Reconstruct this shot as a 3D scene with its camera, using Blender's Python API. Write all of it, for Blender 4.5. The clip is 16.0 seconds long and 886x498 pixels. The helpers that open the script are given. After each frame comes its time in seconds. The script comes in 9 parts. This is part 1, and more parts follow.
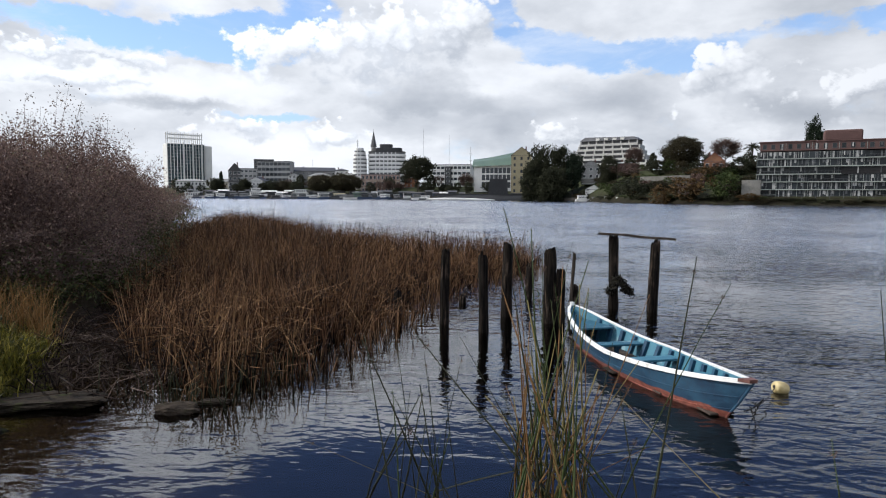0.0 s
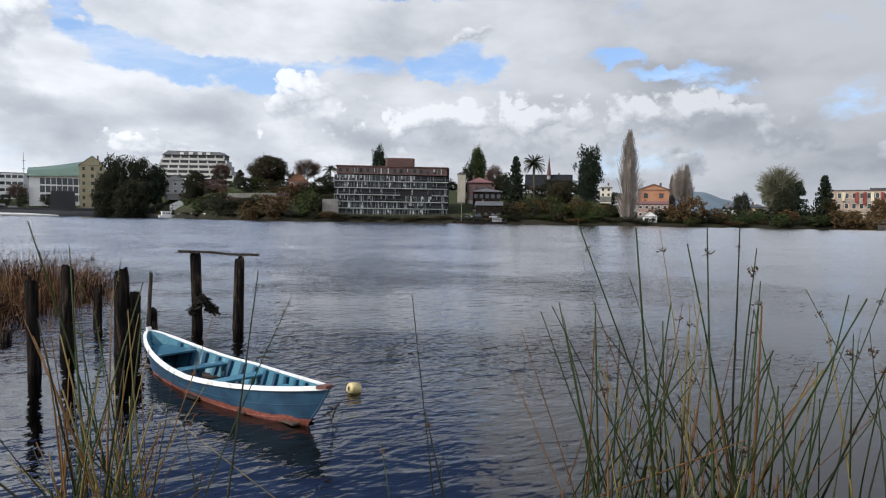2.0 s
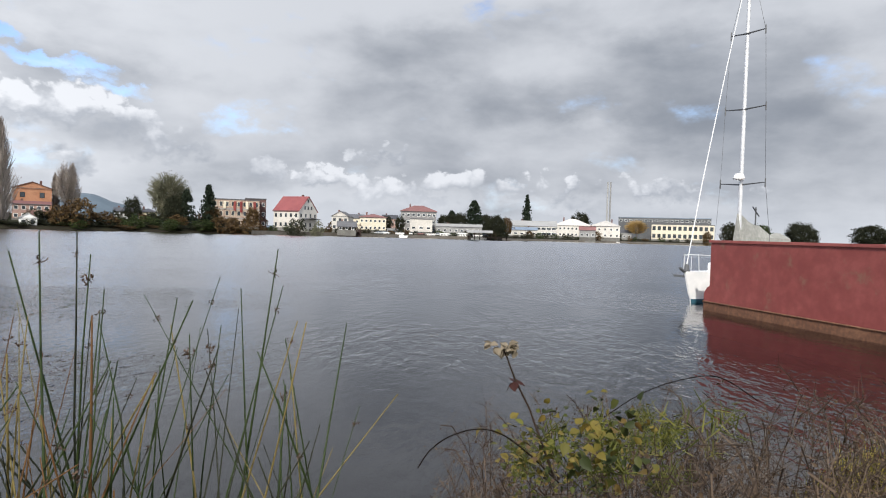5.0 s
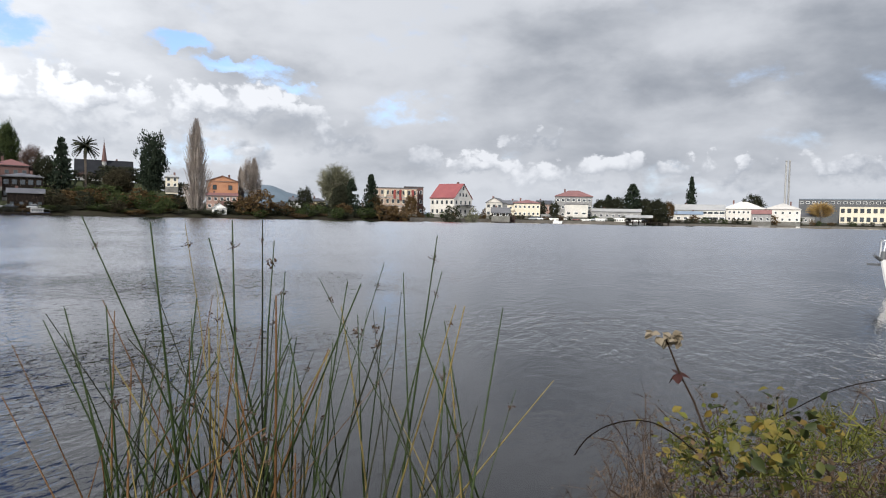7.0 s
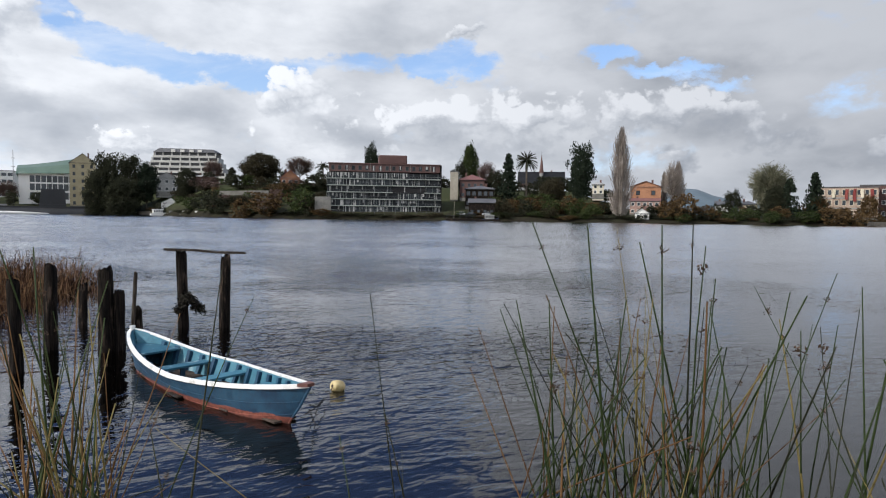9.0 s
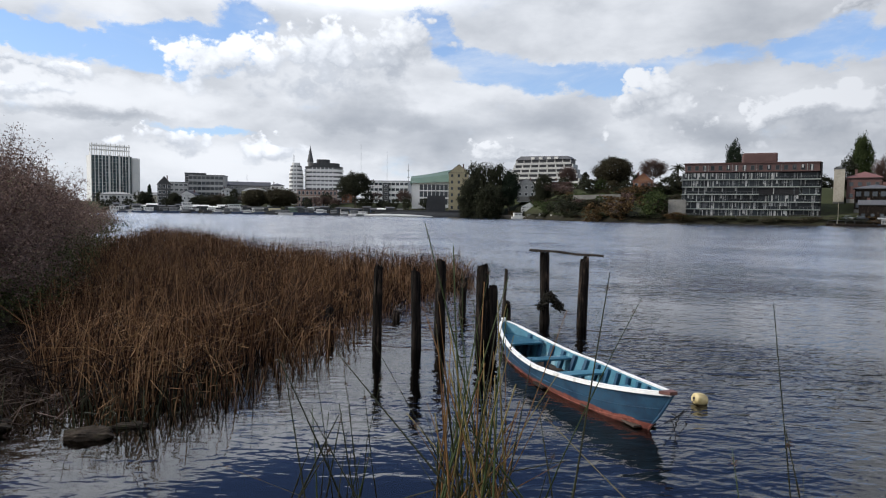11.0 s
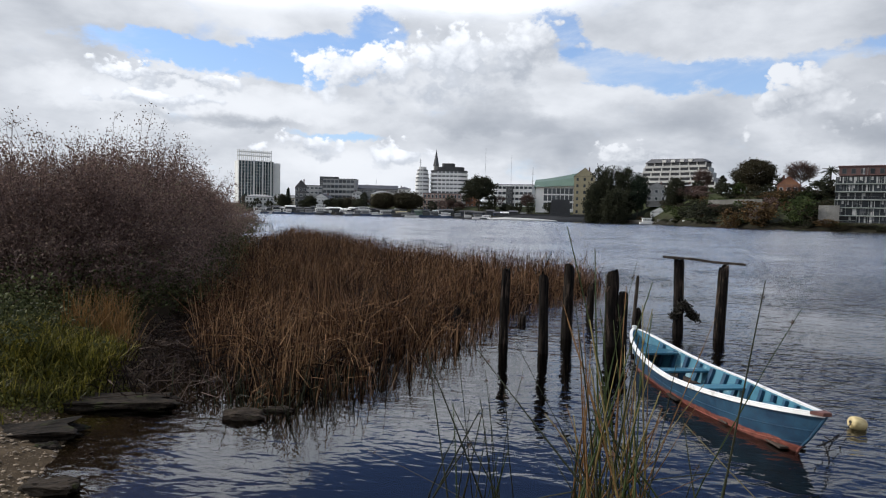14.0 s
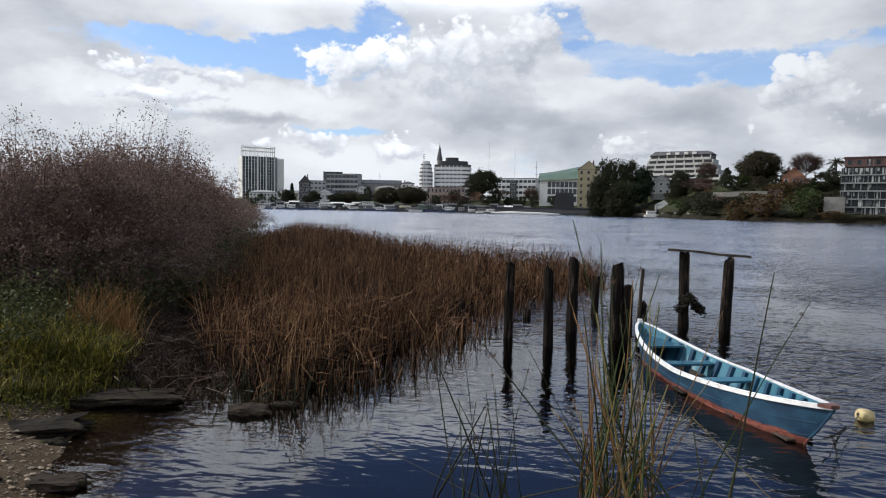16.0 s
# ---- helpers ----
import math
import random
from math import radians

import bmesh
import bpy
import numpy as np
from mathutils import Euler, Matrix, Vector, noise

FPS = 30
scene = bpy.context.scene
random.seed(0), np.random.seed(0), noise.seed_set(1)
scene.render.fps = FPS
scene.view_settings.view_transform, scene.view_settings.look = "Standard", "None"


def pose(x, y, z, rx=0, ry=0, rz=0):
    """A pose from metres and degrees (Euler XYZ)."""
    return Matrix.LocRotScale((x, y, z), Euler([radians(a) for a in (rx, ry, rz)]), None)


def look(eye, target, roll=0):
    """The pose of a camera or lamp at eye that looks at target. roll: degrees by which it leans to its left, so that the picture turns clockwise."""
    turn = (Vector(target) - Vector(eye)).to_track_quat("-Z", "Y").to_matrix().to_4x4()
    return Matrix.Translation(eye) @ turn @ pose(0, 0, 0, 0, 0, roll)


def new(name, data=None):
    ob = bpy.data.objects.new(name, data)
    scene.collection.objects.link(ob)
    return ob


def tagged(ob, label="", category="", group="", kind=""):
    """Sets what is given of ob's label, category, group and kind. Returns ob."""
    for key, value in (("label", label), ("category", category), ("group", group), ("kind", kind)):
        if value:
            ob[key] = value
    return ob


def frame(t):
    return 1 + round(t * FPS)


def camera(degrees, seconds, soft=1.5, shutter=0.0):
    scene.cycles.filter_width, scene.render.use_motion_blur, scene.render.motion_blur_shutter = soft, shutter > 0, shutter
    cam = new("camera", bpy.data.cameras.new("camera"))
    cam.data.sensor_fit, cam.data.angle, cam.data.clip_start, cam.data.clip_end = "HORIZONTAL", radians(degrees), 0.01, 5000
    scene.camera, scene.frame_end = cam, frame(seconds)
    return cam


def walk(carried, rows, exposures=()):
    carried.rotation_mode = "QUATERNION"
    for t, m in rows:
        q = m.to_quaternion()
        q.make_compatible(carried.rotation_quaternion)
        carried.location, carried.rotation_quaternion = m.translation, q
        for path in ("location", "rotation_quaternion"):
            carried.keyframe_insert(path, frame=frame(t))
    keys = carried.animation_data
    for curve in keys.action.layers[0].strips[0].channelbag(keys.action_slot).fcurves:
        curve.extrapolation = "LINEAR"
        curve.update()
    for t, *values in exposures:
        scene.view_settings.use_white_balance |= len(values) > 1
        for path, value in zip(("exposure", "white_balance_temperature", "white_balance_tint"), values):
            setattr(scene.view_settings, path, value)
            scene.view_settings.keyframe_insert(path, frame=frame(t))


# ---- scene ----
cam = camera(69.5, 16.0, soft=1.1)
PATH = [
    (0, (0.346, -0.343, 2.363), (0.231, 1.647, 2.198), 0.3),
    (0.5, (0.339, -0.333, 2.365), (0.401, 1.662, 2.242), 0.5),
    (1, (0.377, -0.299, 2.363), (0.772, 1.659, 2.259), 0.9),
    (1.5, (0.459, -0.245, 2.358), (1.239, 1.594, 2.253), 1.0),
    (2, (0.515, -0.205, 2.351), (1.583, 1.483, 2.250), 0.8),
    (2.5, (0.554, -0.196, 2.347), (1.896, 1.285, 2.269), 1.3),
    (3, (0.596, -0.215, 2.344), (2.185, 0.999, 2.290), 1.9),
    (3.5, (0.691, -0.264, 2.351), (2.475, 0.639, 2.288), 1.6),
    (4, (0.690, -0.280, 2.355), (2.596, 0.326, 2.331), 1.8),
    (4.2, (0.684, -0.282, 2.355), (2.622, 0.210, 2.311), 1.8),
    (4.6, (0.683, -0.285, 2.356), (2.658, 0.023, 2.317), 1.8),
    (5, (0.681, -0.287, 2.357), (2.667, -0.051, 2.310), 1.7),
    (5.4, (0.679, -0.288, 2.358), (2.663, -0.038, 2.297), 1.5),
    (5.8, (0.677, -0.288, 2.359), (2.649, 0.038, 2.281), 1.4),
    (6.3, (0.675, -0.288, 2.359), (2.615, 0.188, 2.266), 1.3),
    (6.5, (0.660, -0.286, 2.360), (2.581, 0.260, 2.260), 1.0),
    (7, (0.664, -0.283, 2.358), (2.535, 0.416, 2.255), 1.2),
    (7.5, (0.672, -0.269, 2.357), (2.427, 0.685, 2.258), 1.4),
    (8, (0.690, -0.257, 2.352), (2.269, 0.966, 2.250), 1.6),
    (8.5, (0.659, -0.260, 2.355), (2.015, 1.206, 2.255), 1.1),
    (9, (0.620, -0.284, 2.357), (1.706, 1.392, 2.248), 0.7),
    (9.5, (0.571, -0.280, 2.357), (1.368, 1.550, 2.232), 0.4),
    (10, (0.517, -0.278, 2.355), (1.032, 1.652, 2.250), 0.3),
    (10.2, (0.494, -0.282, 2.356), (0.911, 1.671, 2.241), 0.3),
    (10.6, (0.471, -0.295, 2.357), (0.681, 1.691, 2.246), 0.4),
    (11, (0.434, -0.327, 2.360), (0.513, 1.669, 2.248), 0.8),
    (11.4, (0.393, -0.366, 2.364), (0.389, 1.631, 2.249), 1.2),
    (11.8, (0.359, -0.402, 2.367), (0.296, 1.594, 2.248), 1.6),
    (12.3, (0.339, -0.425, 2.368), (0.202, 1.567, 2.249), 1.8),
    (12.5, (0.337, -0.440, 2.367), (0.180, 1.551, 2.259), 1.9),
    (13, (0.335, -0.449, 2.363), (0.079, 1.532, 2.253), 1.7),
    (13.5, (0.324, -0.441, 2.357), (0.010, 1.531, 2.243), 1.5),
    (14, (0.331, -0.429, 2.356), (0.029, 1.545, 2.248), 1.4),
    (14.5, (0.326, -0.419, 2.355), (0.039, 1.557, 2.234), 0.9),
    (15, (0.323, -0.403, 2.354), (0.081, 1.579, 2.233), 1.0),
    (15.5, (0.331, -0.403, 2.351), (0.059, 1.575, 2.235), 0.9),
    (16, (0.324, -0.405, 2.352), (0.010, 1.566, 2.226), 1.0),
]
walk(cam, [(t, look(eye, target, roll)) for t, eye, target, roll in PATH], [(0, 0.05, 6200, 10), (1.5, 0.0, 6220, 10), (3.5, 0.25, 6300, 10), (7, 0.32, 6350, 10), (9, 0.03, 6250, 10), (12, -0.12, 6220, 10), (16, -0.14, 6220, 10)])

# ---- world, sun and exposure ----
SUN_AZ, SUN_EL = -84.0, 36.0


def nd(tree, kind, **props):
    n = tree.nodes.new(kind)
    for k, v in props.items():
        if k == "operation":
            n.operation = v
        elif k == "data_type":
            n.data_type = v
        elif k == "interp":
            n.interpolation_type = v
    return n


def put(tree, socket, value):
    if isinstance(value, bpy.types.NodeSocket):
        tree.links.new(value, socket)
    else:
        socket.default_value = value


def mth(tree, op, a, b=0.0, c=0.0, clamp=False):
    n = nd(tree, "ShaderNodeMath", operation=op)
    n.use_clamp = clamp
    put(tree, n.inputs[0], a)
    put(tree, n.inputs[1], b)
    put(tree, n.inputs[2], c)
    return n.outputs[0]


def vmth(tree, op, a, b=(0, 0, 0)):
    n = nd(tree, "ShaderNodeVectorMath", operation=op)
    put(tree, n.inputs[0], a)
    put(tree, n.inputs[1], b)
    return n.outputs["Value"] if op in ("DOT_PRODUCT", "LENGTH") else n.outputs[0]


def ramp(tree, v, a, b, lo=0.0, hi=1.0):
    n = nd(tree, "ShaderNodeMapRange", interp="SMOOTHSTEP")
    for k, x in zip(range(5), (v, a, b, lo, hi)):
        put(tree, n.inputs[k], x)
    return n.outputs[0]


def blend(tree, f, a, b, mode="MIX"):
    n = nd(tree, "ShaderNodeMix", data_type="RGBA")
    n.blend_type = mode
    put(tree, n.inputs[0], f)
    put(tree, n.inputs[6], a)
    put(tree, n.inputs[7], b)
    return n.outputs[2]


def fbm(tree, vec, scale, detail=6.0, rough=0.55, dist=0.0):
    n = tree.nodes.new("ShaderNodeTexNoise")
    put(tree, n.inputs["Vector"], vec)
    n.inputs["Scale"].default_value = scale
    n.inputs["Detail"].default_value = detail
    n.inputs["Roughness"].default_value = rough
    n.inputs["Distortion"].default_value = dist
    return n.outputs[0]


def heading(az, el=0.0):
    a, e = radians(az), radians(el)
    return Vector((math.sin(a) * math.cos(e), math.cos(a) * math.cos(e), math.sin(e)))


def make_world():
    w = bpy.data.worlds.new("overcast_sky")
    scene.world = w
    w.use_nodes = True
    t = w.node_tree
    t.nodes.clear()
    sky = t.nodes.new("ShaderNodeTexSky")
    sky.sky_type = "NISHITA"
    sky.sun_disc = False
    sky.sun_elevation = radians(SUN_EL)
    sky.sun_rotation = radians(SUN_AZ)
    sky.air_density, sky.dust_density, sky.ozone_density = 1.0, 0.4, 2.0
    d = vmth(t, "NORMALIZE", t.nodes.new("ShaderNodeTexCoord").outputs["Generated"])
    sep = t.nodes.new("ShaderNodeSeparateXYZ")
    t.links.new(d, sep.inputs[0])
    x, y, z = sep.outputs
    # bearings in degrees, with slightly ragged edges
    bear, rise = mth(t, "MULTIPLY", mth(t, "ARCTAN2", x, y), 57.2958), mth(t, "MULTIPLY", mth(t, "ARCSINE", z), 57.2958)
    tall = vmth(t, "MULTIPLY", d, (1, 1, 1.6))
    az = mth(t, "ADD", bear, mth(t, "MULTIPLY_ADD", fbm(t, tall, 9.0, 6.0, 0.6), 9.0, -4.5))
    el = mth(t, "ADD", rise, mth(t, "MULTIPLY_ADD", fbm(t, vmth(t, "ADD", tall, (3.1, 1.7, 0.4)), 10.0, 6.0, 0.62), 5.0, -2.5))

    def oval(a, e, ra, re):
        u = mth(t, "MULTIPLY_ADD", az, 1.0 / ra, -a / ra)
        v = mth(t, "MULTIPLY_ADD", el, 1.0 / re, -e / re)
        return u, v, mth(t, "SUBTRACT", 1.0, mth(t, "MULTIPLY_ADD", u, u, mth(t, "MULTIPLY", v, v)), clamp=True)

    def patches(rows):
        total = 0.0
        for a, e, ra, re, k in rows:
            total = mth(t, "MULTIPLY_ADD", oval(a, e, ra, re)[2], k, total)
        return total

    # a broken cloud sheet: azimuth, elevation, half-widths and weight of its blue gaps
    gaps = patches(((-20, 12.7, 8, 2.4, 0.75), (-32, 12.7, 8, 1.5, 0.6), (-15, 15.6, 4, 2.0, 0.6), (1, 15.5, 3.2, 2.4, 0.7), (6, 13.0, 6, 1.4, 0.45), (13, 12.1, 9, 1.7, 0.6), (26, 12.6, 6, 1.4, 0.5), (32.5, 13.3, 5, 1.8, 0.58),
                    (47.5, 13.3, 3.6, 1.0, 0.50), (52, 11.9, 5, 0.9, 0.50), (56, 10.7, 4, 0.9, 0.45), (65, 8.6, 4.5, 1.6, 0.24), (-18.7, 6.5, 5, 0.6, 0.34), (49, 5.2, 7, 1.8, 0.3),
                    (14, 40, 44, 17.5, 1.3), (62, 42, 34, 14, 1.0), (-40, 44, 34, 16, 1.0), (-110, 40, 26, 14, 0.6), (160, 45, 40, 18, 0.6)))
    broad = fbm(t, vmth(t, "MULTIPLY", d, (1, 1, 1.9)), 7.5, 8.0, 0.56, 0.1)
    streak = fbm(t, vmth(t, "MULTIPLY", d, (1, 1, 2.3)), 6.0, 7.0, 0.52, 0.1)
    gaps = mth(t, "ADD", gaps, mth(t, "MULTIPLY", ramp(t, mth(t, "SUBTRACT", el, mth(t, "ADD", ramp(t, az, -6.0, 10.0, 1.9, 0.0), mth(t, "ADD", ramp(t, az, -24.0, -12.0, 2.5, 0.0), ramp(t, az, -34.0, -27.0, -2.4, 0.0)))), 17.6, 20.2), mth(t, "MULTIPLY", ramp(t, az, -45.0, -25.0), ramp(t, az, 27.0, 41.0, 0.95, 0.0))))
    body = mth(t, "SUBTRACT", mth(t, "MULTIPLY_ADD", broad, 1.15, -0.04), gaps)
    mask = ramp(t, body, 0.12, 0.42)
    away = vmth(t, "DOT_PRODUCT", d, tuple(heading(97, 10)))
    grey = ramp(t, away, 0.05, 0.98, 1.0, 0.06)
    # sunlit stretches and grey undersides of the sheet
    glow = patches(((-30, 9.0, 16, 1.8, 0.40), (-30, 16.0, 12, 2.2, 0.10), (-5, 21.0, 16, 3.4, 0.45), (16, 15.6, 9, 1.8, 0.12), (60, 15.5, 16, 3.6, 0.28), (66, 22.5, 34, 6.0, 0.55), (45, 15.5, 9, 2.5, 0.16), (-14, 3.5, 18, 2.0, 0.22), (80, 3.0, 20, 1.3, 0.22), (100, 3.0, 12, 1.2, 0.20),
                    (-6, 8.6, 9, 2.0, -0.34), (23.5, 6.8, 5, 2.2, -0.34), (-27, 7.4, 8, 0.9, -0.30), (10, 8.8, 9, 2.0, -0.12), (36, 5.6, 12, 1.6, -0.16), (86, 11.5, 15, 2.6, -0.18), (104, 13.0, 14, 5.0, -0.42), (78, 8.0, 14, 1.6, -0.04), (108, 8, 10, 3, -0.15), (5, 6.0, 15, 4.0, -0.24)))
    lit = mth(t, "ADD", mth(t, "MULTIPLY_ADD", streak, 1.5, -0.06), glow)
    tone = blend(t, ramp(t, lit, 0.0, 1.12), (4.3, 4.6, 5.1, 1), (10.0, 10.1, 10.3, 1))
    tone = blend(t, 1.0, tone, blend(t, grey, (0.51, 0.52, 0.54, 1), (1, 1, 1, 1)), "MULTIPLY")
    # cloud tops above, on the sun's side, are lit full on
    tops = ramp(t, mth(t, "MULTIPLY", ramp(t, rise, 15.5, 19.0), ramp(t, bear, -4.0, 14.0, 1.0, 0.0)), 0.0, 1.0, 1.0, 1.7)
    tone = blend(t, 1.0, tone, tops, "MULTIPLY")
    high = ramp(t, z, 0.29, 0.39)
    blue = blend(t, 1.0, sky.outputs[0], (1.25, 1.45, 1.75, 1), "MULTIPLY")
    blue = blend(t, ramp(t, z, 0.0, 0.34, 0.60, 0.12), blue, (6.0, 7.4, 9.2, 1))
    # heaped clouds in front, with billowing heads and soft grey feet
    puff = fbm(t, vmth(t, "MULTIPLY", d, (1, 1, 1.25)), 15.0, 7.0, 0.58, 0.1)
    bulge = mth(t, "ABSOLUTE", mth(t, "SUBTRACT", fbm(t, vmth(t, "MULTIPLY", d, (1, 1, 1.2)), 24.0, 3.0, 0.5), 0.5))
    lump = mth(t, "ADD", mth(t, "MULTIPLY_ADD", puff, 1.9, -0.62), mth(t, "MULTIPLY", bulge, 1.9))
    front, shade = 0.0, 0.0
    for a, e, ra, re in ((-15.5, 11.6, 6.8, 4.0), (-8.5, 12.6, 8.0, 5.0), (-2.0, 13.8, 6.0, 5.0), (20, 9.8, 3.6, 3.7), (-31, 10.7, 9, 1.1), (-33, 8.7, 10, 1.5), (29.5, 8.0, 4.0, 2.0), (40.5, 8.0, 5.0, 2.3), (48.8, 9.1, 4.0, 2.8), (56, 8.0, 5.0, 2.6),
                         (66.8, 5.0, 2.8, 1.9), (94, 4.4, 2.4, 1.7), (102, 3.8, 4.5, 1.6), (-21, 5.2, 5, 1.9), (-13, 5.2, 5, 1.9), (8.5, 5.6, 4, 1.5), (34.5, 15.0, 3.5, 1.2), (60.8, 6.4, 3.8, 2.3), (53, 4.6, 3.4, 1.7), (71.5, 4.4, 3.2, 1.5), (45, 4.8, 3.2, 1.7), (78, 7.2, 5.0, 1.6), (42, 7.0, 30, 4.6), (33, 8.4, 6, 3.0), (52.5, 8.8, 6, 3.2), (88, 4.0, 26, 2.6)):
        u, v, w = oval(a, e, ra, re)
        shade = mth(t, "MULTIPLY_ADD", w, mth(t, "MULTIPLY_ADD", v, 0.62, mth(t, "MULTIPLY", u, -0.22)), shade)
        front = mth(t, "MAXIMUM", front, w if ra < 20 else mth(t, "MULTIPLY", w, 0.78))
    head = mth(t, "MULTIPLY_ADD", lump, 1.25, mth(t, "ADD", front, -1.0))
    head = ramp(t, head, 0.10, ramp(t, shade, -0.16, 0.04, 0.95, 0.38))
    head = mth(t, "MULTIPLY", head, ramp(t, front, 0.03, 0.16))
    hlit = mth(t, "ADD", mth(t, "MULTIPLY_ADD", lump, 1.1, -0.22), mth(t, "MULTIPLY", shade, 2.1), clamp=True)
    htone = blend(t, 1.0, blend(t, hlit, (4.8, 5.1, 5.6, 1), (9.9, 10.0, 10.2, 1)), blend(t, grey, (0.66, 0.665, 0.68, 1), (1, 1, 1, 1)), "MULTIPLY")
    htone = blend(t, 1.0, htone, ramp(t, bear, -12.0, 6.0, 1.22, 1.0), "MULTIPLY")
    veil = ramp(t, fbm(t, vmth(t, "MULTIPLY", d, (1, 1, 3)), 5.0, 8.0, 0.62, 0.4), 0.42, 0.75, 0.05, 0.65)
    veil = mth(t, "MULTIPLY", veil, ramp(t, z, 0.30, 0.42, 1.0, 0.1))
    blue = blend(t, veil, blue, (8.4, 8.9, 9.6, 1))
    blue = blend(t, high, blue, (1.25, 2.05, 4.5, 1))
    col = blend(t, head, blend(t, mask, blue, tone), htone)
    col = blend(t, ramp(t, z, 0.0, 0.08, 0.25, 0.0), col, (7.0, 7.3, 7.8, 1))
    bg = t.nodes.new("ShaderNodeBackground")
    t.links.new(col, bg.inputs[0])
    bg.inputs[1].default_value = 0.1
    t.links.new(bg.outputs[0], t.nodes.new("ShaderNodeOutputWorld").inputs[0])


make_world()
sun = new("sun", bpy.data.lights.new("sun", "SUN"))
sun.data.energy, sun.data.angle, sun.data.color = 3.9, radians(1.5), (1.0, 0.93, 0.82)
sun.matrix_world = look(heading(SUN_AZ, SUN_EL) * 50, (0, 0, 0))

# ---- materials ----
def shader(name):
    m = bpy.data.materials.new(name)
    m.use_nodes = True
    t = m.node_tree
    return m, t, t.nodes["Principled BSDF"]


def surface(name, dark, light, rough=0.8, grain=6.0, big=0.6, bump=0.15, metal=0.0, vary=0.25, stain=None, spec=0.4):
    """A worn surface: two tones by a fine and a broad noise in metres, pieces vary, relief from the fine one."""
    m, t, b = shader(name)
    where = t.nodes.new("ShaderNodeNewGeometry").outputs["Position"]
    fine = fbm(t, where, grain, 6.0, 0.6)
    broad = fbm(t, where, big, 4.0, 0.55)
    mixv = mth(t, "ADD", mth(t, "MULTIPLY", fine, 0.6), mth(t, "MULTIPLY", broad, 0.4))
    rnd = t.nodes.new("ShaderNodeObjectInfo").outputs["Random"]
    mixv = mth(t, "ADD", mixv, mth(t, "MULTIPLY", mth(t, "SUBTRACT", rnd, 0.5), vary))
    col = blend(t, ramp(t, mixv, 0.3, 0.7), (*dark, 1), (*light, 1))
    if stain:
        col = blend(t, ramp(t, fbm(t, where, big * 2.3, 8.0, 0.65), 0.56, 0.70, 0.0, 0.8), col, (*stain, 1))
    put(t, b.inputs["Base Color"], col)
    put(t, b.inputs["Roughness"], ramp(t, fine, 0.2, 0.8, rough * 0.85, min(1.0, rough * 1.12)))
    b.inputs["Metallic"].default_value = metal
    b.inputs["Specular IOR Level"].default_value = spec
    if bump:
        n = t.nodes.new("ShaderNodeBump")
        n.inputs["Strength"].default_value = bump
        n.inputs["Distance"].default_value = 0.02
        put(t, n.inputs["Height"], fine)
        put(t, b.inputs["Normal"], n.outputs[0])
    return m


def leafy(name, colours, through_light=0.25, rough=0.65, speckle=0.75):
    """Foliage, stems and twigs: the colour differs from leaf to leaf."""
    m, t, b = shader(name)
    geo = t.nodes.new("ShaderNodeNewGeometry")
    r = t.nodes.new("ShaderNodeValToRGB")
    r.color_ramp.interpolation = "LINEAR"
    els = r.color_ramp.elements
    while len(els) < len(colours):
        els.new(0.5)
    for k, c in enumerate(colours):
        els[k].position = k / max(1, len(colours) - 1)
        els[k].color = (*c, 1)
    patch = fbm(t, geo.outputs["Position"], 0.35, 3.0, 0.5)
    f = mth(t, "ADD", mth(t, "MULTIPLY", geo.outputs["Random Per Island"], speckle), mth(t, "MULTIPLY_ADD", patch, 1.2, -0.6 + 0.5 * (1.0 - speckle)))
    put(t, r.inputs[0], f)
    put(t, b.inputs["Base Color"], r.outputs[0])
    b.inputs["Roughness"].default_value = rough
    b.inputs["Specular IOR Level"].default_value = 0.12
    if through_light:
        tr = t.nodes.new("ShaderNodeBsdfTranslucent")
        put(t, tr.inputs[0], r.outputs[0])
        mx = t.nodes.new("ShaderNodeMixShader")
        mx.inputs[0].default_value = through_light
        t.links.new(b.outputs[0], mx.inputs[1])
        t.links.new(tr.outputs[0], mx.inputs[2])
        t.links.new(mx.outputs[0], t.nodes["Material Output"].inputs[0])
    return m


def glassy(name, col=(0.02, 0.025, 0.03), spec=0.6):
    m, t, b = shader(name)
    rnd = t.nodes.new("ShaderNodeObjectInfo").outputs["Random"]
    put(t, b.inputs["Base Color"], blend(t, rnd, (*col, 1), (*[min(1, c * 2.2 + 0.008) for c in col], 1)))
    b.inputs["Roughness"].default_value = 0.12
    b.inputs["Specular IOR Level"].default_value = spec
    return m


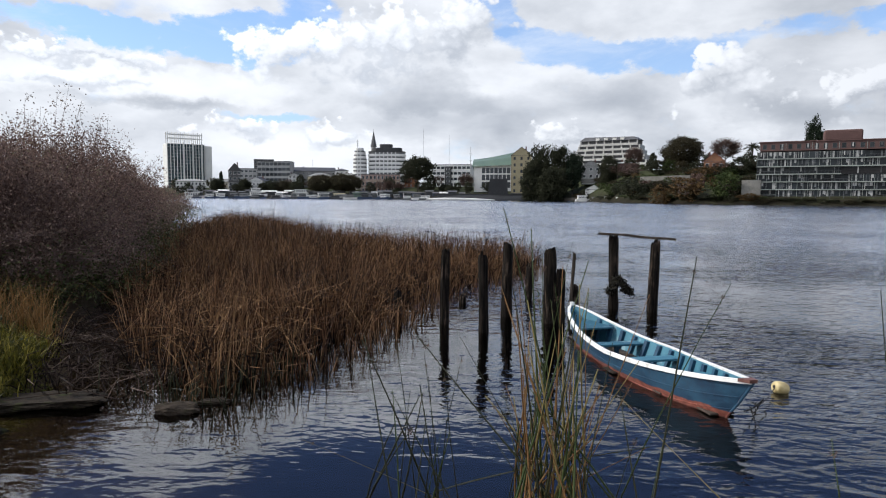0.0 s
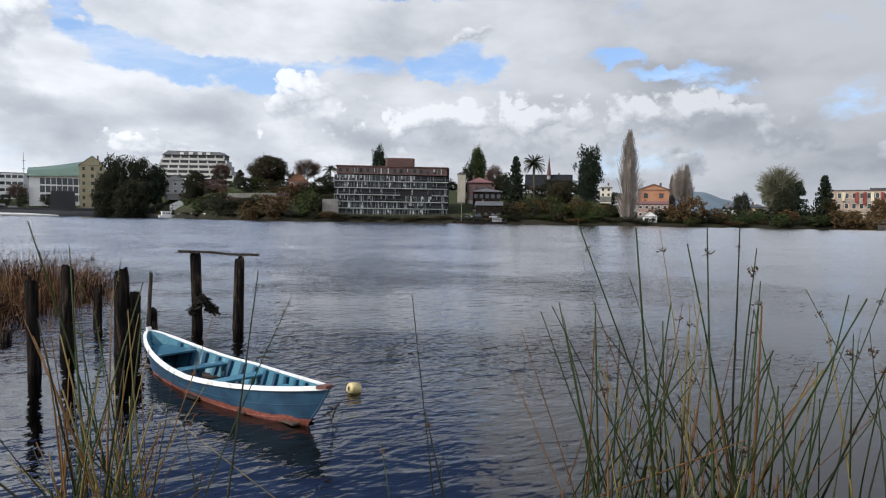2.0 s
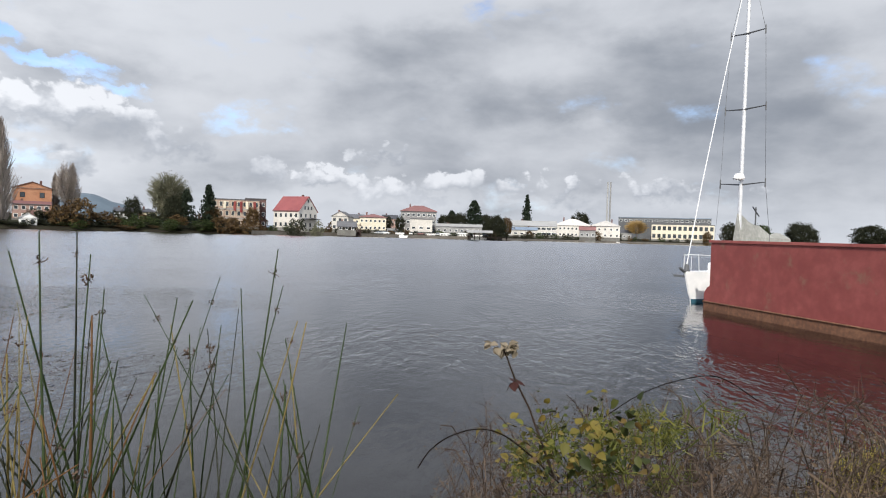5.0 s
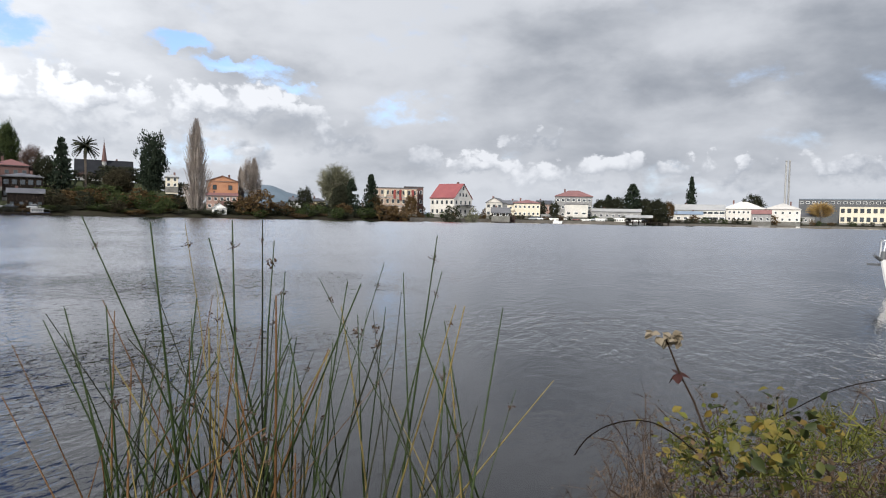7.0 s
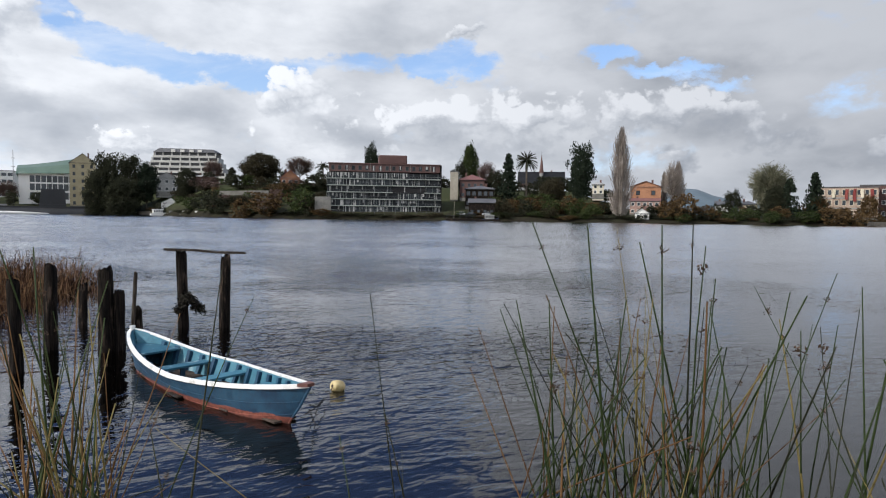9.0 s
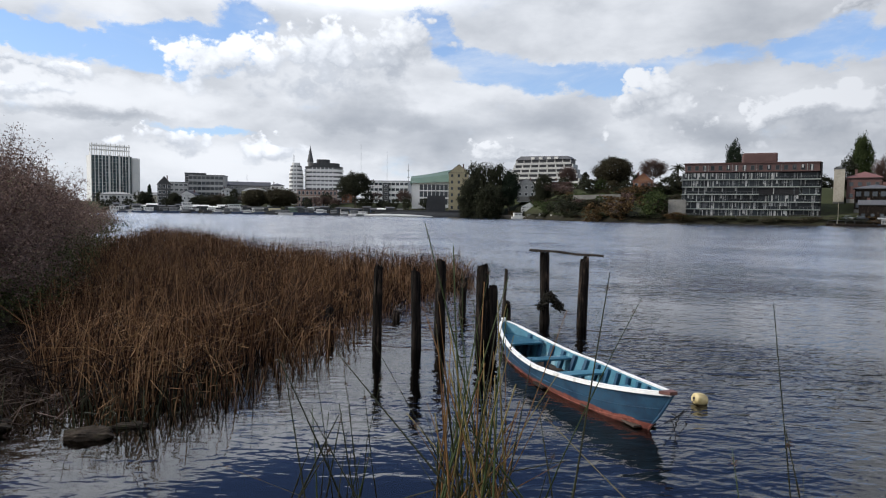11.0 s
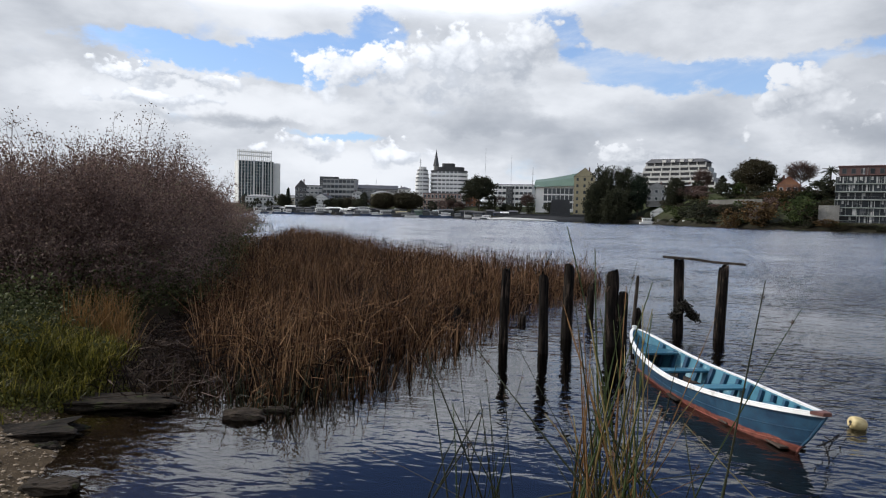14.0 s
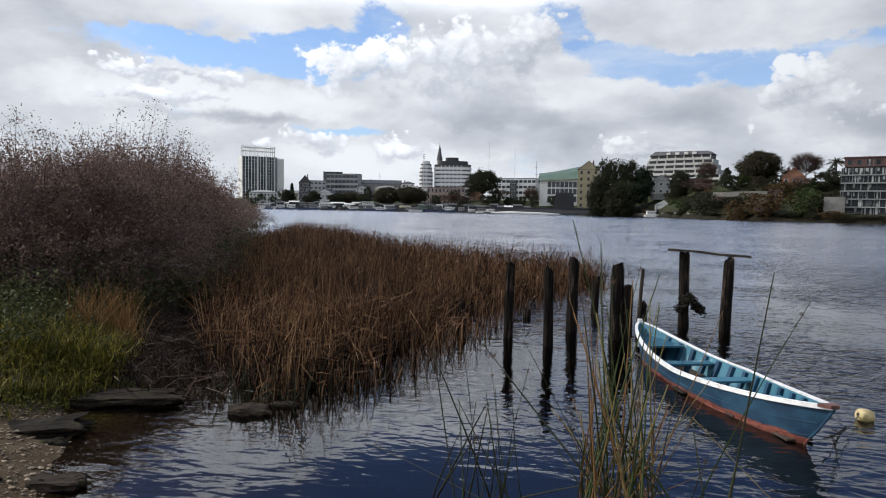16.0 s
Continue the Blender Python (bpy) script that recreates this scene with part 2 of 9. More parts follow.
def make_water():
    m, t, b = shader("river_water")
    t.nodes.remove(b)
    where = t.nodes.new("ShaderNodeNewGeometry").outputs["Position"]
    def crests(p):
        """The height of the ripples at a place: long low waves, ripples and cat's paws."""
        turned = nd(t, "ShaderNodeMapping")
        put(t, turned.inputs["Vector"], p)
        turned.inputs["Rotation"].default_value = (0, 0, radians(35))
        turned.inputs["Scale"].default_value = (0.55, 1.2, 1.0)
        v = turned.outputs[0]
        low = mth(t, "MULTIPLY", fbm(t, v, 0.8, 1.0, 0.4, 0.3), 0.10)
        mid = mth(t, "MULTIPLY", fbm(t, v, 3.0, 1.5, 0.45, 0.7), 0.125)
        top = mth(t, "MULTIPLY", fbm(t, v, 10.0, 1.5, 0.5, 0.5), 0.052)
        return mth(t, "ADD", low, mth(t, "ADD", mid, top))

    step = 0.02
    here = crests(where)
    dx = mth(t, "SUBTRACT", here, crests(vmth(t, "ADD", where, (step, 0, 0))))
    dy = mth(t, "SUBTRACT", here, crests(vmth(t, "ADD", where, (0, step, 0))))
    # glassy patches between ruffled ones near the bank, an even chop further out
    out = vmth(t, "MULTIPLY", vmth(t, "SUBTRACT", where, (0.4, -0.4, 0.0)), (1, 1, 0))
    far = vmth(t, "LENGTH", out)
    calm = ramp(t, fbm(t, where, 0.11, 3.0, 0.5), 0.40, 0.58, ramp(t, far, 14.0, 45.0, 0.10, 0.24), ramp(t, far, 14.0, 45.0, 0.43, 0.36))
    # sheltered, smoother water downstream
    calm = mth(t, "MULTIPLY", calm, ramp(t, vmth(t, "DOT_PRODUCT", vmth(t, "NORMALIZE", out), tuple(heading(84, 0))), 0.72, 0.97, 1.0, 0.55))
    calm = mth(t, "MULTIPLY", calm, 1.0 / step)
    calm = mth(t, "MULTIPLY", calm, ramp(t, vmth(t, "LENGTH", vmth(t, "SUBTRACT", where, (-2.0, 6.0, 0.0))), 2.8, 9.0, 0.32, 1.0))
    xy = t.nodes.new("ShaderNodeCombineXYZ")
    put(t, xy.inputs[0], mth(t, "MULTIPLY", dx, calm))
    put(t, xy.inputs[1], mth(t, "MULTIPLY", dy, calm))
    # further out, normals tilt towards the viewing spot so reflections take higher sky
    lean = mth(t, "ADD", ramp(t, far, 7.0, 45.0, 0.0, -0.085), ramp(t, far, 70.0, 260.0, 0.0, -0.025))
    sc = nd(t, "ShaderNodeVectorMath", operation="SCALE")
    put(t, sc.inputs[0], vmth(t, "NORMALIZE", out))
    put(t, sc.inputs["Scale"], lean)
    normal = vmth(t, "NORMALIZE", vmth(t, "ADD", vmth(t, "ADD", xy.outputs[0], sc.outputs[0]), (0.0, 0.0, 1.0)))
    gl = t.nodes.new("ShaderNodeBsdfGlossy")
    gl.inputs["Color"].default_value = (0.955, 0.96, 0.985, 1)
    gl.inputs["Roughness"].default_value = 0.012
    put(t, gl.inputs["Normal"], normal)
    tp = t.nodes.new("ShaderNodeBsdfTransparent")
    tp.inputs[0].default_value = (0.68, 0.63, 0.52, 1)
    fr = t.nodes.new("ShaderNodeFresnel")
    fr.inputs[0].default_value = 1.5
    half = nd(t, "ShaderNodeVectorMath", operation="SCALE")
    put(t, half.inputs[0], sc.outputs[0])
    half.inputs["Scale"].default_value = 0.15
    put(t, fr.inputs["Normal"], vmth(t, "NORMALIZE", vmth(t, "ADD", vmth(t, "ADD", xy.outputs[0], half.outputs[0]), (0.0, 0.0, 1.0))))
    mx = t.nodes.new("ShaderNodeMixShader")
    t.links.new(fr.outputs[0], mx.inputs[0])
    t.links.new(tp.outputs[0], mx.inputs[1])
    t.links.new(gl.outputs[0], mx.inputs[2])
    t.links.new(mx.outputs[0], t.nodes["Material Output"].inputs[0])
    return m


def make_ground():
    m, t, b = shader("bank_soil")
    geo = t.nodes.new("ShaderNodeNewGeometry")
    where = geo.outputs["Position"]
    sep = t.nodes.new("ShaderNodeSeparateXYZ")
    t.links.new(where, sep.inputs[0])
    fine = fbm(t, where, 14.0, 6.0, 0.6)
    broad = fbm(t, where, 0.5, 5.0, 0.6)
    mud = blend(t, fine, (0.026, 0.019, 0.012, 1), (0.13, 0.095, 0.058, 1))
    grass = blend(t, fine, (0.016, 0.022, 0.008, 1), (0.055, 0.062, 0.024, 1))
    grow = mth(t, "ADD", ramp(t, sep.outputs[2], 0.15, 0.9), mth(t, "MULTIPLY_ADD", broad, 1.4, -0.7))
    far = blend(t, ramp(t, mth(t, "MULTIPLY_ADD", broad, 2.0, mth(t, "MULTIPLY", sep.outputs[2], 0.12)), 0.9, 1.9), (0.022, 0.019, 0.014, 1), (0.040, 0.046, 0.022, 1))
    bank = blend(t, ramp(t, grow, 0.25, 0.6), mud, grass)
    # bed colour fades to near black with depth, for light lost underwater
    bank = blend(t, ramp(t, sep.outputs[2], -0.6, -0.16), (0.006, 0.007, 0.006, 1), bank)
    put(t, b.inputs["Base Color"], blend(t, ramp(t, vmth(t, "LENGTH", where), 60.0, 120.0), bank, far))
    b.inputs["Roughness"].default_value = 0.95
    b.inputs["Specular IOR Level"].default_value = 0.08
    n = t.nodes.new("ShaderNodeBump")
    n.inputs["Strength"].default_value = 0.5
    n.inputs["Distance"].default_value = 0.04
    put(t, n.inputs["Height"], fine)
    put(t, b.inputs["Normal"], n.outputs[0])
    return m


WATER, SOIL = make_water(), make_ground()
WHITE = surface("white_render", (0.62, 0.62, 0.60), (0.82, 0.81, 0.78), 0.75, 1.5, 0.15, 0.05)
CREAM = surface("cream_render", (0.56, 0.48, 0.30), (0.76, 0.68, 0.46), 0.8, 1.5, 0.15, 0.05)
PINK = surface("pink_render", (0.28, 0.18, 0.15), (0.44, 0.31, 0.26), 0.8, 1.5, 0.2, 0.05)
GREYW = surface("grey_render", (0.17, 0.17, 0.17), (0.32, 0.32, 0.31), 0.8, 1.5, 0.15, 0.05)
DARKW = surface("dark_cladding", (0.035, 0.036, 0.038), (0.08, 0.08, 0.08), 0.6, 2.0, 0.3, 0.05)
BRICK = surface("red_brick", (0.080, 0.044, 0.040), (0.145, 0.082, 0.072), 0.85, 4.0, 0.4, 0.1)
OCHREW = surface("ochre_boards", (0.22, 0.10, 0.055), (0.36, 0.18, 0.10), 0.8, 3.0, 0.4, 0.05)
BEIGEW = surface("beige_render", (0.24, 0.22, 0.17), (0.38, 0.35, 0.29), 0.8, 1.5, 0.3, 0.05)
PALEGREY = surface("pale_grey_render", (0.30, 0.30, 0.30), (0.46, 0.46, 0.45), 0.8, 1.5, 0.15, 0.05)
YELLOWW = surface("yellow_boards", (0.30, 0.25, 0.14), (0.44, 0.38, 0.24), 0.8, 3.0, 0.4, 0.05)
REDROOF = surface("red_roof_sheet", (0.16, 0.042, 0.042), (0.25, 0.080, 0.075), 0.55, 3.0, 0.3, 0.05)
GREYROOF = surface("grey_roof_sheet", (0.05, 0.05, 0.054), (0.12, 0.12, 0.125), 0.6, 3.0, 0.3, 0.05)
GREENROOF = surface("green_roof_sheet", (0.06, 0.10, 0.07), (0.12, 0.17, 0.12), 0.45, 2.0, 0.2, 0.05)
CONCRETE = surface("weathered_concrete", (0.08, 0.078, 0.07), (0.20, 0.195, 0.18), 0.9, 5.0, 0.4, 0.2, stain=(0.07, 0.065, 0.05))
STEELG = surface("grey_steel", (0.045, 0.048, 0.052), (0.10, 0.105, 0.11), 0.5, 2.0, 0.2, 0.05)
def timber(name, dark, mid, light):
    """Old piles and boards: grain that runs upright, dark cracks, pale worn streaks."""
    m, t, b = shader(name)
    where = t.nodes.new("ShaderNodeNewGeometry").outputs["Position"]
    grain = fbm(t, vmth(t, "MULTIPLY", where, (1, 1, 0.09)), 26.0, 6.0, 0.65)
    broad = fbm(t, vmth(t, "MULTIPLY", where, (1, 1, 0.5)), 3.0, 5.0, 0.6)
    col = blend(t, ramp(t, grain, 0.38, 0.62), (*dark, 1), (*mid, 1))
    col = blend(t, ramp(t, mth(t, "MULTIPLY_ADD", broad, 0.9, mth(t, "MULTIPLY", grain, 0.6)), 0.80, 1.0, 0.0, 0.8), col, (*light, 1))
    put(t, b.inputs["Base Color"], col)
    b.inputs["Roughness"].default_value = 0.9
    b.inputs["Specular IOR Level"].default_value = 0.12
    n = t.nodes.new("ShaderNodeBump")
    n.inputs["Strength"].default_value = 0.9
    n.inputs["Distance"].default_value = 0.03
    put(t, n.inputs["Height"], grain)
    put(t, b.inputs["Normal"], n.outputs[0])
    return m


WOODD = timber("weathered_timber", (0.003, 0.0027, 0.0025), (0.018, 0.0135, 0.0105), (0.115, 0.082, 0.062))
GREYWOOD = timber("grey_driftwood", (0.030, 0.025, 0.021), (0.085, 0.068, 0.054), (0.18, 0.15, 0.125))
WOODL = surface("pale_driftwood", (0.13, 0.09, 0.055), (0.32, 0.24, 0.15), 0.85, 25.0, 3.0, 0.6)
BARKM = surface("bark", (0.035, 0.028, 0.022), (0.11, 0.09, 0.07), 0.95, 12.0, 1.0, 0.5)
GLASS = glassy("window_glass")
PALEM = surface("pale_galvanised_steel", (0.30, 0.31, 0.32), (0.42, 0.43, 0.44), 0.6, 2.0, 0.2, 0.02)
DULLRED = surface("faded_red_roof", (0.15, 0.070, 0.065), (0.23, 0.115, 0.105), 0.7, 3.0, 0.3, 0.05)
IVORY = surface("ivory_render", (0.46, 0.42, 0.33), (0.62, 0.57, 0.45), 0.8, 1.5, 0.15, 0.05)
BROWNL = leafy("brown_green_leaves", ((0.026, 0.024, 0.015), (0.050, 0.044, 0.026), (0.085, 0.072, 0.042)), 0.4, speckle=0.3)
DARKGREEN = leafy("dark_green_leaves", ((0.017, 0.020, 0.013), (0.034, 0.037, 0.022), (0.060, 0.063, 0.036)), 0.4, speckle=0.3)
MIDGREEN = leafy("green_leaves", ((0.022, 0.034, 0.012), (0.045, 0.062, 0.022), (0.085, 0.10, 0.035)), 0.4, speckle=0.3)
CONIFERG = leafy("conifer_needles", ((0.012, 0.019, 0.014), (0.025, 0.036, 0.023), (0.045, 0.058, 0.034)), 0.4, speckle=0.3)
OCHREL = leafy("ochre_leaves", ((0.040, 0.026, 0.012), (0.086, 0.054, 0.024), (0.137, 0.090, 0.040)), speckle=0.4)
GOLDL = leafy("golden_leaves", ((0.18, 0.11, 0.035), (0.34, 0.22, 0.075), (0.46, 0.33, 0.13)))
RUSTL = leafy("rust_twigs", ((0.060, 0.040, 0.036), (0.12, 0.080, 0.068), (0.18, 0.125, 0.10)), speckle=0.4)
GREYL = leafy("grey_green_leaves", ((0.085, 0.085, 0.055), (0.15, 0.15, 0.10), (0.24, 0.23, 0.16)), speckle=0.4)
POPLARL = leafy("pale_twigs", ((0.15, 0.125, 0.11), (0.29, 0.25, 0.22), (0.44, 0.39, 0.35)))
# the blue-grey haze of distance is mixed into the forest colour
HILLS = surface("hazy_distant_forest", (0.075, 0.105, 0.13), (0.12, 0.155, 0.185), 1.0, 0.02, 0.004, 0.0)

# ---- building tools ----
CX, CY = 0.4, -0.35


def spot(az, d, z=0.0):
    a = radians(az)
    return Vector((CX + math.sin(a) * d, CY + math.cos(a) * d, z))


def facing(az, d, z=0.0, turn=0.0):
    """A pose out there whose local -y looks back to the near bank, turned about its upright."""
    return Matrix.Translation(spot(az, d, z)) @ Matrix.Rotation(radians(turn - az), 4, "Z")


def mesh_of(name, verts, faces, mats, index=None, smooth=False):
    me = bpy.data.meshes.new(name)
    me.from_pydata([tuple(v) for v in verts], [], [tuple(f) for f in faces])
    for m in mats if isinstance(mats, (list, tuple)) else [mats]:
        me.materials.append(m)
    if index is not None:
        me.polygons.foreach_set("material_index", index)
    if smooth:
        me.polygons.foreach_set("use_smooth", [True] * len(me.polygons))
    me.update()
    return me


def quads_mesh(name, quads, mats, index=None):
    """A mesh from an array of loose four-cornered faces (n, 4, 3)."""
    n = len(quads)
    me = bpy.data.meshes.new(name)
    me.vertices.add(n * 4)
    me.vertices.foreach_set("co", np.ascontiguousarray(quads, dtype=np.float32).ravel())
    me.loops.add(n * 4)
    me.loops.foreach_set("vertex_index", np.arange(n * 4, dtype=np.int32))
    me.polygons.add(n)
    me.polygons.foreach_set("loop_start", np.arange(0, n * 4, 4, dtype=np.int32))
    for m in mats if isinstance(mats, (list, tuple)) else [mats]:
        me.materials.append(m)
    if index is not None:
        me.polygons.foreach_set("material_index", np.asarray(index, dtype=np.int32))
    me.update(calc_edges=True)
    me.validate()
    return me


def child(name, me, parent, label="", m=None):
    ob = new(name, me)
    ob.parent = parent
    if m is not None:
        ob.matrix_basis = m
    if label:
        tagged(ob, label)
    return ob


def part(name, bm, material, parent, label="", smooth=False):
    me = bpy.data.meshes.new(name)
    bm.normal_update()
    bm.to_mesh(me)
    bm.free()
    for m in material if isinstance(material, (list, tuple)) else [material]:
        me.materials.append(m)
    if smooth:
        me.polygons.foreach_set("use_smooth", [True] * len(me.polygons))
    return child(name, me, parent, label)


def thing(name, m, label, category, group="", kind=""):
    ob = new(name)
    ob.empty_display_size = 0.2
    ob.matrix_basis = m
    return tagged(ob, label, category, group, kind)


def box(bm, x0, x1, y0, y1, z0, z1, bev=0.0, mi=0):
    vs = [bm.verts.new((x, y, z)) for z in (z0, z1) for x, y in ((x0, y0), (x1, y0), (x1, y1), (x0, y1))]
    fs = [bm.faces.new([vs[k] for k in f]) for f in ((3, 2, 1, 0), (4, 5, 6, 7), (0, 1, 5, 4), (1, 2, 6, 5), (2, 3, 7, 6), (3, 0, 4, 7))]
    for f in fs:
        f.material_index = mi
    if bev:
        bmesh.ops.bevel(bm, geom=list({e for f in fs for e in f.edges}), offset=bev, segments=2, affect="EDGES", profile=0.5)
    return vs


def boxmesh(name, mats, x0, x1, y0, y1, z0, z1):
    bm = bmesh.new()
    box(bm, x0, x1, y0, y1, z0, z1)
    me = bpy.data.meshes.new(name)
    bm.to_mesh(me)
    bm.free()
    me.materials.append(mats)
    return me


def rod(bm, p0, p1, r0, r1=None, n=8, mi=0, caps=True):
    """A tapered rod between two points."""
    p0, p1 = Vector(p0), Vector(p1)
    r1 = r0 if r1 is None else r1
    q = (p1 - p0).to_track_quat("Z", "Y")
    rings = []
    for p, r in ((p0, r0), (p1, r1)):
        rings.append([bm.verts.new(p + q @ Vector((r * math.cos(2 * math.pi * k / n), r * math.sin(2 * math.pi * k / n), 0))) for k in range(n)])
    for k in range(n):
        bm.faces.new((rings[0][k], rings[0][(k + 1) % n], rings[1][(k + 1) % n], rings[1][k])).material_index = mi
    if caps:
        bm.faces.new(rings[0][::-1]).material_index = mi
        bm.faces.new(rings[1]).material_index = mi


def tube(bm, pts, radii, n=8, mi=0):
    """A tube along a line of points."""
    pts = [Vector(p) for p in pts]
    rings = []
    for k, p in enumerate(pts):
        d = pts[min(k + 1, len(pts) - 1)] - pts[max(k - 1, 0)]
        q = d.to_track_quat("Z", "Y")
        r = radii[k] if isinstance(radii, (list, tuple)) else radii
        rings.append([bm.verts.new(p + q @ Vector((r * math.cos(2 * math.pi * j / n), r * math.sin(2 * math.pi * j / n), 0))) for j in range(n)])
    for a, b in zip(rings, rings[1:]):
        for j in range(n):
            bm.faces.new((a[j], a[(j + 1) % n], b[(j + 1) % n], b[j])).material_index = mi
    bm.faces.new(rings[0][::-1]).material_index = mi
    bm.faces.new(rings[-1]).material_index = mi


def prism_quads(p0, p1, r0, r1):
    """Three-sided twigs between arrays of points, as loose faces."""
    p0, p1 = np.asarray(p0, float), np.asarray(p1, float)
    r0, r1 = np.broadcast_to(r0, len(p0))[:, None], np.broadcast_to(r1, len(p0))[:, None]
    d = p1 - p0
    d = d / np.maximum(np.linalg.norm(d, axis=1, keepdims=True), 1e-9)
    ref = np.where(np.abs(d[:, 2:3]) > 0.9, np.array([[1.0, 0, 0]]), np.array([[0, 0, 1.0]]))
    u = np.cross(d, ref)
    u /= np.linalg.norm(u, axis=1, keepdims=True)
    v = np.cross(d, u)
    ring = [u * math.cos(a) + v * math.sin(a) for a in (0, 2.0944, 4.18879)]
    out = [np.stack([p0 + ring[k] * r0, p0 + ring[(k + 1) % 3] * r0, p1 + ring[(k + 1) % 3] * r1, p1 + ring[k] * r1], 1) for k in range(3)]
    return np.concatenate(out)


def leaf_quads(c, size, rng, up=0.0, slim=0.6):
    """Pointed leaves in random directions at the centres c."""
    n = len(c)
    a = rng.normal(size=(n, 3))
    a[:, 2] += up
    a /= np.linalg.norm(a, axis=1, keepdims=True)
    b = np.cross(a, rng.normal(size=(n, 3)))
    b /= np.maximum(np.linalg.norm(b, axis=1, keepdims=True), 1e-6)
    s = (np.asarray(size) * rng.uniform(0.6, 1.3, n))[:, None]
    return np.stack([c - a * s, c + b * s * slim - a * s * 0.1, c + a * s, c - b * s * slim - a * s * 0.1], 1)


# ---- the lie of the land ----
SHORE = ((-180, 520), (-60, 520), (-25, 486), (-15, 458), (-7, 440), (-3, 402), (5, 394), (9, 350), (13, 275), (17, 252), (22, 243), (35, 242), (50, 242), (60, 254), (66, 263),
         (80, 314), (88, 327), (94, 372), (104, 425), (120, 520), (180, 520))
RISE = ((-180, 0.04, 8), (-26, 0.10, 8), (-3, 0.12, 9), (4, 0.14, 11), (9, 0.22, 16), (14, 0.20, 16), (24, 0.22, 16), (44, 0.18, 14), (49, 0.06, 6), (55, 0.03, 3.2), (180, 0.03, 3.2))
NEAR = ((400, -200), (150, -85), (60, -38), (30, -23), (22, -18), (14, -12), (8, -4.2), (4.6, -0.6), (2.6, 0.55), (0.8, 0.85), (-1.0, 1.5), (-2.6, 2.75), (-3.62, 3.97), (-4.2, 4.75), (-4.75, 5.3), (-4.95, 5.9), (-4.85, 6.5), (-4.7, 7.2),
        (-5.3, 8.3), (-7.8, 12.6), (-12, 20.5), (-18.5, 34), (-30, 60), (-52, 108), (-150, 275), (-600, 950))


def shore(az):
    return np.interp(az, [s[0] for s in SHORE], [s[1] for s in SHORE])


def bank_side(x, y):
    """Signed distance to the near bank's edge: positive on land."""
    x, y = np.asarray(x, float), np.asarray(y, float)
    best = np.full(x.shape, 1e9)
    sign = np.ones(x.shape)
    for (ax, ay), (bx, by) in zip(NEAR, NEAR[1:]):
        dx, dy = bx - ax, by - ay
        t = np.clip(((x - ax) * dx + (y - ay) * dy) / (dx * dx + dy * dy), 0, 1)
        ex, ey = x - ax - t * dx, y - ay - t * dy
        dist = np.hypot(ex, ey)
        s = np.where(dx * ey - dy * ex > 0, 1.0, -1.0)
        sign = np.where(dist < best - 1e-9, s, sign)
        best = np.minimum(best, dist)
    return best * sign


def ground_z(x, y):
    x, y = np.asarray(x, float), np.asarray(y, float)
    az, r = np.degrees(np.arctan2(x - CX, y - CY)), np.hypot(x - CX, y - CY)
    s = bank_side(x, y)
    near = np.where(s > 0, np.minimum(0.30 * s, 0.34 + 0.1 * s), np.maximum(0.22 * s, -1.6))
    near = np.minimum(near, 0.9)
    f = r - shore(az)
    slope, cap = np.interp(az, [q[0] for q in RISE], [q[1] for q in RISE]), np.interp(az, [q[0] for q in RISE], [q[2] for q in RISE])
    far = np.where(f > 0, np.minimum(np.minimum(f * 0.5, 1.3) + f * slope, cap), np.maximum(f * 0.3, -1.6))
    return np.where(s > -8, near, np.where(r > 120, far, -1.6))


def gz(x, y):
    return float(ground_z(np.array([x]), np.array([y]))[0])


def hump(x, y):
    """The unevenness of the near bank."""
    return noise.noise(Vector((x * 0.9, y * 0.9, 0.3))) * 0.07 + noise.noise(Vector((x * 3.1, y * 3.1, 1.3))) * 0.04 + noise.noise(Vector((x * 8.0, y * 8.0, 2.3))) * 0.015


def make_land():
    rs = np.concatenate([[0.0], np.geomspace(0.25, 2.0, 22), np.arange(2.1, 12.0, 0.12), np.geomspace(12.2, 40, 34), np.geomspace(43, 225, 30), np.arange(230, 540, 3.5), np.geomspace(560, 4600, 40)])
    az = np.concatenate([np.arange(-180, -60, 3.0), np.arange(-60, 125, 1.0), np.arange(126, 180, 3.0)])
    R, A = np.meshgrid(rs, np.radians(az), indexing="ij")
    X, Y = CX + R * np.sin(A), CY + R * np.cos(A)
    Z = ground_z(X, Y)
    near = (R < 60) & (Z > -0.4)
    Z[near] += np.array([hump(x, y) for x, y in zip(X[near], Y[near])])
    n, k = len(rs), len(az)
    verts = np.stack([X, Y, Z], -1).reshape(-1, 3)
    faces = [(i * k + j, i * k + (j + 1) % k, (i + 1) * k + (j + 1) % k, (i + 1) * k + j) for i in range(n - 1) for j in range(k)]
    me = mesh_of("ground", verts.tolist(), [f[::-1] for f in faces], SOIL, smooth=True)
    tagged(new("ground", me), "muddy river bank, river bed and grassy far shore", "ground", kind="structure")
    ring = [(4500 * math.cos(a), 4500 * math.sin(a), 0) for a in np.linspace(0, 2 * math.pi, 72, endpoint=False)]
    me = mesh_of("water", ring, [tuple(range(72))], WATER)
    w = tagged(new("water", me), "rippled grey-blue river water reflecting clouds", "water", kind="structure")


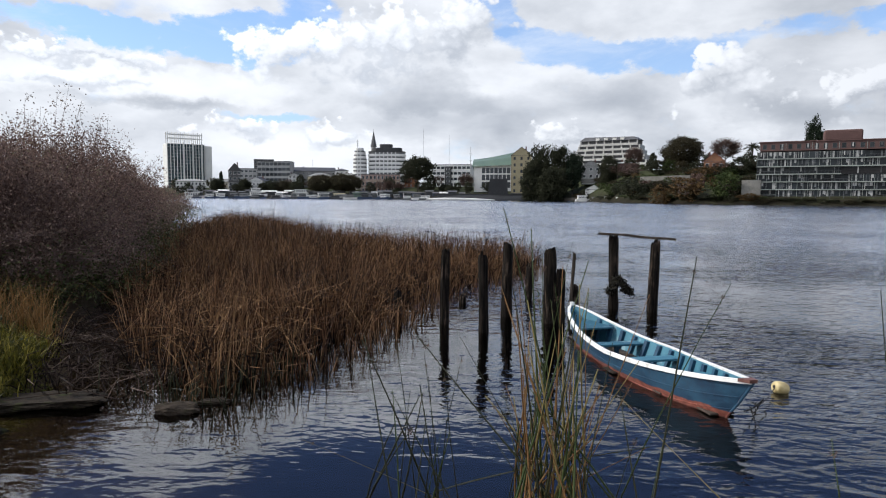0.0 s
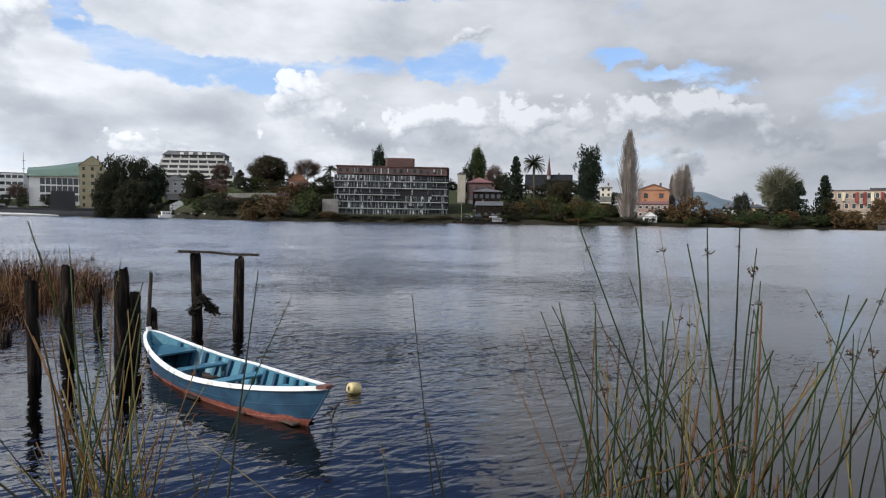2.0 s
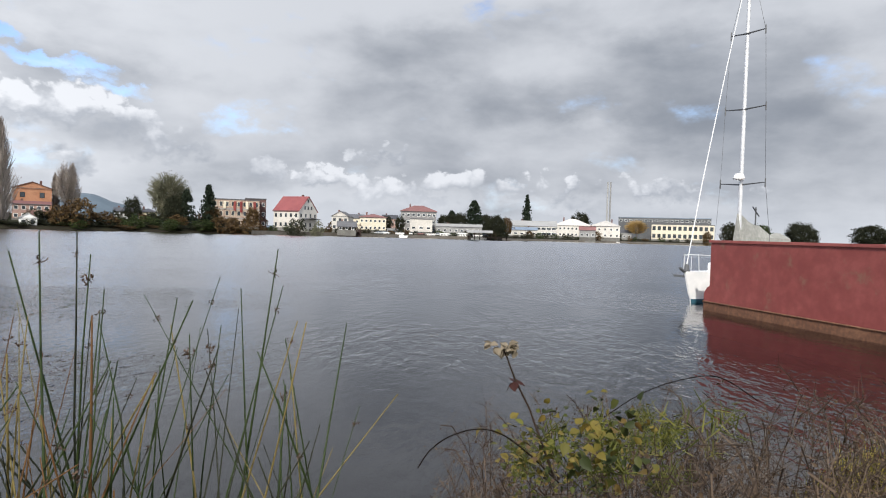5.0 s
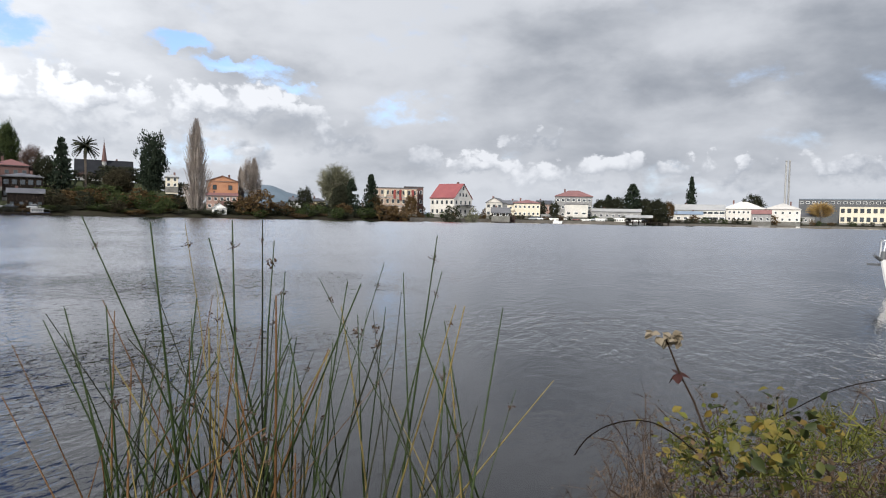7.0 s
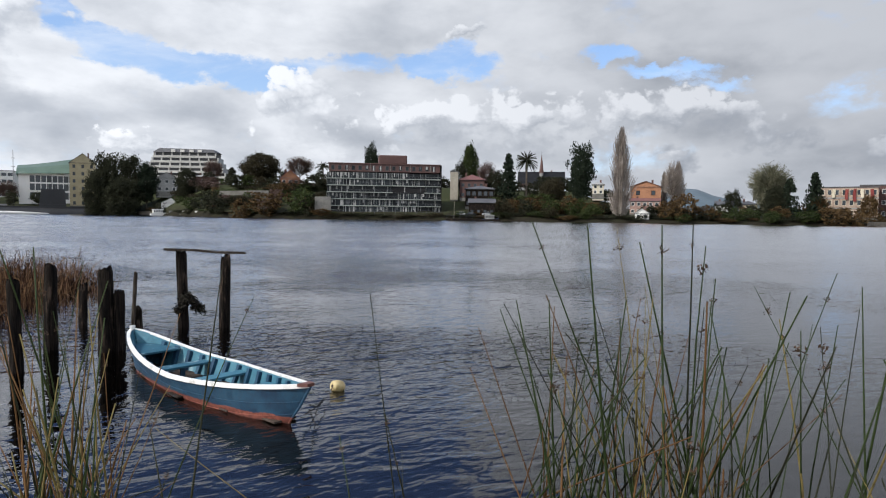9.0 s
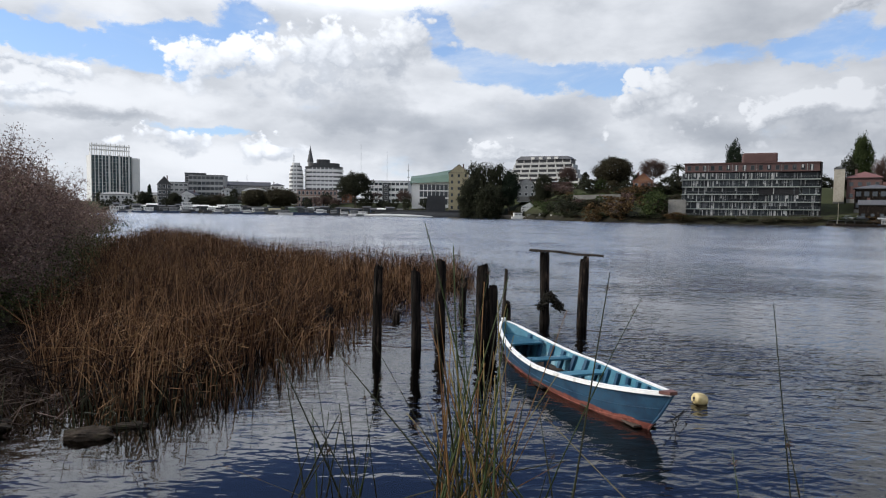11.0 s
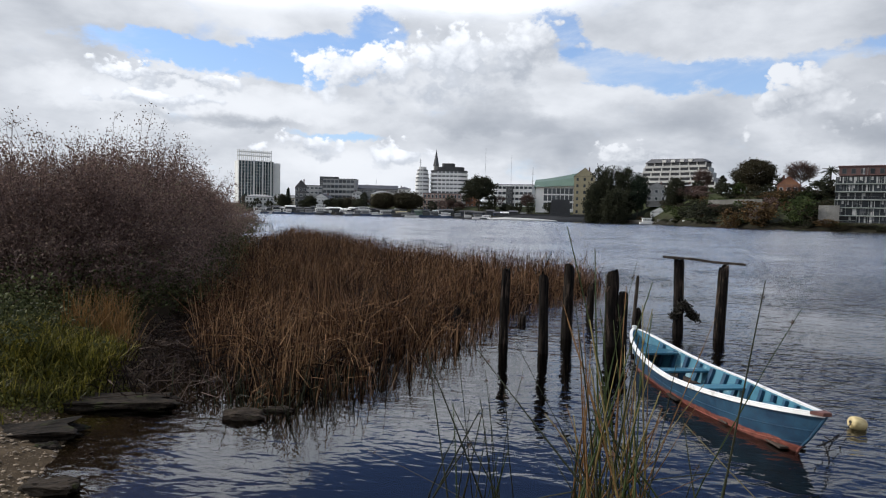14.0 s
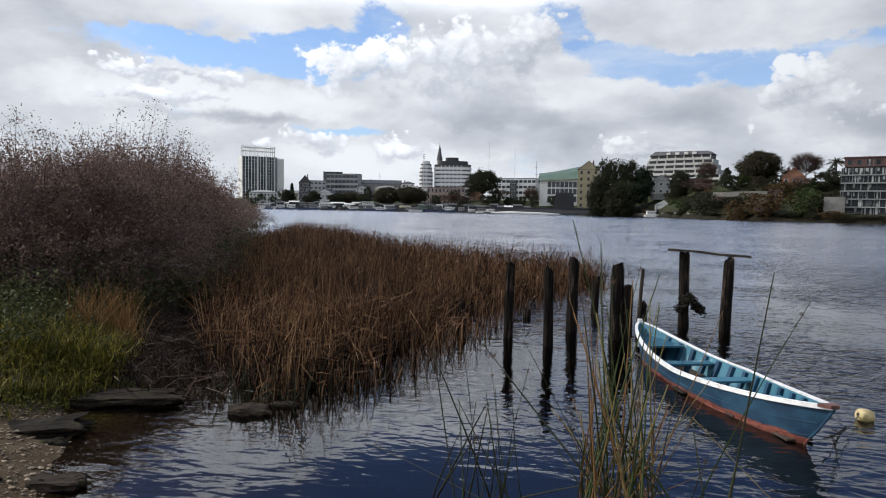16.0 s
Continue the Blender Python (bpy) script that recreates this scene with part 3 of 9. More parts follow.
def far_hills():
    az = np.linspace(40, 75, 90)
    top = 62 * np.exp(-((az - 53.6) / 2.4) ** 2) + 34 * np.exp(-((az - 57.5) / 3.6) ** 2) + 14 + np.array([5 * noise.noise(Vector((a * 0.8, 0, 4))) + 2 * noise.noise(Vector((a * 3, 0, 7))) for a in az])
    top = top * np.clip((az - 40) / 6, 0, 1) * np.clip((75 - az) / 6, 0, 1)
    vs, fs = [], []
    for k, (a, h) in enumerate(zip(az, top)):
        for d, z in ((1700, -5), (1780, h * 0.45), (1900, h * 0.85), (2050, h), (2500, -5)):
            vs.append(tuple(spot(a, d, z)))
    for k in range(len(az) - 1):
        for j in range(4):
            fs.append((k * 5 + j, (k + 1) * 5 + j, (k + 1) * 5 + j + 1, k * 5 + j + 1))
    tagged(new("backdrop_hills", mesh_of("backdrop_hills", vs, [f[::-1] for f in fs], HILLS, smooth=True)), "wooded hills far beyond the town with blue-grey haze painted in", "hills", kind="structure")


make_land()
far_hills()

# ---- trees ----
TREE_MESHES = {}


def lobes(dirs, seed, amount):
    return np.array([1.0 - amount + amount * 1.6 * abs(noise.noise(Vector(d) * 2.1 + Vector((seed * 7.3, 1.7, seed)))) + amount * 0.5 * noise.noise(Vector(d) * 5 + Vector((seed, 0, 0))) for d in dirs])


def limbs(rng, h0, h1, spread, count, thick):
    bm = bmesh.new()
    tube(bm, [(0, 0, -0.06), (0.01, 0.0, h0 * 0.5), (0, 0.01, h0), (0.01, 0, h1)], [thick * 1.3, thick, thick * 0.8, thick * 0.25], 7)
    for k in range(count):
        a, z = rng.uniform(0, 6.28), rng.uniform(h0 * 0.7, h0 + (h1 - h0) * 0.5)
        e = (math.cos(a) * spread, math.sin(a) * spread, z + rng.uniform(0.15, 0.35))
        tube(bm, [(0, 0, z), (e[0] * 0.5, e[1] * 0.5, z + 0.10), e], [thick * 0.5, thick * 0.35, thick * 0.12], 5)
    return bm


def broadleaf(seed, clumps=200, per=22, low=0.04, amount=0.4, size=0.025):
    rng = np.random.default_rng(seed)
    d = rng.normal(size=(clumps, 3))
    d /= np.linalg.norm(d, axis=1, keepdims=True)
    rad = lobes(d, seed, amount) * rng.uniform(0.35, 1.0, clumps) ** 0.4
    mid, half = (1 + low) / 2, (1 - low) / 2
    c = d * rad[:, None] * np.array([0.5, 0.5, half]) + np.array([0, 0, mid])
    c = np.repeat(c, per, 0) + rng.normal(size=(clumps * per, 3)) * np.array([0.042, 0.042, 0.032])
    return limbs(rng, max(low, 0.0) + 0.12, 0.8, 0.3, 7, 0.022), leaf_quads(c, size, rng)


def conifer(seed, droop=0.25, ragged=0.3, low=0.08, full=1.0):
    rng = np.random.default_rng(seed)
    bm = bmesh.new()
    tube(bm, [(0, 0, -0.06), (0, 0, 0.5), (0, 0, 0.98)], [0.030, 0.02, 0.004], 7)
    cs = []
    for k in range(int(330 * full)):
        z = low + (1 - low) * rng.uniform(0, 1) ** 1.25
        r = 0.5 * (1 - z) ** 0.6 * rng.uniform(1 - ragged, 1.0) + 0.02
        a = rng.uniform(0, 6.28)
        s = np.linspace(0.15, 1, 9)
        line = np.stack([np.cos(a) * r * s, np.sin(a) * r * s, z + 0.05 * s - droop * r * s * s], 1)
        cs.append(line + rng.normal(size=line.shape) * 0.012)
    return bm, leaf_quads(np.concatenate(cs), 0.032, rng, slim=0.8)


def columnar(seed, bare=True):
    rng = np.random.default_rng(seed)
    bm = bmesh.new()
    tube(bm, [(0, 0, -0.04), (0, 0, 0.4), (0.01, 0, 0.97)], [0.035, 0.025, 0.004], 7)
    n = 1000
    z1 = 0.10 + 0.90 * rng.uniform(0, 1, n) ** 0.85
    a = rng.uniform(0, 6.28, n)
    gap = np.array([0.66 + 0.75 * noise.noise(Vector((math.cos(q) * 1.9 + seed, math.sin(q) * 1.9, h * 4.2))) for q, h in zip(a, z1)])
    env = 0.5 * np.sin(math.pi * np.clip(z1 * 0.88 + 0.10, 0, 1)) ** 0.75
    r = env * gap * rng.uniform(0.25, 1.0, n) ** 0.5 + 0.01
    z0 = np.maximum(z1 - rng.uniform(0.10, 0.26, n), 0.03)
    p0, p1 = np.stack([np.cos(a) * r * 0.45, np.sin(a) * r * 0.45, z0], 1), np.stack([np.cos(a) * r, np.sin(a) * r, z1], 1)
    tw = prism_quads(p0, p1, 0.008, 0.003)
    f = rng.uniform(0.15, 1.0, (n, 5, 1))
    c = (p0[:, None] * (1 - f) + p1[:, None] * f).reshape(-1, 3) + rng.normal(size=(n * 5, 3)) * np.array([0.022, 0.022, 0.008])
    return bm, np.concatenate([tw, leaf_quads(c, 0.012, rng, up=2.2, slim=0.35)])


def bare_tree(seed, n=1300):
    rng = np.random.default_rng(seed)
    bm = limbs(rng, 0.3, 0.75, 0.28, 9, 0.018)
    d = rng.normal(size=(n, 3))
    d /= np.linalg.norm(d, axis=1, keepdims=True)
    d[:, 2] = d[:, 2] * 0.85 + 0.12
    p1 = d * rng.uniform(0.5, 1.0, (n, 1)) * np.array([0.5, 0.5, 0.42]) + np.array([0, 0, 0.6])
    p0 = p1 * np.array([0.55, 0.55, 0.8]) + np.array([0, 0, 0.06])
    f = rng.uniform(0.5, 1.0, (n, 2, 1))
    c = (p0[:, None] * (1 - f) + p1[:, None] * f).reshape(-1, 3) + rng.normal(size=(n * 2, 3)) * 0.02
    return bm, np.concatenate([prism_quads(p0, p1, 0.005, 0.002), leaf_quads(c, 0.012, rng)])


def palm_tree(seed):
    rng = np.random.default_rng(seed)
    bm = bmesh.new()
    tube(bm, [(0, 0, -0.04), (0.01, 0, 0.3), (0, 0, 0.76)], [0.05, 0.04, 0.05], 8)
    qs = []
    for k in range(60):
        a, e = rng.uniform(0, 6.28), math.asin(rng.uniform(-0.75, 0.99))
        s = np.linspace(0.0, 1, 10)
        r = 0.5 * s * math.cos(e) ** 0.8
        z = 0.79 + 0.25 * math.sin(e) * s - 0.07 * s * s
        line = np.stack([np.cos(a) * r, np.sin(a) * r, z], 1)
        side = np.array([-math.sin(a), math.cos(a), 0])
        w = 0.026 * np.sin(np.clip(s * 0.9 + 0.12, 0, 1) * math.pi)[:, None]
        for sg in (1, -1):
            tip = line + sg * side * w * 1.5 - np.array([0, 0, 0.015])
            qs.append(np.stack([line[:-1], line[1:], tip[1:] * 0.7 + tip[:-1] * 0.3, tip[:-1]], 1))
    return bm, np.concatenate(qs)


MAKERS = {"broad": broadleaf, "conifer": conifer, "columnar": columnar, "bare": bare_tree, "palm": palm_tree,
          "bush": lambda s: broadleaf(s, 110, 10, -0.25, 0.38, 0.040), "street": lambda s: broadleaf(s, 110, 11, 0.04, 0.42, 0.038),
          "thick": lambda s: broadleaf(s, 150, 9, -0.10, 0.34, 0.040), "scrub": lambda s: bare_tree(s, 420),
          "spire": lambda s: conifer(s, 0.15, 0.5, 0.05, 1.1), "heavy": lambda s: broadleaf(s, 420, 32, -0.10, 0.32, 0.020),
          "dome": lambda s: broadleaf(s, 460, 34, 0.10, 0.22, 0.020), "ragged": lambda s: broadleaf(s, 320, 34, -0.02, 0.48, 0.020),
          "umbrella": lambda s: broadleaf(s, 300, 32, 0.30, 0.42, 0.020)}


def tree(kind, seed, az, d, w, top, leaves, label, name="tree", bark=None, base=None, group=""):
    bark = bark or BARKM
    key = (kind, seed, leaves.name)
    if key not in TREE_MESHES:
        bm, q = MAKERS[kind](seed)
        me = bpy.data.meshes.new("trunk")
        bm.to_mesh(me)
        bm.free()
        me.materials.append(bark)
        r = np.quantile(np.hypot(q[..., 0], q[..., 1]), 0.985)
        q = q * np.array([0.5 / r, 0.5 / r, 1.0 / np.quantile(q[..., 2], 0.999)])
        TREE_MESHES[key] = me, quads_mesh("crown", q, leaves)
    p = spot(az, d)
    z = gz(p.x, p.y) if base is None else base
    h = top - z
    m = Matrix.Translation((p.x, p.y, z)) @ Matrix.Rotation(radians((seed * 67 + az * 31) % 360), 4, "Z") @ Matrix.Diagonal((w, w, h, 1))
    label = label if len(label.split()) > 3 else label + " on the far shore"
    t = thing(name, m, label, "bush" if kind == "bush" else "tree", group)
    child("trunk", TREE_MESHES[key][0], t)
    child("crown", TREE_MESHES[key][1], t)
    return t


# ---- buildings of the far shore ----
def window_mesh(name, w, h, frame_mat, pane_mat, bars=1):
    """A window in one piece: a proud frame round a recessed pane, in the plane y = 0 looking to -y."""
    bm = bmesh.new()
    f = min(0.13, w * 0.09)
    rings = []
    for x, z0, z1, y in ((w / 2, 0, h, 0.1), (w / 2, 0, h, -0.08), (w / 2 - f, f, h - f, -0.08), (w / 2 - f, f, h - f, -0.02)):
        rings.append([bm.verts.new(p) for p in ((-x, y, z0), (x, y, z0), (x, y, z1), (-x, y, z1))])
    for p, q in zip(rings, rings[1:]):
        for k in range(4):
            bm.faces.new((p[k], p[(k + 1) % 4], q[(k + 1) % 4], q[k]))
    bm.faces.new(rings[-1]).material_index = 1
    me = bpy.data.meshes.new(name)
    bm.to_mesh(me)
    bm.free()
    me.materials.append(frame_mat)
    me.materials.append(pane_mat)
    return me


def windows(parent, me, xs, zs, y=0.0, side=0.0, x_off=0.0, name="window"):
    for z in zs:
        for x in xs:
            m = Matrix.Translation((x_off, y, 0)) @ Matrix.Rotation(radians(side), 4, "Z") @ Matrix.Translation((x, 0, z))
            child(name, me, parent, m=m)


def gable_roof(bm, x0, x1, y0, y1, z, rise, over=0.4, along="x", th=0.18):
    """Two sloping slabs with thickness."""
    if along == "x":
        ym = (y0 + y1) / 2
        for ya, sg in ((y0 - over, 1), (y1 + over, -1)):
            drop = rise * over / (ym - y0)
            vs = [bm.verts.new(p) for p in ((x0 - over, ya, z - drop), (x1 + over, ya, z - drop), (x1 + over, ym, z + rise), (x0 - over, ym, z + rise),
                                            (x0 - over, ya, z - drop + th), (x1 + over, ya, z - drop + th), (x1 + over, ym, z + rise + th), (x0 - over, ym, z + rise + th))]
            for f in ((3, 2, 1, 0), (4, 5, 6, 7), (0, 1, 5, 4), (1, 2, 6, 5), (2, 3, 7, 6), (3, 0, 4, 7)):
                bm.faces.new([vs[k] for k in f])
    else:
        xm = (x0 + x1) / 2
        for xa in (x0 - over, x1 + over):
            drop = rise * over / (xm - x0)
            vs = [bm.verts.new(p) for p in ((xa, y0 - over, z - drop), (xm, y0 - over, z + rise), (xm, y1 + over, z + rise), (xa, y1 + over, z - drop),
                                            (xa, y0 - over, z - drop + th), (xm, y0 - over, z + rise + th), (xm, y1 + over, z + rise + th), (xa, y1 + over, z - drop + th))]
            for f in ((3, 2, 1, 0), (4, 5, 6, 7), (0, 1, 5, 4), (1, 2, 6, 5), (2, 3, 7, 6), (3, 0, 4, 7)):
                bm.faces.new([vs[k] for k in f])
    bmesh.ops.recalc_face_normals(bm, faces=bm.faces)


def hip_roof(bm, x0, x1, y0, y1, z, rise, over=0.5):
    a = [bm.verts.new(p) for p in ((x0 - over, y0 - over, z), (x1 + over, y0 - over, z), (x1 + over, y1 + over, z), (x0 - over, y1 + over, z))]
    b = [bm.verts.new((v.co.x, v.co.y, z + 0.2)) for v in a]
    k = min(x1 - x0, y1 - y0) / 2
    ym = (y0 + y1) / 2
    c = [bm.verts.new((x0 + k, ym, z + rise)), bm.verts.new((x1 - k + 0.01, ym, z + rise))]
    bm.faces.new(a[::-1])
    for i in range(4):
        bm.faces.new((a[i], a[(i + 1) % 4], b[(i + 1) % 4], b[i]))
    bm.faces.new((b[0], b[1], c[1], c[0]))
    bm.faces.new((b[1], b[2], c[1]))
    bm.faces.new((b[2], b[3], c[0], c[1]))
    bm.faces.new((b[3], b[0], c[0]))


def building(name, label, az, d, w, top, wall, storeys, cols, roof="flat", roof_mat=None, rise=3.0, depth=12.0, turn=0.0, base=None, win=(1.3, 1.4), win_frame=None,
             bands=None, side_cols=0, category="building", group="", first=0):
    """A house or block: top is the height of the eaves over the water."""
    p = spot(az, d)
    z = (gz(p.x, p.y) if base is None else base)
    h = top - z
    label = label if len(label.split()) > 3 else label + " on the far shore"
    b = thing(name, facing(az, d, z, turn), label, category, group)
    bm = bmesh.new()
    box(bm, -w / 2, w / 2, 0, depth, -2.5, h)
    if roof == "gable_y":
        vs = [bm.verts.new(q) for q in ((-w / 2, 0, h), (w / 2, 0, h), (0, 0, h + rise), (-w / 2, depth, h), (w / 2, depth, h), (0, depth, h + rise))]
        bm.faces.new((vs[0], vs[1], vs[2]))
        bm.faces.new((vs[4], vs[3], vs[5]))
    if roof == "gable_x":
        for x, flip in ((-w / 2, 1), (w / 2, 0)):
            vs = [bm.verts.new(q) for q in ((x, 0, h), (x, depth, h), (x, depth / 2, h + rise))]
            bm.faces.new(vs[::-1] if flip else vs)
    part("wall", bm, wall, b)
    bm = bmesh.new()
    rm = roof_mat or GREYROOF
    if roof == "flat":
        box(bm, -w / 2 - 0.15, w / 2 + 0.15, -0.15, depth + 0.15, h, h + 0.45)
    elif roof == "gable_x":
        gable_roof(bm, -w / 2, w / 2, 0, depth, h, rise)
    elif roof == "gable_y":
        gable_roof(bm, -w / 2, w / 2, 0, depth, h, rise, along="y")
    else:
        hip_roof(bm, -w / 2, w / 2, 0, depth, h, rise)
    part("roof", bm, rm, b)
    if roof != "flat":
        bm = bmesh.new()
        sx = w * (0.22 if int(az * 7) % 2 else -0.25)
        box(bm, sx - 0.4, sx + 0.4, depth * 0.55, depth * 0.55 + 0.8, h + rise * 0.4, h + rise + 0.9)
        part("chimney", bm, BRICK, b)
        bm = bmesh.new()
        box(bm, -w / 2 - 0.3, w / 2 + 0.3, -0.42, -0.28, h - 0.16, h)
        part("gutter", bm, STEELG, b)
    bm = bmesh.new()
    box(bm, -w / 2 - 0.06, w / 2 + 0.06, -0.06, 0.0, -2.0, 0.55)
    part("plinth", bm, CONCRETE, b)
    if storeys and cols:
        sh = h / storeys
        me = window_mesh("window", win[0], min(win[1], sh * 0.75), win_frame or WHITE, GLASS)
        xs = [(-0.5 + (k + 0.5) / cols) * w for k in range(cols)]
        zs = [sh * (k + 0.28) for k in range(first, storeys)]
        windows(b, me, xs, zs)
        if side_cols:
            ys = [depth * (k + 0.5) / side_cols for k in range(side_cols)]
            for sx, rot in ((-1, -90), (1, 90)):
                for zz in zs:
                    for yy in ys:
                        child("window", me, b, m=Matrix.Translation((sx * w / 2, yy, zz)) @ Matrix.Rotation(radians(rot), 4, "Z"))
        if bands:
            bmesh_band = boxmesh("band", bands, -w / 2 - 0.12, w / 2 + 0.12, -0.12, 0.0, -0.25, 0.25)
            for k in range(1, storeys):
                child("band", bmesh_band, b, m=Matrix.Translation((0, 0, sh * k)))
    return b


def hotel_tower():
    b = thing("hotel_tower", facing(-25.1, 640, 6, 14), "tall curved white hotel tower with dark window strips", "hotel")
    w, dep, h = 33.0, 16.0, 43.0
    n = 12
    bm = bmesh.new()

    def bow(x):
        return -2.2 * (1 - (2 * x / w) ** 2)
    lo = []
    for k in range(n + 1):
        x = -w / 2 + w * k / n
        lo.append((x, bow(x)))
    pts = lo + [(w / 2, dep), (-w / 2, dep)]
    a = [bm.verts.new((x, y, -4)) for x, y in pts]
    c = [bm.verts.new((x, y, h)) for x, y in pts]
    for k in range(len(pts)):
        j = (k + 1) % len(pts)
        bm.faces.new((a[k], a[j], c[j], c[k]))
    bm.faces.new(c)
    part("wall", bm, WHITE, b)
    pane = boxmesh("window", glassy("teal_glass", (0.012, 0.028, 0.034)), -1.3, 1.3, -0.10, 0.25, 0, 2.72)
    fin = boxmesh("fin", WHITE, -0.26, 0.26, -0.75, 0.1, 0, h)
    broad_fin = boxmesh("broad_fin", WHITE, -0.7, 0.7, -1.1, 0.1, 0, h + 0.8)
    for k in range(n):
        x = -w / 2 + w * (k + 0.5) / n
        ang = math.atan2(bow(x + 0.5) - bow(x - 0.5), 1.0)
        for s in range(14):
            child("window", pane, b, m=Matrix.Translation((x, bow(x), 1.6 + s * 2.95)) @ Matrix.Rotation(ang, 4, "Z"))
        child("broad_fin" if k in (5, 8, 11) else "fin", broad_fin if k in (5, 8, 11) else fin, b, m=Matrix.Translation((-w / 2 + w * k / n + 0.1, bow(-w / 2 + w * k / n), 0)))
    child("fin", fin, b, m=Matrix.Translation((w / 2 - 0.1, bow(w / 2), 0)))
    bm = bmesh.new()
    box(bm, w / 2, w / 2 + 7.5, 1, dep, -4, h - 0.6, 1.2)
    part("service_core", bm, WHITE, b)
    post = boxmesh("crown_post", WHITE, -0.35, 0.35, -0.35, 0.35, 0, 10.5)
    for k in range(9):
        x = -w / 2 + 1 + (w - 3) * k / 8
        child("crown_post", post, b, m=Matrix.Translation((x, 1.0, h)))
        child("crown_post", post, b, m=Matrix.Translation((x, 8.0, h)))
    beam = boxmesh("crown_beam", WHITE, -w / 2 + 0.4, w / 2 - 1.4, -0.3, 0.3, -0.35, 0.35)
    for z in (h + 5.0, h + 8.5):
        for y in (1.0, 8.0):
            child("crown_beam", beam, b, m=Matrix.Translation((0, y, z)))


def round_plan(w, dep, corner, n=5):
    """The corners of a plan with rounded edges, front edge at y = 0, counter-clockwise."""
    pts = []
    for cx, cy, a0 in ((w / 2 - corner, corner, -90), (w / 2 - corner, dep - corner, 0), (-w / 2 + corner, dep - corner, 90), (-w / 2 + corner, corner, 180)):
        for k in range(n + 1):
            a = radians(a0 + 90 * k / n)
            pts.append((cx + corner * math.cos(a), cy + corner * math.sin(a)))
    return pts


def storey_slab(bm, plan, z0, z1, dx=0.0):
    lo, hi = [bm.verts.new((x + dx, y, z0)) for x, y in plan], [bm.verts.new((x + dx, y, z1)) for x, y in plan]
    n = len(plan)
    bm.faces.new(lo[::-1])
    bm.faces.new(hi)
    for k in range(n):
        bm.faces.new((lo[k], lo[(k + 1) % n], hi[(k + 1) % n], hi[k]))


def stepped_block():
    """White tower blocks whose rounded balconies run round them in bands, dark glass set back between."""
    smoke = glassy("tower_glass", (0.075, 0.075, 0.078))
    for az, d, w, top, dep, corner, storeys, label in ((-10.8, 500, 10.5, 37.0, 13, 4.2, 10, "slim round-cornered white tower with banded balconies and an antenna"), (-8.45, 500, 29.5, 36.0, 18, 7.0, 9, "broad white tower block with curved balcony bands and dark roof")):
        p = spot(az, d)
        z0 = gz(p.x, p.y)
        b = thing("tower_block", facing(az, d, z0, -8), label, "building")
        h = top - z0
        sh = h / storeys
        outer, inner = round_plan(w, dep, corner), [(x * 0.955, y * 0.94 + 0.6) for x, y in round_plan(w, dep, corner)]
        for k in range(storeys):
            slim = (1.0 - 0.10 * max(0, k - storeys + 3)) if w < 20 else 1.0
            bm = bmesh.new()
            storey_slab(bm, [(x * slim, y) for x, y in outer], sh * k - (3 if k == 0 else 0), sh * k + sh * 0.60)
            part("balcony_band", bm, WHITE, b)
            bm = bmesh.new()
            storey_slab(bm, [(x * slim, y) for x, y in inner], sh * k + sh * 0.60, sh * (k + 1))
            part("window_band", bm, smoke, b, "dark glass set back behind the balcony")
        pier = boxmesh("pier", WHITE, -0.35, 0.35, 0.12, 0.9, 0, sh * 0.40)
        for k in range(storeys):
            for j in range(int(w / 4.5)):
                child("pier", pier, b, m=Matrix.Translation((-w / 2 + corner + (w - 2 * corner) * j / max(1, int(w / 4.5) - 1), 0, sh * (k + 0.60))))
        bm = bmesh.new()
        if w > 20:
            storey_slab(bm, [(x * 0.98, y) for x, y in outer], h, h + 0.9)
            storey_slab(bm, [(x * 0.80, y * 0.8 + 2) for x, y in outer], h + 0.9, h + 3.6)
            storey_slab(bm, [(x * 0.34 - 0.5, y * 0.5 + 3) for x, y in outer], h + 3.6, h + 6.4)
            part("roof_storey", bm, DARKW, b, "dark set-back top storeys")
        else:
            storey_slab(bm, [(x * 0.55, y * 0.6 + 2) for x, y in outer], h, h + 2.2)
            part("roof_storey", bm, WHITE, b)


def church_spire(az, d, base, top, w, label, mat):
    b = thing("church_spire", facing(az, d, base), label, "church")
    bm = bmesh.new()
    rod(bm, (0, 0, 2 - base), (0, 0, (top - base) * 0.35), w / 2, w / 2, 8)
    part("tower", bm, GREYW, b)
    bm = bmesh.new()
    rod(bm, (0, 0, (top - base) * 0.35), (0, 0, top - base), w * 0.62, 0.08, 8)
    part("spire", bm, mat, b)
    bm = bmesh.new()
    rod(bm, (0, 0, top - base - 0.3), (0, 0, top - base + 1.6), 0.09, 0.06, 5)
    part("cross", bm, STEELG, b)


def mast(az, d, base, top, r, label):
    label = label if len(label.split()) > 3 else label + " above the town"
    b = thing("radio_mast", facing(az, d, base), label, "mast")
    bm = bmesh.new()
    rod(bm, (0, 0, -3), (0, 0, top - base), r, r * 0.5, 6)
    part("pole", bm, PALEM, b)
    bm = bmesh.new()
    for k in range(3):
        z = (top - base) * (0.55 + 0.15 * k)
        box(bm, -r * 3, r * 3, -r * 0.4, r * 0.4, z, z + r)
    part("crossarm", bm, PALEM, b)


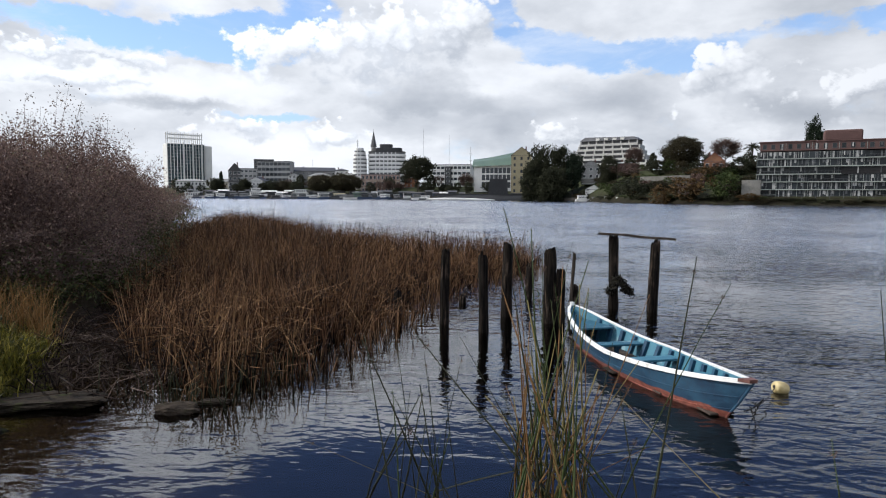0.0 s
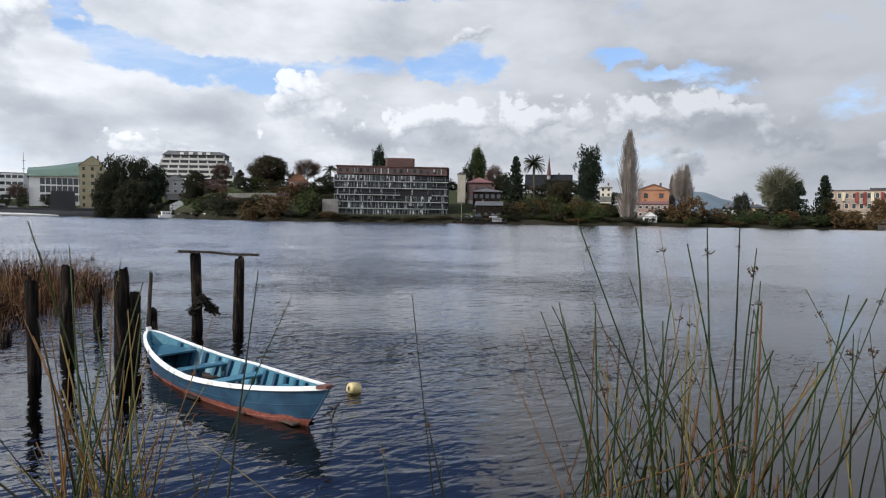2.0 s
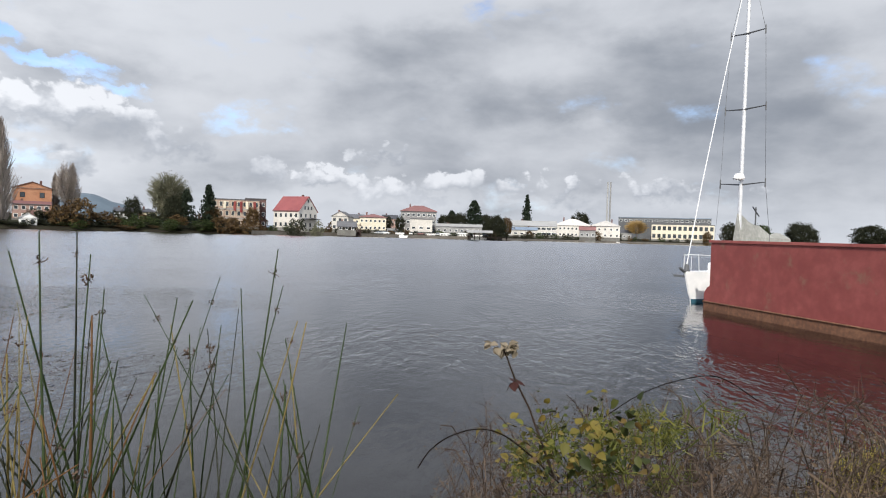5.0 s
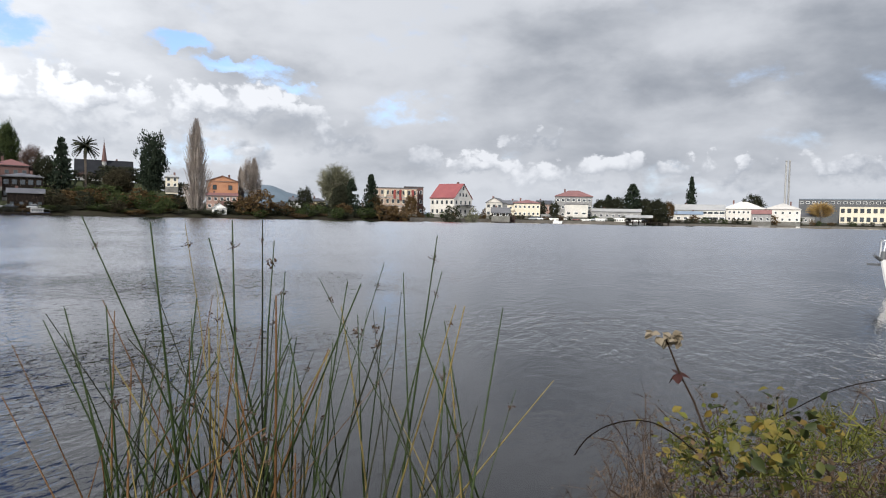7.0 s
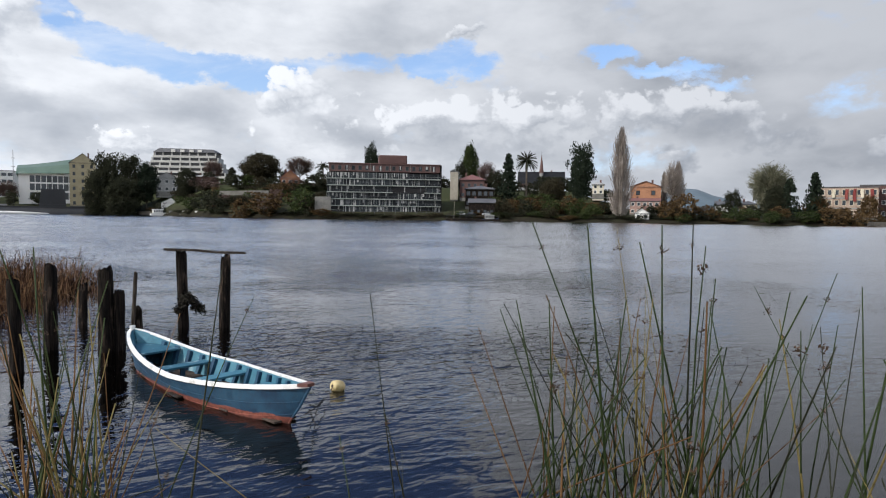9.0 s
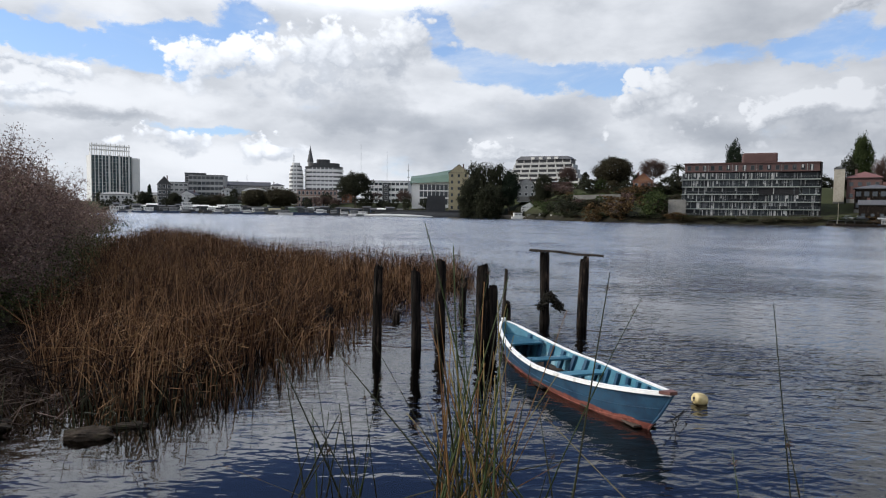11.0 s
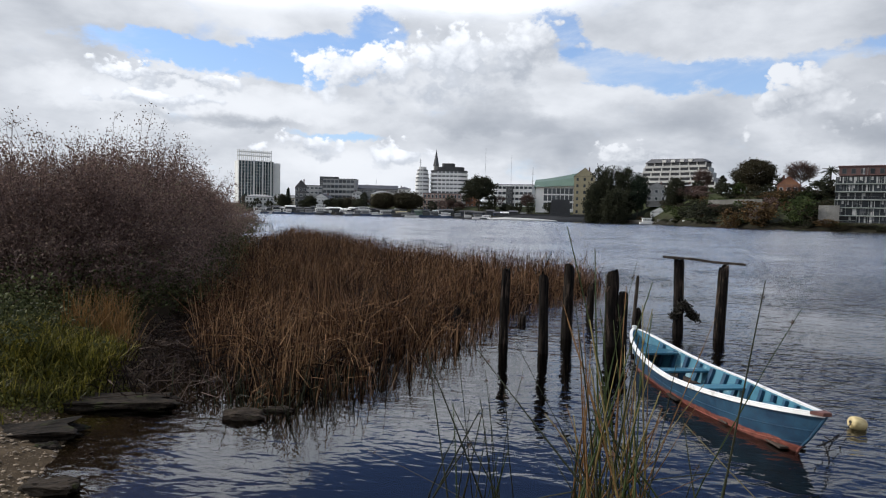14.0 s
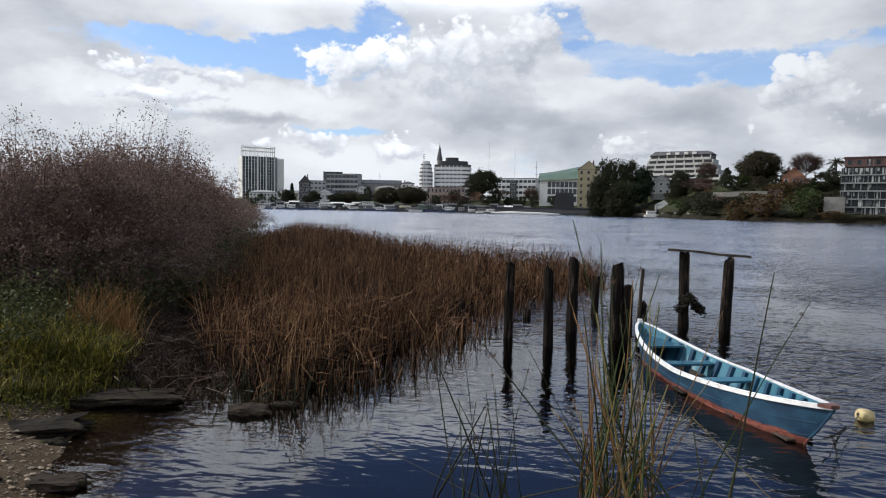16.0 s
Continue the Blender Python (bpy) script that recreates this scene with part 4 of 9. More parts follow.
def apartment():
    az, d, w = 27.7, 250, 44.0
    z0 = 2.4
    b = thing("apartment_building", facing(az, d, z0, 3), "dark glazed riverside apartment block with balconies and a brick top storey", "apartment block")
    black = surface("charcoal_cladding", (0.012, 0.012, 0.0135), (0.030, 0.029, 0.030), 0.8, 2.0, 0.3, 0.05, spec=0.1)
    glass = glassy("smoked_glass", (0.010, 0.013, 0.015), 0.22)
    curtain = surface("pale_blind", (0.07, 0.075, 0.08), (0.36, 0.36, 0.35), 0.8, 1.0, 0.2, 0.0, vary=0.9)
    pale = surface("pale_slab_edge", (0.17, 0.19, 0.175), (0.30, 0.325, 0.30), 0.8, 2.0, 0.3, 0.05)
    bm = bmesh.new()
    box(bm, -w / 2, w / 2, 2.2, 16, -3, 15.6)
    part("core", bm, black, b)
    rng = random.Random(4)
    fh, bays = 2.62, 14
    bw = w / bays
    pane = boxmesh("pane", glass, -bw / 2 + 0.05, bw / 2 - 0.05, -0.04, 0.04, 0.15, 2.35)
    panel = boxmesh("panel", black, -bw / 2, bw / 2, -0.1, 0.1, 0.0, 2.5)
    blinds = [boxmesh("blind", curtain, -q, q, -0.05, 0.05, lo, 2.3) for q, lo in ((0.09, 0.2), (0.15, 0.2), (0.24, 0.2), (0.18, 0.9), (0.30, 1.2))]
    post = boxmesh("mullion", pale, -0.06, 0.06, -0.06, 0.06, 0.1, 2.5)
    balu = boxmesh("baluster", STEELG, -0.04, 0.04, -0.04, 0.04, 0.1, 0.95)
    for s in range(6):
        z = s * fh + 0.2
        bm = bmesh.new()
        box(bm, -w / 2 - 0.4, w / 2 + 0.4, 0.25, 16.2, -0.12, 0.12)
        part("floor_slab", bm, STEELG, b).matrix_basis = Matrix.Translation((0, 0, z))
        k = 0
        while k < bays:
            span = rng.choice((2, 3, 4))
            span = min(span, bays - k)
            kind = rng.choice(("glass", "glass", "balcony", "balcony" if s % 2 else "glass", "dark" if s == 3 else "glass"))
            x0, x1 = -w / 2 + bw * k, -w / 2 + bw * (k + span)
            if s > 0 and (kind != "dark" or rng.random() < 0.5):
                bm = bmesh.new()
                out = -0.9 if kind == "balcony" else -0.25
                box(bm, x0, x1, out, 0.25, -0.17, 0.17)
                part("balcony_slab", bm, pale, b).matrix_basis = Matrix.Translation((0, 0, z))
            if kind == "balcony":
                bm = bmesh.new()
                box(bm, x0 + 0.1, x1 - 0.1, -0.9, -0.84, 0.95, 1.03)
                o = part("balcony_rail", bm, pale if rng.random() < 0.5 else STEELG, b)
                o.matrix_basis = Matrix.Translation((0, 0, z))
                for j in range(span * 3):
                    child("baluster", balu, b, m=Matrix.Translation((x0 + 0.2 + (x1 - x0 - 0.4) * j / (span * 3 - 1), -0.87, z)))
            deep = {"glass": 0.35, "balcony": 1.7, "dark": 0.2}[kind]
            for j in range(span):
                x = x0 + bw * (j + 0.5)
                if kind == "dark":
                    child("panel", panel, b, m=Matrix.Translation((x, deep, z)))
                    if rng.random() < 0.4:
                        child("blind", blinds[1], b, m=Matrix.Translation((x, deep - 0.16, z)))
                    continue
                child("pane", pane, b, m=Matrix.Translation((x, deep, z)))
                for _ in range(rng.choice((2, 3, 4, 5)) if kind == "glass" else rng.choice((0, 1, 2, 2))):
                    child("blind", rng.choice(blinds), b, m=Matrix.Translation((x + rng.uniform(-1.1, 1.1), deep - 0.12, z)))
                if kind == "glass":
                    child("mullion", post, b, m=Matrix.Translation((x - bw / 2, deep - 0.1, z)))
            k += span
    bm = bmesh.new()
    box(bm, -w / 2 + 0.8, w / 2 - 0.3, 0.6, 15.5, 16.05, 19.0)
    box(bm, -w / 2 + 0.4, w / 2, 0.3, 15.9, 19.0, 19.3)
    part("top_storey", bm, BRICK, b, "dull red brick top storey")
    me = window_mesh("window", 1.3, 1.7, DARKW, glass)
    windows(b, me, [-w / 2 + 2.2 + 2.6 * k for k in range(16)], [16.6], y=0.6)
    for k in range(16):
        if rng.random() < 0.55:
            child("blind", blinds[rng.choice((2, 3, 4))], b, m=Matrix.Translation((-w / 2 + 2.2 + 2.6 * k + rng.uniform(-0.2, 0.2), 0.48, 16.1)))
        if k % 3 == 2:
            child("mullion", post, b, m=Matrix.Translation((-w / 2 + 3.5 + 2.6 * k, 0.5, 16.2)))
    bm = bmesh.new()
    box(bm, -2, 9.2, 5, 13, 19.3, 23.0, 0.5)
    part("plant_room", bm, BRICK, b, "dull red brick roof plant room")
    bm = bmesh.new()
    box(bm, w / 2, w / 2 + 0.35, -0.2, 16.2, -3, 19.0)
    part("end_wall", bm, black, b)
    bm = bmesh.new()
    box(bm, -w / 2 - 3, w / 2 + 3, -3.5, 2.2, -4, -0.5)
    part("terrace", bm, black, b)
    bm = bmesh.new()
    for k in range(11):
        x = -w / 2 + 2 + 4 * k
        box(bm, x, x + 0.15, -3.4, -3.2, -0.5, 0.7)
    box(bm, -w / 2, w / 2, -3.35, -3.25, 0.6, 0.72)
    part("railing", bm, STEELG, b)


def terraced_block():
    """Storeys that step in towards the top, pale balconies before dark recesses, a dark sloping roof."""
    b = thing("terraced_block", facing(10.95, 420, 19.5, -20), "pale terraced apartment block with balconies and a grey mansard roof", "apartment block")
    w = 49.0
    dusk = glassy("recess_glass", (0.03, 0.03, 0.032))
    edge = surface("pale_balcony_front", (0.42, 0.41, 0.39), (0.60, 0.59, 0.56), 0.8, 1.5, 0.2, 0.05)
    post = boxmesh("pier", edge, -0.3, 0.3, 0.0, 1.2, 0, 1.9)
    for k in range(6):
        f = 0.0 if k < 2 else (k - 1) * 1.15
        x0, x1, y = -w / 2 + f, w / 2 - f * 1.4, k * 0.7
        bm = bmesh.new()
        box(bm, x0 + 1.0, x1 - 1.0, y + 1.0, 16, k * 3.1 - (9 if k == 0 else 0), k * 3.1 + 3.1)
        part("storey", bm, dusk if k < 5 else GREYROOF, b)
        bm = bmesh.new()
        box(bm, x0, x1, y - 0.9, 15.5, k * 3.1 - 0.2, k * 3.1 + 0.15)
        box(bm, x0, x1, y - 0.9, y - 0.75, k * 3.1 + 0.15, k * 3.1 + 1.15)
        part("balcony", bm, edge, b)
        n = 7
        for j in range(n + 1):
            child("pier", post, b, m=Matrix.Translation((x0 + 0.5 + (x1 - x0 - 1.0) * j / n, y, k * 3.1 + 1.15)))
    bm = bmesh.new()
    lo = [bm.verts.new(p) for p in ((-w / 2 + 4.6, 3.0, 18.6), (w / 2 - 6.4, 3.0, 18.6), (w / 2 - 6.4, 16, 18.6), (-w / 2 + 4.6, 16, 18.6))]
    hi = [bm.verts.new(p) for p in ((-w / 2 + 7.5, 5.5, 21.3), (w / 2 - 9.5, 5.5, 20.7), (w / 2 - 9.5, 14, 20.7), (-w / 2 + 7.5, 14, 21.3))]
    bm.faces.new(hi)
    for k in range(4):
        bm.faces.new((lo[k], lo[(k + 1) % 4], hi[(k + 1) % 4], hi[k]))
    part("roof", bm, GREYROOF, b)
    bm = bmesh.new()
    for x in (-9, -3.5, 2, 7):
        box(bm, x, x + 2.4, 3.1, 6, 18.8, 20.3)
    part("dormer", bm, edge, b)


def auditorium():
    b = thing("auditorium", facing(1.6, 430, 6), "white hall with a swept green metal roof and glazed front", "hall")
    w = 33.0
    bm = bmesh.new()
    box(bm, -w / 2, w / 2, 0, 22, -4, 17)
    part("wall", bm, WHITE, b)
    bm = bmesh.new()
    n = 10
    rows = []
    for k in range(n + 1):
        u = k / n
        x = -w / 2 - 1 + (w + 2) * u
        z0 = 16.0 + 1.6 * u
        z1 = 22.0 + 6.5 * u ** 1.3
        rows.append([bm.verts.new(p) for p in ((x, -2, z0), (x, 8, z0 + (z1 - z0) * 0.62), (x, 20, z1), (x, 20, z0 - 1))])
    for p, q in zip(rows, rows[1:]):
        for j in range(3):
            bm.faces.new((p[j], q[j], q[j + 1], p[j + 1]))
    bm.faces.new(rows[0][::-1])
    bm.faces.new(rows[-1])
    bmesh.ops.recalc_face_normals(bm, faces=bm.faces)
    part("roof", bm, GREENROOF, b, "swept green sheet roof")
    me = window_mesh("window", 2.6, 4.0, WHITE, GLASS)
    windows(b, me, [-w / 2 + 6.5 + 2.75 * k for k in range(10)], [2.0, 7.0, 11.6])


def submarine():
    b = thing("submarine", facing(1.6, 384, 0.0, 0), "long dark grey museum submarine moored along the quay", "submarine")
    BLACKH = surface("black_hull_paint", (0.012, 0.013, 0.015), (0.032, 0.033, 0.036), 0.5, 2.0, 0.2, 0.05)
    L = 88.0
    bm = bmesh.new()
    pts, rad = [], []
    for k in range(25):
        u = k / 24
        x = -L / 2 + L * u
        r = 3.9 * min(1.0, (math.sin(min(u, 0.30) / 0.30 * math.pi / 2)) ** 0.6 + 0.05, (math.sin(min(1 - u, 0.22) / 0.22 * math.pi / 2)) ** 0.7 + 0.08)
        pts.append((x, 0, -0.6 + 0.2 * (1 - u)))
        rad.append(r)
    tube(bm, pts, rad, 16)
    part("hull", bm, BLACKH, b, smooth=True)
    bm = bmesh.new()
    tube(bm, [(-L / 2 + 1, -2.2, 0.5), (-L / 2 + 12, -3.9, 0.7), (-L / 2 + 30, -4.05, 0.5), (-2, -4.05, 0.25)], [0.35, 0.8, 0.7, 0.2], 8)
    part("fender_rail", bm, WHITE, b, "white fender rail along the waterline")
    bm = bmesh.new()
    box(bm, -L / 2 + 6, L / 2 - 10, -1.5, 1.5, 3.0, 3.9)
    part("deck_casing", bm, BLACKH, b)
    bm = bmesh.new()
    vs = box(bm, -6.3, 5.6, -1.3, 1.3, 3.6, 12.8, 0.0)
    for v in vs[4:]:
        v.co.x = v.co.x * 0.88 + 0.3
        v.co.y *= 0.8
    part("conning_tower", bm, BLACKH, b, "dark upright conning tower")
    bm = bmesh.new()
    for x, h in ((-2, 15.0), (-0.5, 16.0), (1.2, 14.4)):
        rod(bm, (x, 0, 12.6), (x, 0, h), 0.16, 0.12, 6)
    part("periscope", bm, STEELG, b)
    bm = bmesh.new()
    for k in range(26):
        x = -L / 2 + 8 + k * 2.6
        rod(bm, (x, -1.4, 3.8), (x, -1.4, 4.9), 0.04, 0.04, 4)
    rod(bm, (-L / 2 + 8, -1.4, 4.9), (-L / 2 + 73, -1.4, 4.9), 0.035, 0.035, 4)
    part("railing", bm, STEELG, b)


def small_craft(az, d, L, h, label, hull_mat, cabin_mat, turn=0.0, decks=1, name="motor_boat", group=""):
    """A river boat: flared hull with a sharp bow, cabin storeys with windows, a mast."""
    label = label if len(label.split()) > 3 else label + " on the river"
    b = thing(name, facing(az, d, 0.0, turn), label, "boat", group)
    bm = bmesh.new()
    rows = []
    W = L * 0.14
    for k in range(9):
        u = k / 8
        half = W * min(1.0, 2.2 * (1 - u) ** 0.7)
        x = -L / 2 + L * u
        sh = h * (0.30 + 0.14 * u * u)
        rows.append([bm.verts.new(p) for p in ((x, -half, sh), (x - 0.05 * L * u, -half * 0.7, -0.4), (x - 0.05 * L * u, half * 0.7, -0.4), (x, half, sh))])
    for p, q in zip(rows, rows[1:]):
        for j in range(4):
            bm.faces.new((p[j], p[(j + 1) % 4], q[(j + 1) % 4], q[j]))
    bm.faces.new(rows[0])
    bmesh.ops.recalc_face_normals(bm, faces=bm.faces)
    part("hull", bm, hull_mat, b)
    z = h * 0.30
    for s in range(decks):
        bm = bmesh.new()
        dh = h * 0.62 / decks
        f = 0.30 - 0.07 * s
        box(bm, -L * (f + 0.06), L * f * 0.75, -W * 0.75, W * 0.75, z, z + dh * 0.85, 0.05 * h)
        box(bm, -L * (f + 0.09), L * f * 0.82, -W * 0.85, W * 0.85, z + dh * 0.85, z + dh)
        part("cabin", bm, cabin_mat, b)
        pane = boxmesh("window", GLASS, -L * 0.025, L * 0.025, -0.03, 0.03, 0, dh * 0.36)
        for k in range(6):
            child("window", pane, b, m=Matrix.Translation((-L * f * 0.9 + L * f * 1.55 * k / 5, -W * 0.75, z + dh * 0.35)))
        z += dh
    bm = bmesh.new()
    rod(bm, (0, 0, z), (-0.02 * L, 0, z + h * 0.55), 0.06, 0.03, 5)
    part("mast", bm, STEELG, b)


def shore_wall(name, label, a0, a1, off, z0, z1, th, mat, step=1.0):
    """A wall that follows the far shore between two bearings."""
    n = max(2, int((a1 - a0) / step))
    bm = bmesh.new()
    rings = []
    for k in range(n + 1):
        a = a0 + (a1 - a0) * k / n
        d = float(shore(a)) + off
        rings.append([bm.verts.new(p) for p in (spot(a, d, z0), spot(a, d + th, z0), spot(a, d + th, z1), spot(a, d, z1))])
    for p, q in zip(rings, rings[1:]):
        for j in range(4):
            bm.faces.new((p[j], p[(j + 1) % 4], q[(j + 1) % 4], q[j]))
    bm.faces.new(rings[0][::-1])
    bm.faces.new(rings[-1])
    bmesh.ops.recalc_face_normals(bm, faces=bm.faces)
    me = bpy.data.meshes.new(name)
    bm.to_mesh(me)
    bm.free()
    me.materials.append(mat)
    tagged(new(name, me), label, "wall", kind="structure")


SLATE = surface("dark_slate", (0.014, 0.015, 0.018), (0.034, 0.036, 0.041), 0.85, 3.0, 0.3, 0.1, spec=0.1)
BLUEROOF = surface("blue_grey_roof", (0.10, 0.14, 0.19), (0.20, 0.25, 0.31), 0.5, 3.0, 0.3, 0.05)
DERELICT = surface("peeling_pink_plaster", (0.20, 0.13, 0.10), (0.38, 0.30, 0.24), 0.9, 1.2, 0.25, 0.1, stain=(0.12, 0.06, 0.045))

OFFW = surface("off_white_render", (0.38, 0.365, 0.335), (0.56, 0.535, 0.49), 0.8, 1.5, 0.2, 0.05, stain=(0.36, 0.33, 0.28))
QUAYST = surface("dark_quay_stone", (0.038, 0.034, 0.028), (0.125, 0.112, 0.095), 0.9, 2.0, 0.3, 0.2, stain=(0.05, 0.05, 0.035))


def hang_drapes():
    b = thing("drape", facing(65.2, 291.6, 2.5), "faded red and pale cloths hung on the derelict factory", "cloth")
    cloth = surface("faded_red_cloth", (0.16, 0.03, 0.028), (0.27, 0.07, 0.06), 0.9, 1.5, 0.4, 0.1)
    for k, x in enumerate((-5.2, -1.0, 1.6, 4.0, 7.2)):
        bm = bmesh.new()
        rows = []
        for j in range(7):
            z = 11.4 - j * (0.55 + 0.12 * (k % 3))
            rows.append([bm.verts.new((x + i * 0.15 + 0.08 * math.sin(j + k), -0.25 - 0.10 * math.sin(i * 1.7 + k), z - 0.1 * (i % 2))) for i in range(8)])
        for p, q in zip(rows, rows[1:]):
            for i in range(7):
                bm.faces.new((p[i], p[i + 1], q[i + 1], q[i]))
        part("cloth", bm, IVORY if k in (0, 3) else cloth, b)


# the town on the far shore
hotel_tower()
stepped_block()
building("town_house", "long low white waterfront house", -24.8, 520, 21, 12.6, WHITE, 3, 8, "hip", GREYW, 2.0, base=1.5, win=(1.5, 1.7))
building("town_house", "low ivory waterfront house", -22.6, 522, 14, 12.6, IVORY, 3, 5, "gable_x", GREYW, 2.2, base=1.5)
building("office_block", "pale grey office block with long windows", -20.2, 545, 13.5, 23.6, PALEGREY, 4, 4, win=(2.6, 1.7))
building("office_block", "pale grey stepped office block", -18.1, 540, 27, 29.5, PALEGREY, 5, 8, win=(3.0, 2.4), bands=PALEGREY, win_frame=DARKW, turn=-18)
building("town_house", "dark half-timbered house with a steep gable", -21.3, 500, 9, 20.5, DARKW, 4, 3, "gable_y", GREYROOF, 5.5, win=(1.9, 2.4), win_frame=WHITE)
building("office_block", "dark glazed upper office storey", -18.9, 552, 16, 31.5, DARKW, 6, 5, win=(2.6, 1.8), first=4)
building("shop", "white gabled waterside shop", -19.6, 500, 12, 13.0, WHITE, 2, 4, "gable_y", GREYROOF, 3.0, turn=-24)
building("shop", "white low waterside shop", -17.9, 500, 10, 10.5, DARKW, 2, 4, "gable_x", GREYROOF, 2.2)
building("market_hall", "long dark-roofed market hall", -14.7, 545, 35, 22.6, GREYW, 4, 10, "gable_x", GREYROOF, 3.2, depth=18, win=(1.8, 1.5))
building("town_house", "yellow-washed town house", -14.2, 528, 19, 17.6, CREAM, 3, 6, "hip", GREYW, 2.8, base=4)
building("town_house", "brick-pink arcaded town house below the tower block", -8.9, 488, 29, 18.2, PINK, 3, 10, base=4, win=(1.7, 2.6), bands=IVORY)
building("office_block", "long white four-storey block", -3.0, 482, 36, 25.6, WHITE, 4, 11, depth=14, win=(2.6, 1.9), bands=WHITE, win_frame=DARKW, turn=-14)
building("stair_tower", "dark stair tower on the long white block", -2.9, 480, 5, 24, DARKW, 5, 1, depth=3, win=(2.5, 1.4))
building("town_house", "small white house with grey roof", -12.3, 515, 10, 22.0, WHITE, 4, 3, "hip", GREYROOF, 2.0)
building("town_house", "pale house between office blocks", -16.4, 525, 9, 18.0, WHITE, 4, 3, "gable_y", GREYROOF, 2.0)
building("town_house", "brown shingled house with steep roof", -6.2, 500, 10, 19.0, OCHREW, 3, 3, "gable_y", GREYROOF, 3.0)
church_spire(-9.5, 540, 36, 56.0, 4.2, "grey church spire behind the tower block", GREYROOF)
mast(-14.8, 560, 8, 33, 0.18, "slender pale radio mast")
mast(-10.9, 508, 36, 46, 0.3, "antenna on the roof of the tower block")
mast(-5.1, 600, 8, 65, 0.15, "tall thin lattice radio mast")
mast(-2.8, 600, 8, 59, 0.14, "thin radio mast")
mast(-0.9, 428, 4, 35, 0.28, "grey lamp mast on the quay")
auditorium()
building("warehouse_house", "tall yellow gabled brewery house with rows of windows", 3.6, 398, 12.5, 27.6, YELLOWW, 6, 3, "gable_y", GREYROOF, 5.0, depth=14, base=4, win=(1.3, 1.8), win_frame=DARKW, category="house")
terraced_block()
building("villa", "grey villa with an arched gable and porch", 9.6, 372, 10.5, 19.8, GREYW, 2, 3, "gable_y", GREYROOF, 3.0, base=12, win=(1.6, 1.8))
building("villa", "low house with a pale roof among trees", 12.6, 372, 11, 21.0, BRICK, 2, 4, "hip", GREYW, 1.6, base=13)
building("villa", "orange gabled house above the bank", 19.5, 292, 8.0, 17.6, OCHREW, 2, 3, "gable_y", REDROOF, 3.4, base=11)
apartment()
building("house", "pale rendered house beside the apartment block", 33.9, 275, 3.4, 20.5, BEIGEW, 3, 0, base=8)
building("house", "pink house with a low red roof", 35.5, 276, 10.5, 17.2, BRICK, 2, 4, "hip", DULLRED, 2.6, base=9, win_frame=DARKW)
building("restaurant", "brown timber restaurant with open decks", 36.2, 258, 11.5, 12.6, WOODD, 2, 5, "hip", GREYROOF, 1.6, base=5, win=(1.7, 1.9), win_frame=WOODD)
building("boathouse", "open brown timber boat shed on the water", 36.4, 246, 10.0, 7.0, WOODD, 1, 4, "gable_x", GREYROOF, 1.4, base=1.2, depth=7, win_frame=WOODD)
building("church", "church with a long dark slate roof", 41.6, 325, 23, 17.2, GREYW, 1, 7, "gable_x", SLATE, 7.2, depth=14, base=13, win=(1.0, 2.0))
church_spire(41.6, 330, 19, 33.0, 1.9, "slim dull red church spire", BRICK)
building("house", "pale-roofed house between trees", 46.5, 300, 5.0, 16.6, IVORY, 2, 2, "hip", GREYW, 1.6, base=12)
building("house", "orange timber house with dark openings", 50.45, 276, 12.0, 14.6, OCHREW, 2, 2, "gable_y", BRICK, 2.2, base=5, win=(1.6, 1.9), win_frame=WOODD, first=1)
building("house", "low red-roofed lean-to below the orange house", 50.4, 268, 11.4, 8.6, PINK, 2, 5, "gable_x", DULLRED, 1.0, base=3, depth=6)
building("boathouse", "small white boathouse with a gable on the water", 50.2, 246, 5.0, 3.6, WHITE, 1, 2, "gable_y", GREYW, 1.6, base=0.8, depth=6)
building("house", "low white house behind the bank", 56.6, 302, 7, 7.5, WHITE, 1, 3, "gable_x", GREYROOF, 2.0, base=2.5)
building("house", "low cream house behind the bank", 58.4, 305, 7, 8.0, CREAM, 2, 3, "hip", GREYROOF, 1.8, base=2.5)
building("old_factory", "derelict pinkish brick factory with red drapes", 65.2, 292, 19.5, 14.4, DERELICT, 3, 8, base=2.5, win=(1.4, 2.1), depth=14, win_frame=IVORY, bands=GREYW)
hang_drapes()
building("old_factory", "derelict brick factory wing", 66.8, 300, 9, 15.4, BRICK, 3, 4, base=2.5, win=(1.3, 1.7), depth=14)


def red_roof_house():
    b = building("riverside_house", "white three-storey house with a steep red roof", 69.35, 288, 13.5, 10.6, OFFW, 2, 5, "gable_x", REDROOF, 6.4, depth=13.5, turn=-38, base=2.6, win=(1.2, 1.7), side_cols=4, category="house", win_frame=GREYW)
    me = window_mesh("window", 1.2, 1.6, GREYW, GLASS)
    for y in (4.4, 6.75, 9.1):
        child("window", me, b, m=Matrix.Translation((6.75, y, 8.6)) @ Matrix.Rotation(radians(90), 4, "Z"))
    child("window", me, b, m=Matrix.Translation((6.75, 6.75, 11.6)) @ Matrix.Rotation(radians(90), 4, "Z"))
    bm = bmesh.new()
    gable_roof(bm, 6.8, 9.4, 1.5, 12, 4.4, 0.5)
    part("porch_roof", bm, GREYROOF, b)


